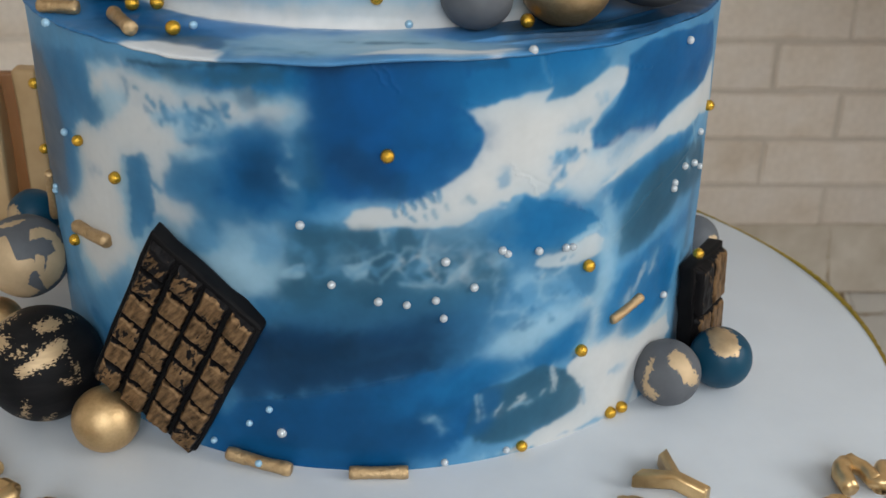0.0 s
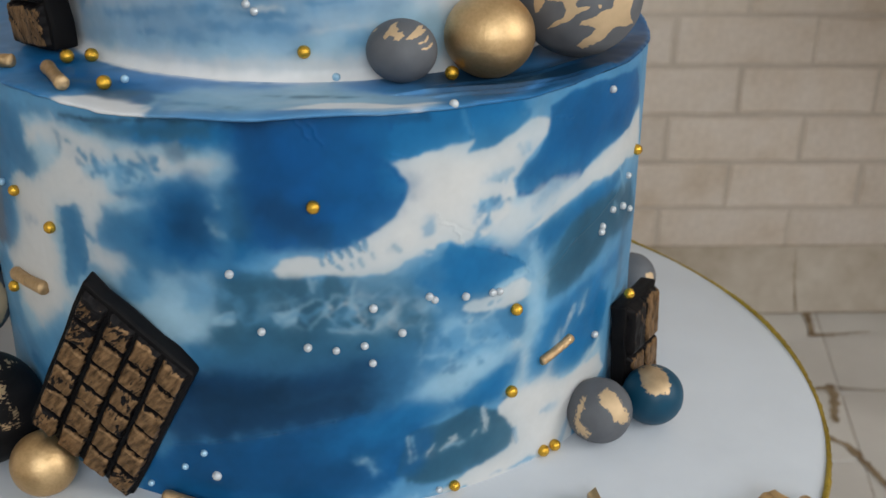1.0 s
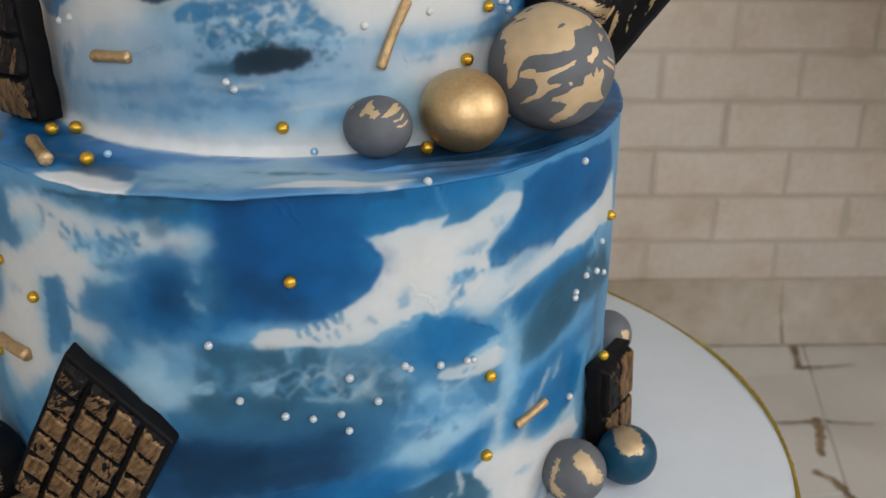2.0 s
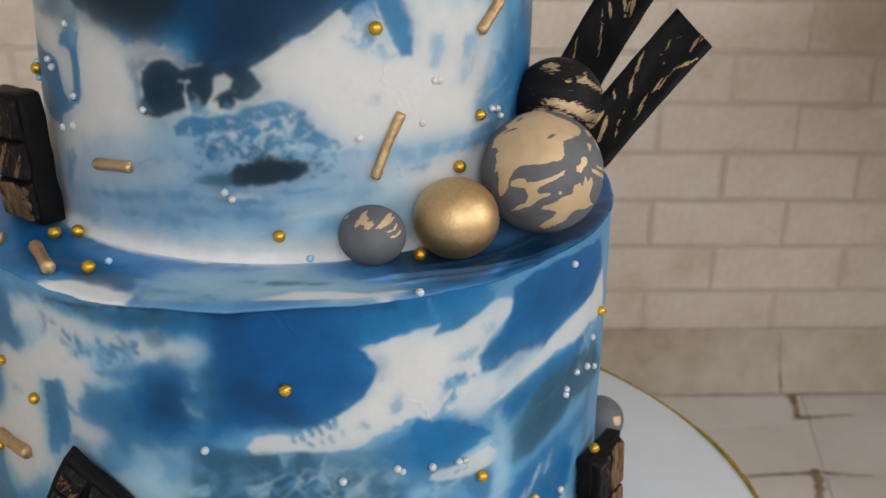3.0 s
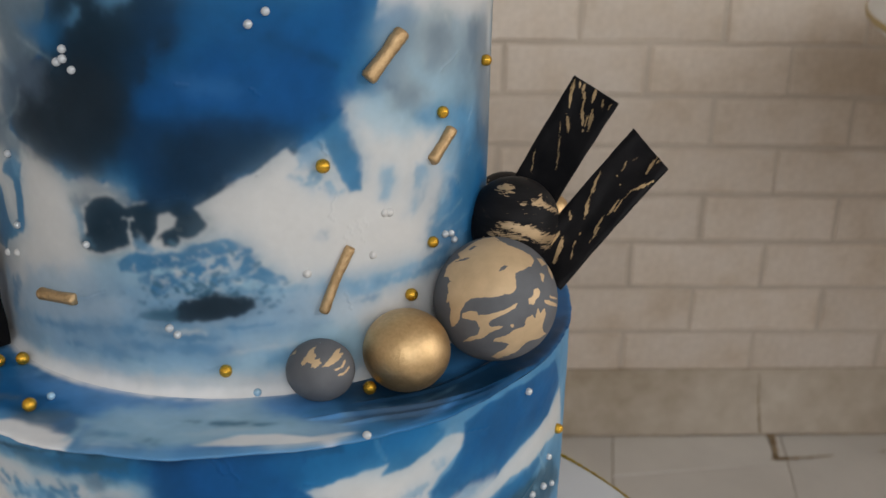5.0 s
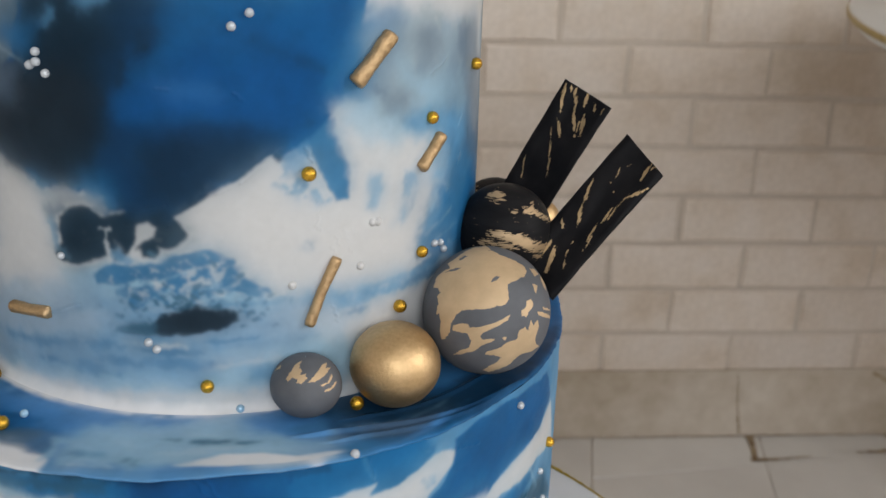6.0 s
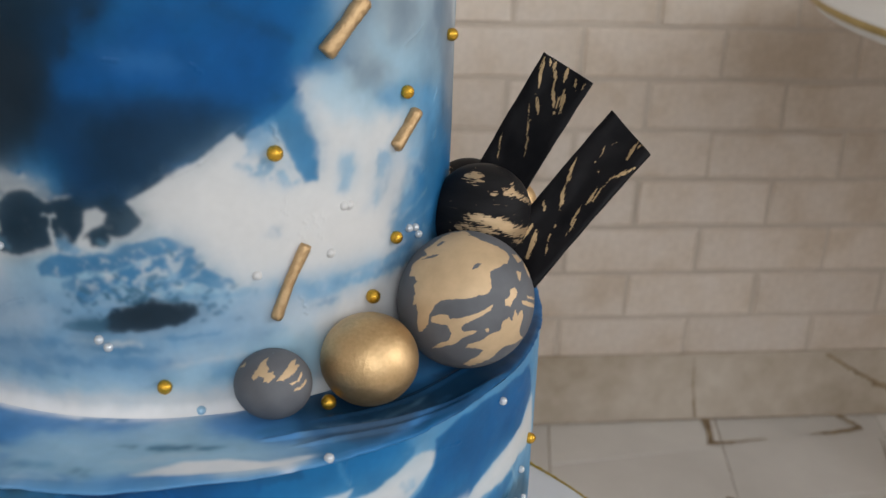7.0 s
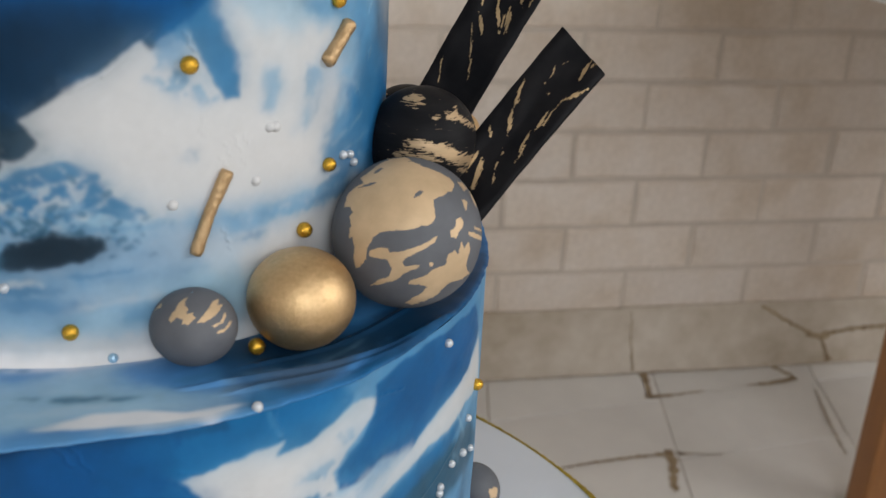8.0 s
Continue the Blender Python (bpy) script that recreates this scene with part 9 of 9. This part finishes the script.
def crack(points, widths, face, parent, seed):
    """A ragged brown chip line through the given places, lying on the floor or on the skirting."""
    rng, bm, pairs = random.Random(seed), bmesh.new(), []
    pts = [Vector(p) for p in points]
    for k, (a, b) in enumerate(zip(pts, pts[1:])):
        n = max(3, int((b - a).length / 0.004))
        side = (b - a).normalized().cross(face)
        for m in range(n + (k == len(pts) - 2)):
            t = m / n
            w = (widths[k] + (widths[k + 1] - widths[k]) * t) * rng.uniform(0.45, 1.15) / 2
            p = a.lerp(b, t) + side * rng.uniform(-0.0012, 0.0012)
            pairs.append((bm.verts.new(p - side * w), bm.verts.new(p + face * 0.0002), bm.verts.new(p + side * w)))
    for a, b in zip(pairs, pairs[1:]):
        bm.faces.new((a[0], b[0], b[1], a[1]))
        bm.faces.new((a[1], b[1], b[2], a[2]))
    bmesh.ops.recalc_face_normals(bm, faces=bm.faces[:])
    return part("crack", bm, M_GROUT, parent, "brown chipped crack")


UP, OUT, FZ, SY = Vector((0, 0, 1)), Vector((0, -1, 0)), FLOOR_Z + 0.0015, WALL_Y - 0.0062
crack([(0.646, 1.022, FZ), (0.640, 0.985, FZ), (0.630, 0.950, FZ)], (0.016, 0.010, 0.016), UP, floor, 1)
crack([(0.630, 0.953, FZ), (0.675, 0.955, FZ), (0.720, 0.962, FZ)], (0.010, 0.006, 0.002), UP, floor, 2)
crack([(0.790, 0.970, FZ), (0.829, 0.971, FZ), (0.877, 0.982, FZ)], (0.002, 0.009, 0.012), UP, floor, 3)
crack([(0.877, 0.984, FZ), (0.856, 1.020, FZ)], (0.008, 0.010), UP, floor, 4)
crack([(0.609, 0.820, FZ), (0.603, 0.790, FZ), (0.583, 0.731, FZ)], (0.012, 0.016, 0.010), UP, floor, 5)
crack([(0.440, 0.795, FZ), (0.520, 0.806, FZ), (0.609, 0.812, FZ)], (0.003, 0.006, 0.008), UP, floor, 6)
crack([(0.560, 0.700, FZ), (0.580, 0.682, FZ), (0.594, 0.614, FZ), (0.600, 0.560, FZ)], (0.012, 0.014, 0.010, 0.004), UP, floor, 7)
crack([(0.609, 0.812, FZ), (0.680, 0.802, FZ)], (0.006, 0.002), UP, floor, 8)
crack([(0.891, 0.950, FZ), (0.866, 0.862, FZ), (0.849, 0.782, FZ)], (0.002, 0.004, 0.002), UP, floor, 9)
crack([(0.822, SY, -0.447), (0.877, SY, -0.480), (0.915, SY, -0.500)], (0.005, 0.007, 0.006), OUT, skirting, 10)
crack([(0.905, SY, -0.500), (0.930, SY, -0.504), (0.972, SY, -0.494), (1.060, SY, -0.490)], (0.006, 0.016, 0.008, 0.008), OUT, skirting, 11)
crack([(0.930, SY, -0.506), (0.941, SY, -0.525), (0.952, SY, -0.549)], (0.009, 0.006, 0.016), OUT, skirting, 12)
crack([(0.616, SY, -0.447), (0.622, SY, -0.500), (0.630, SY, -0.549)], (0.0015, 0.002, 0.005), OUT, skirting, 13)
crack([(0.10, 1.0205, FZ), (0.45, 1.0195, FZ), (0.65, 1.0205, FZ), (0.95, 1.0190, FZ), (1.20, 1.0205, FZ)], (0.0015, 0.0025, 0.0045, 0.002, 0.003), UP, floor, 14)
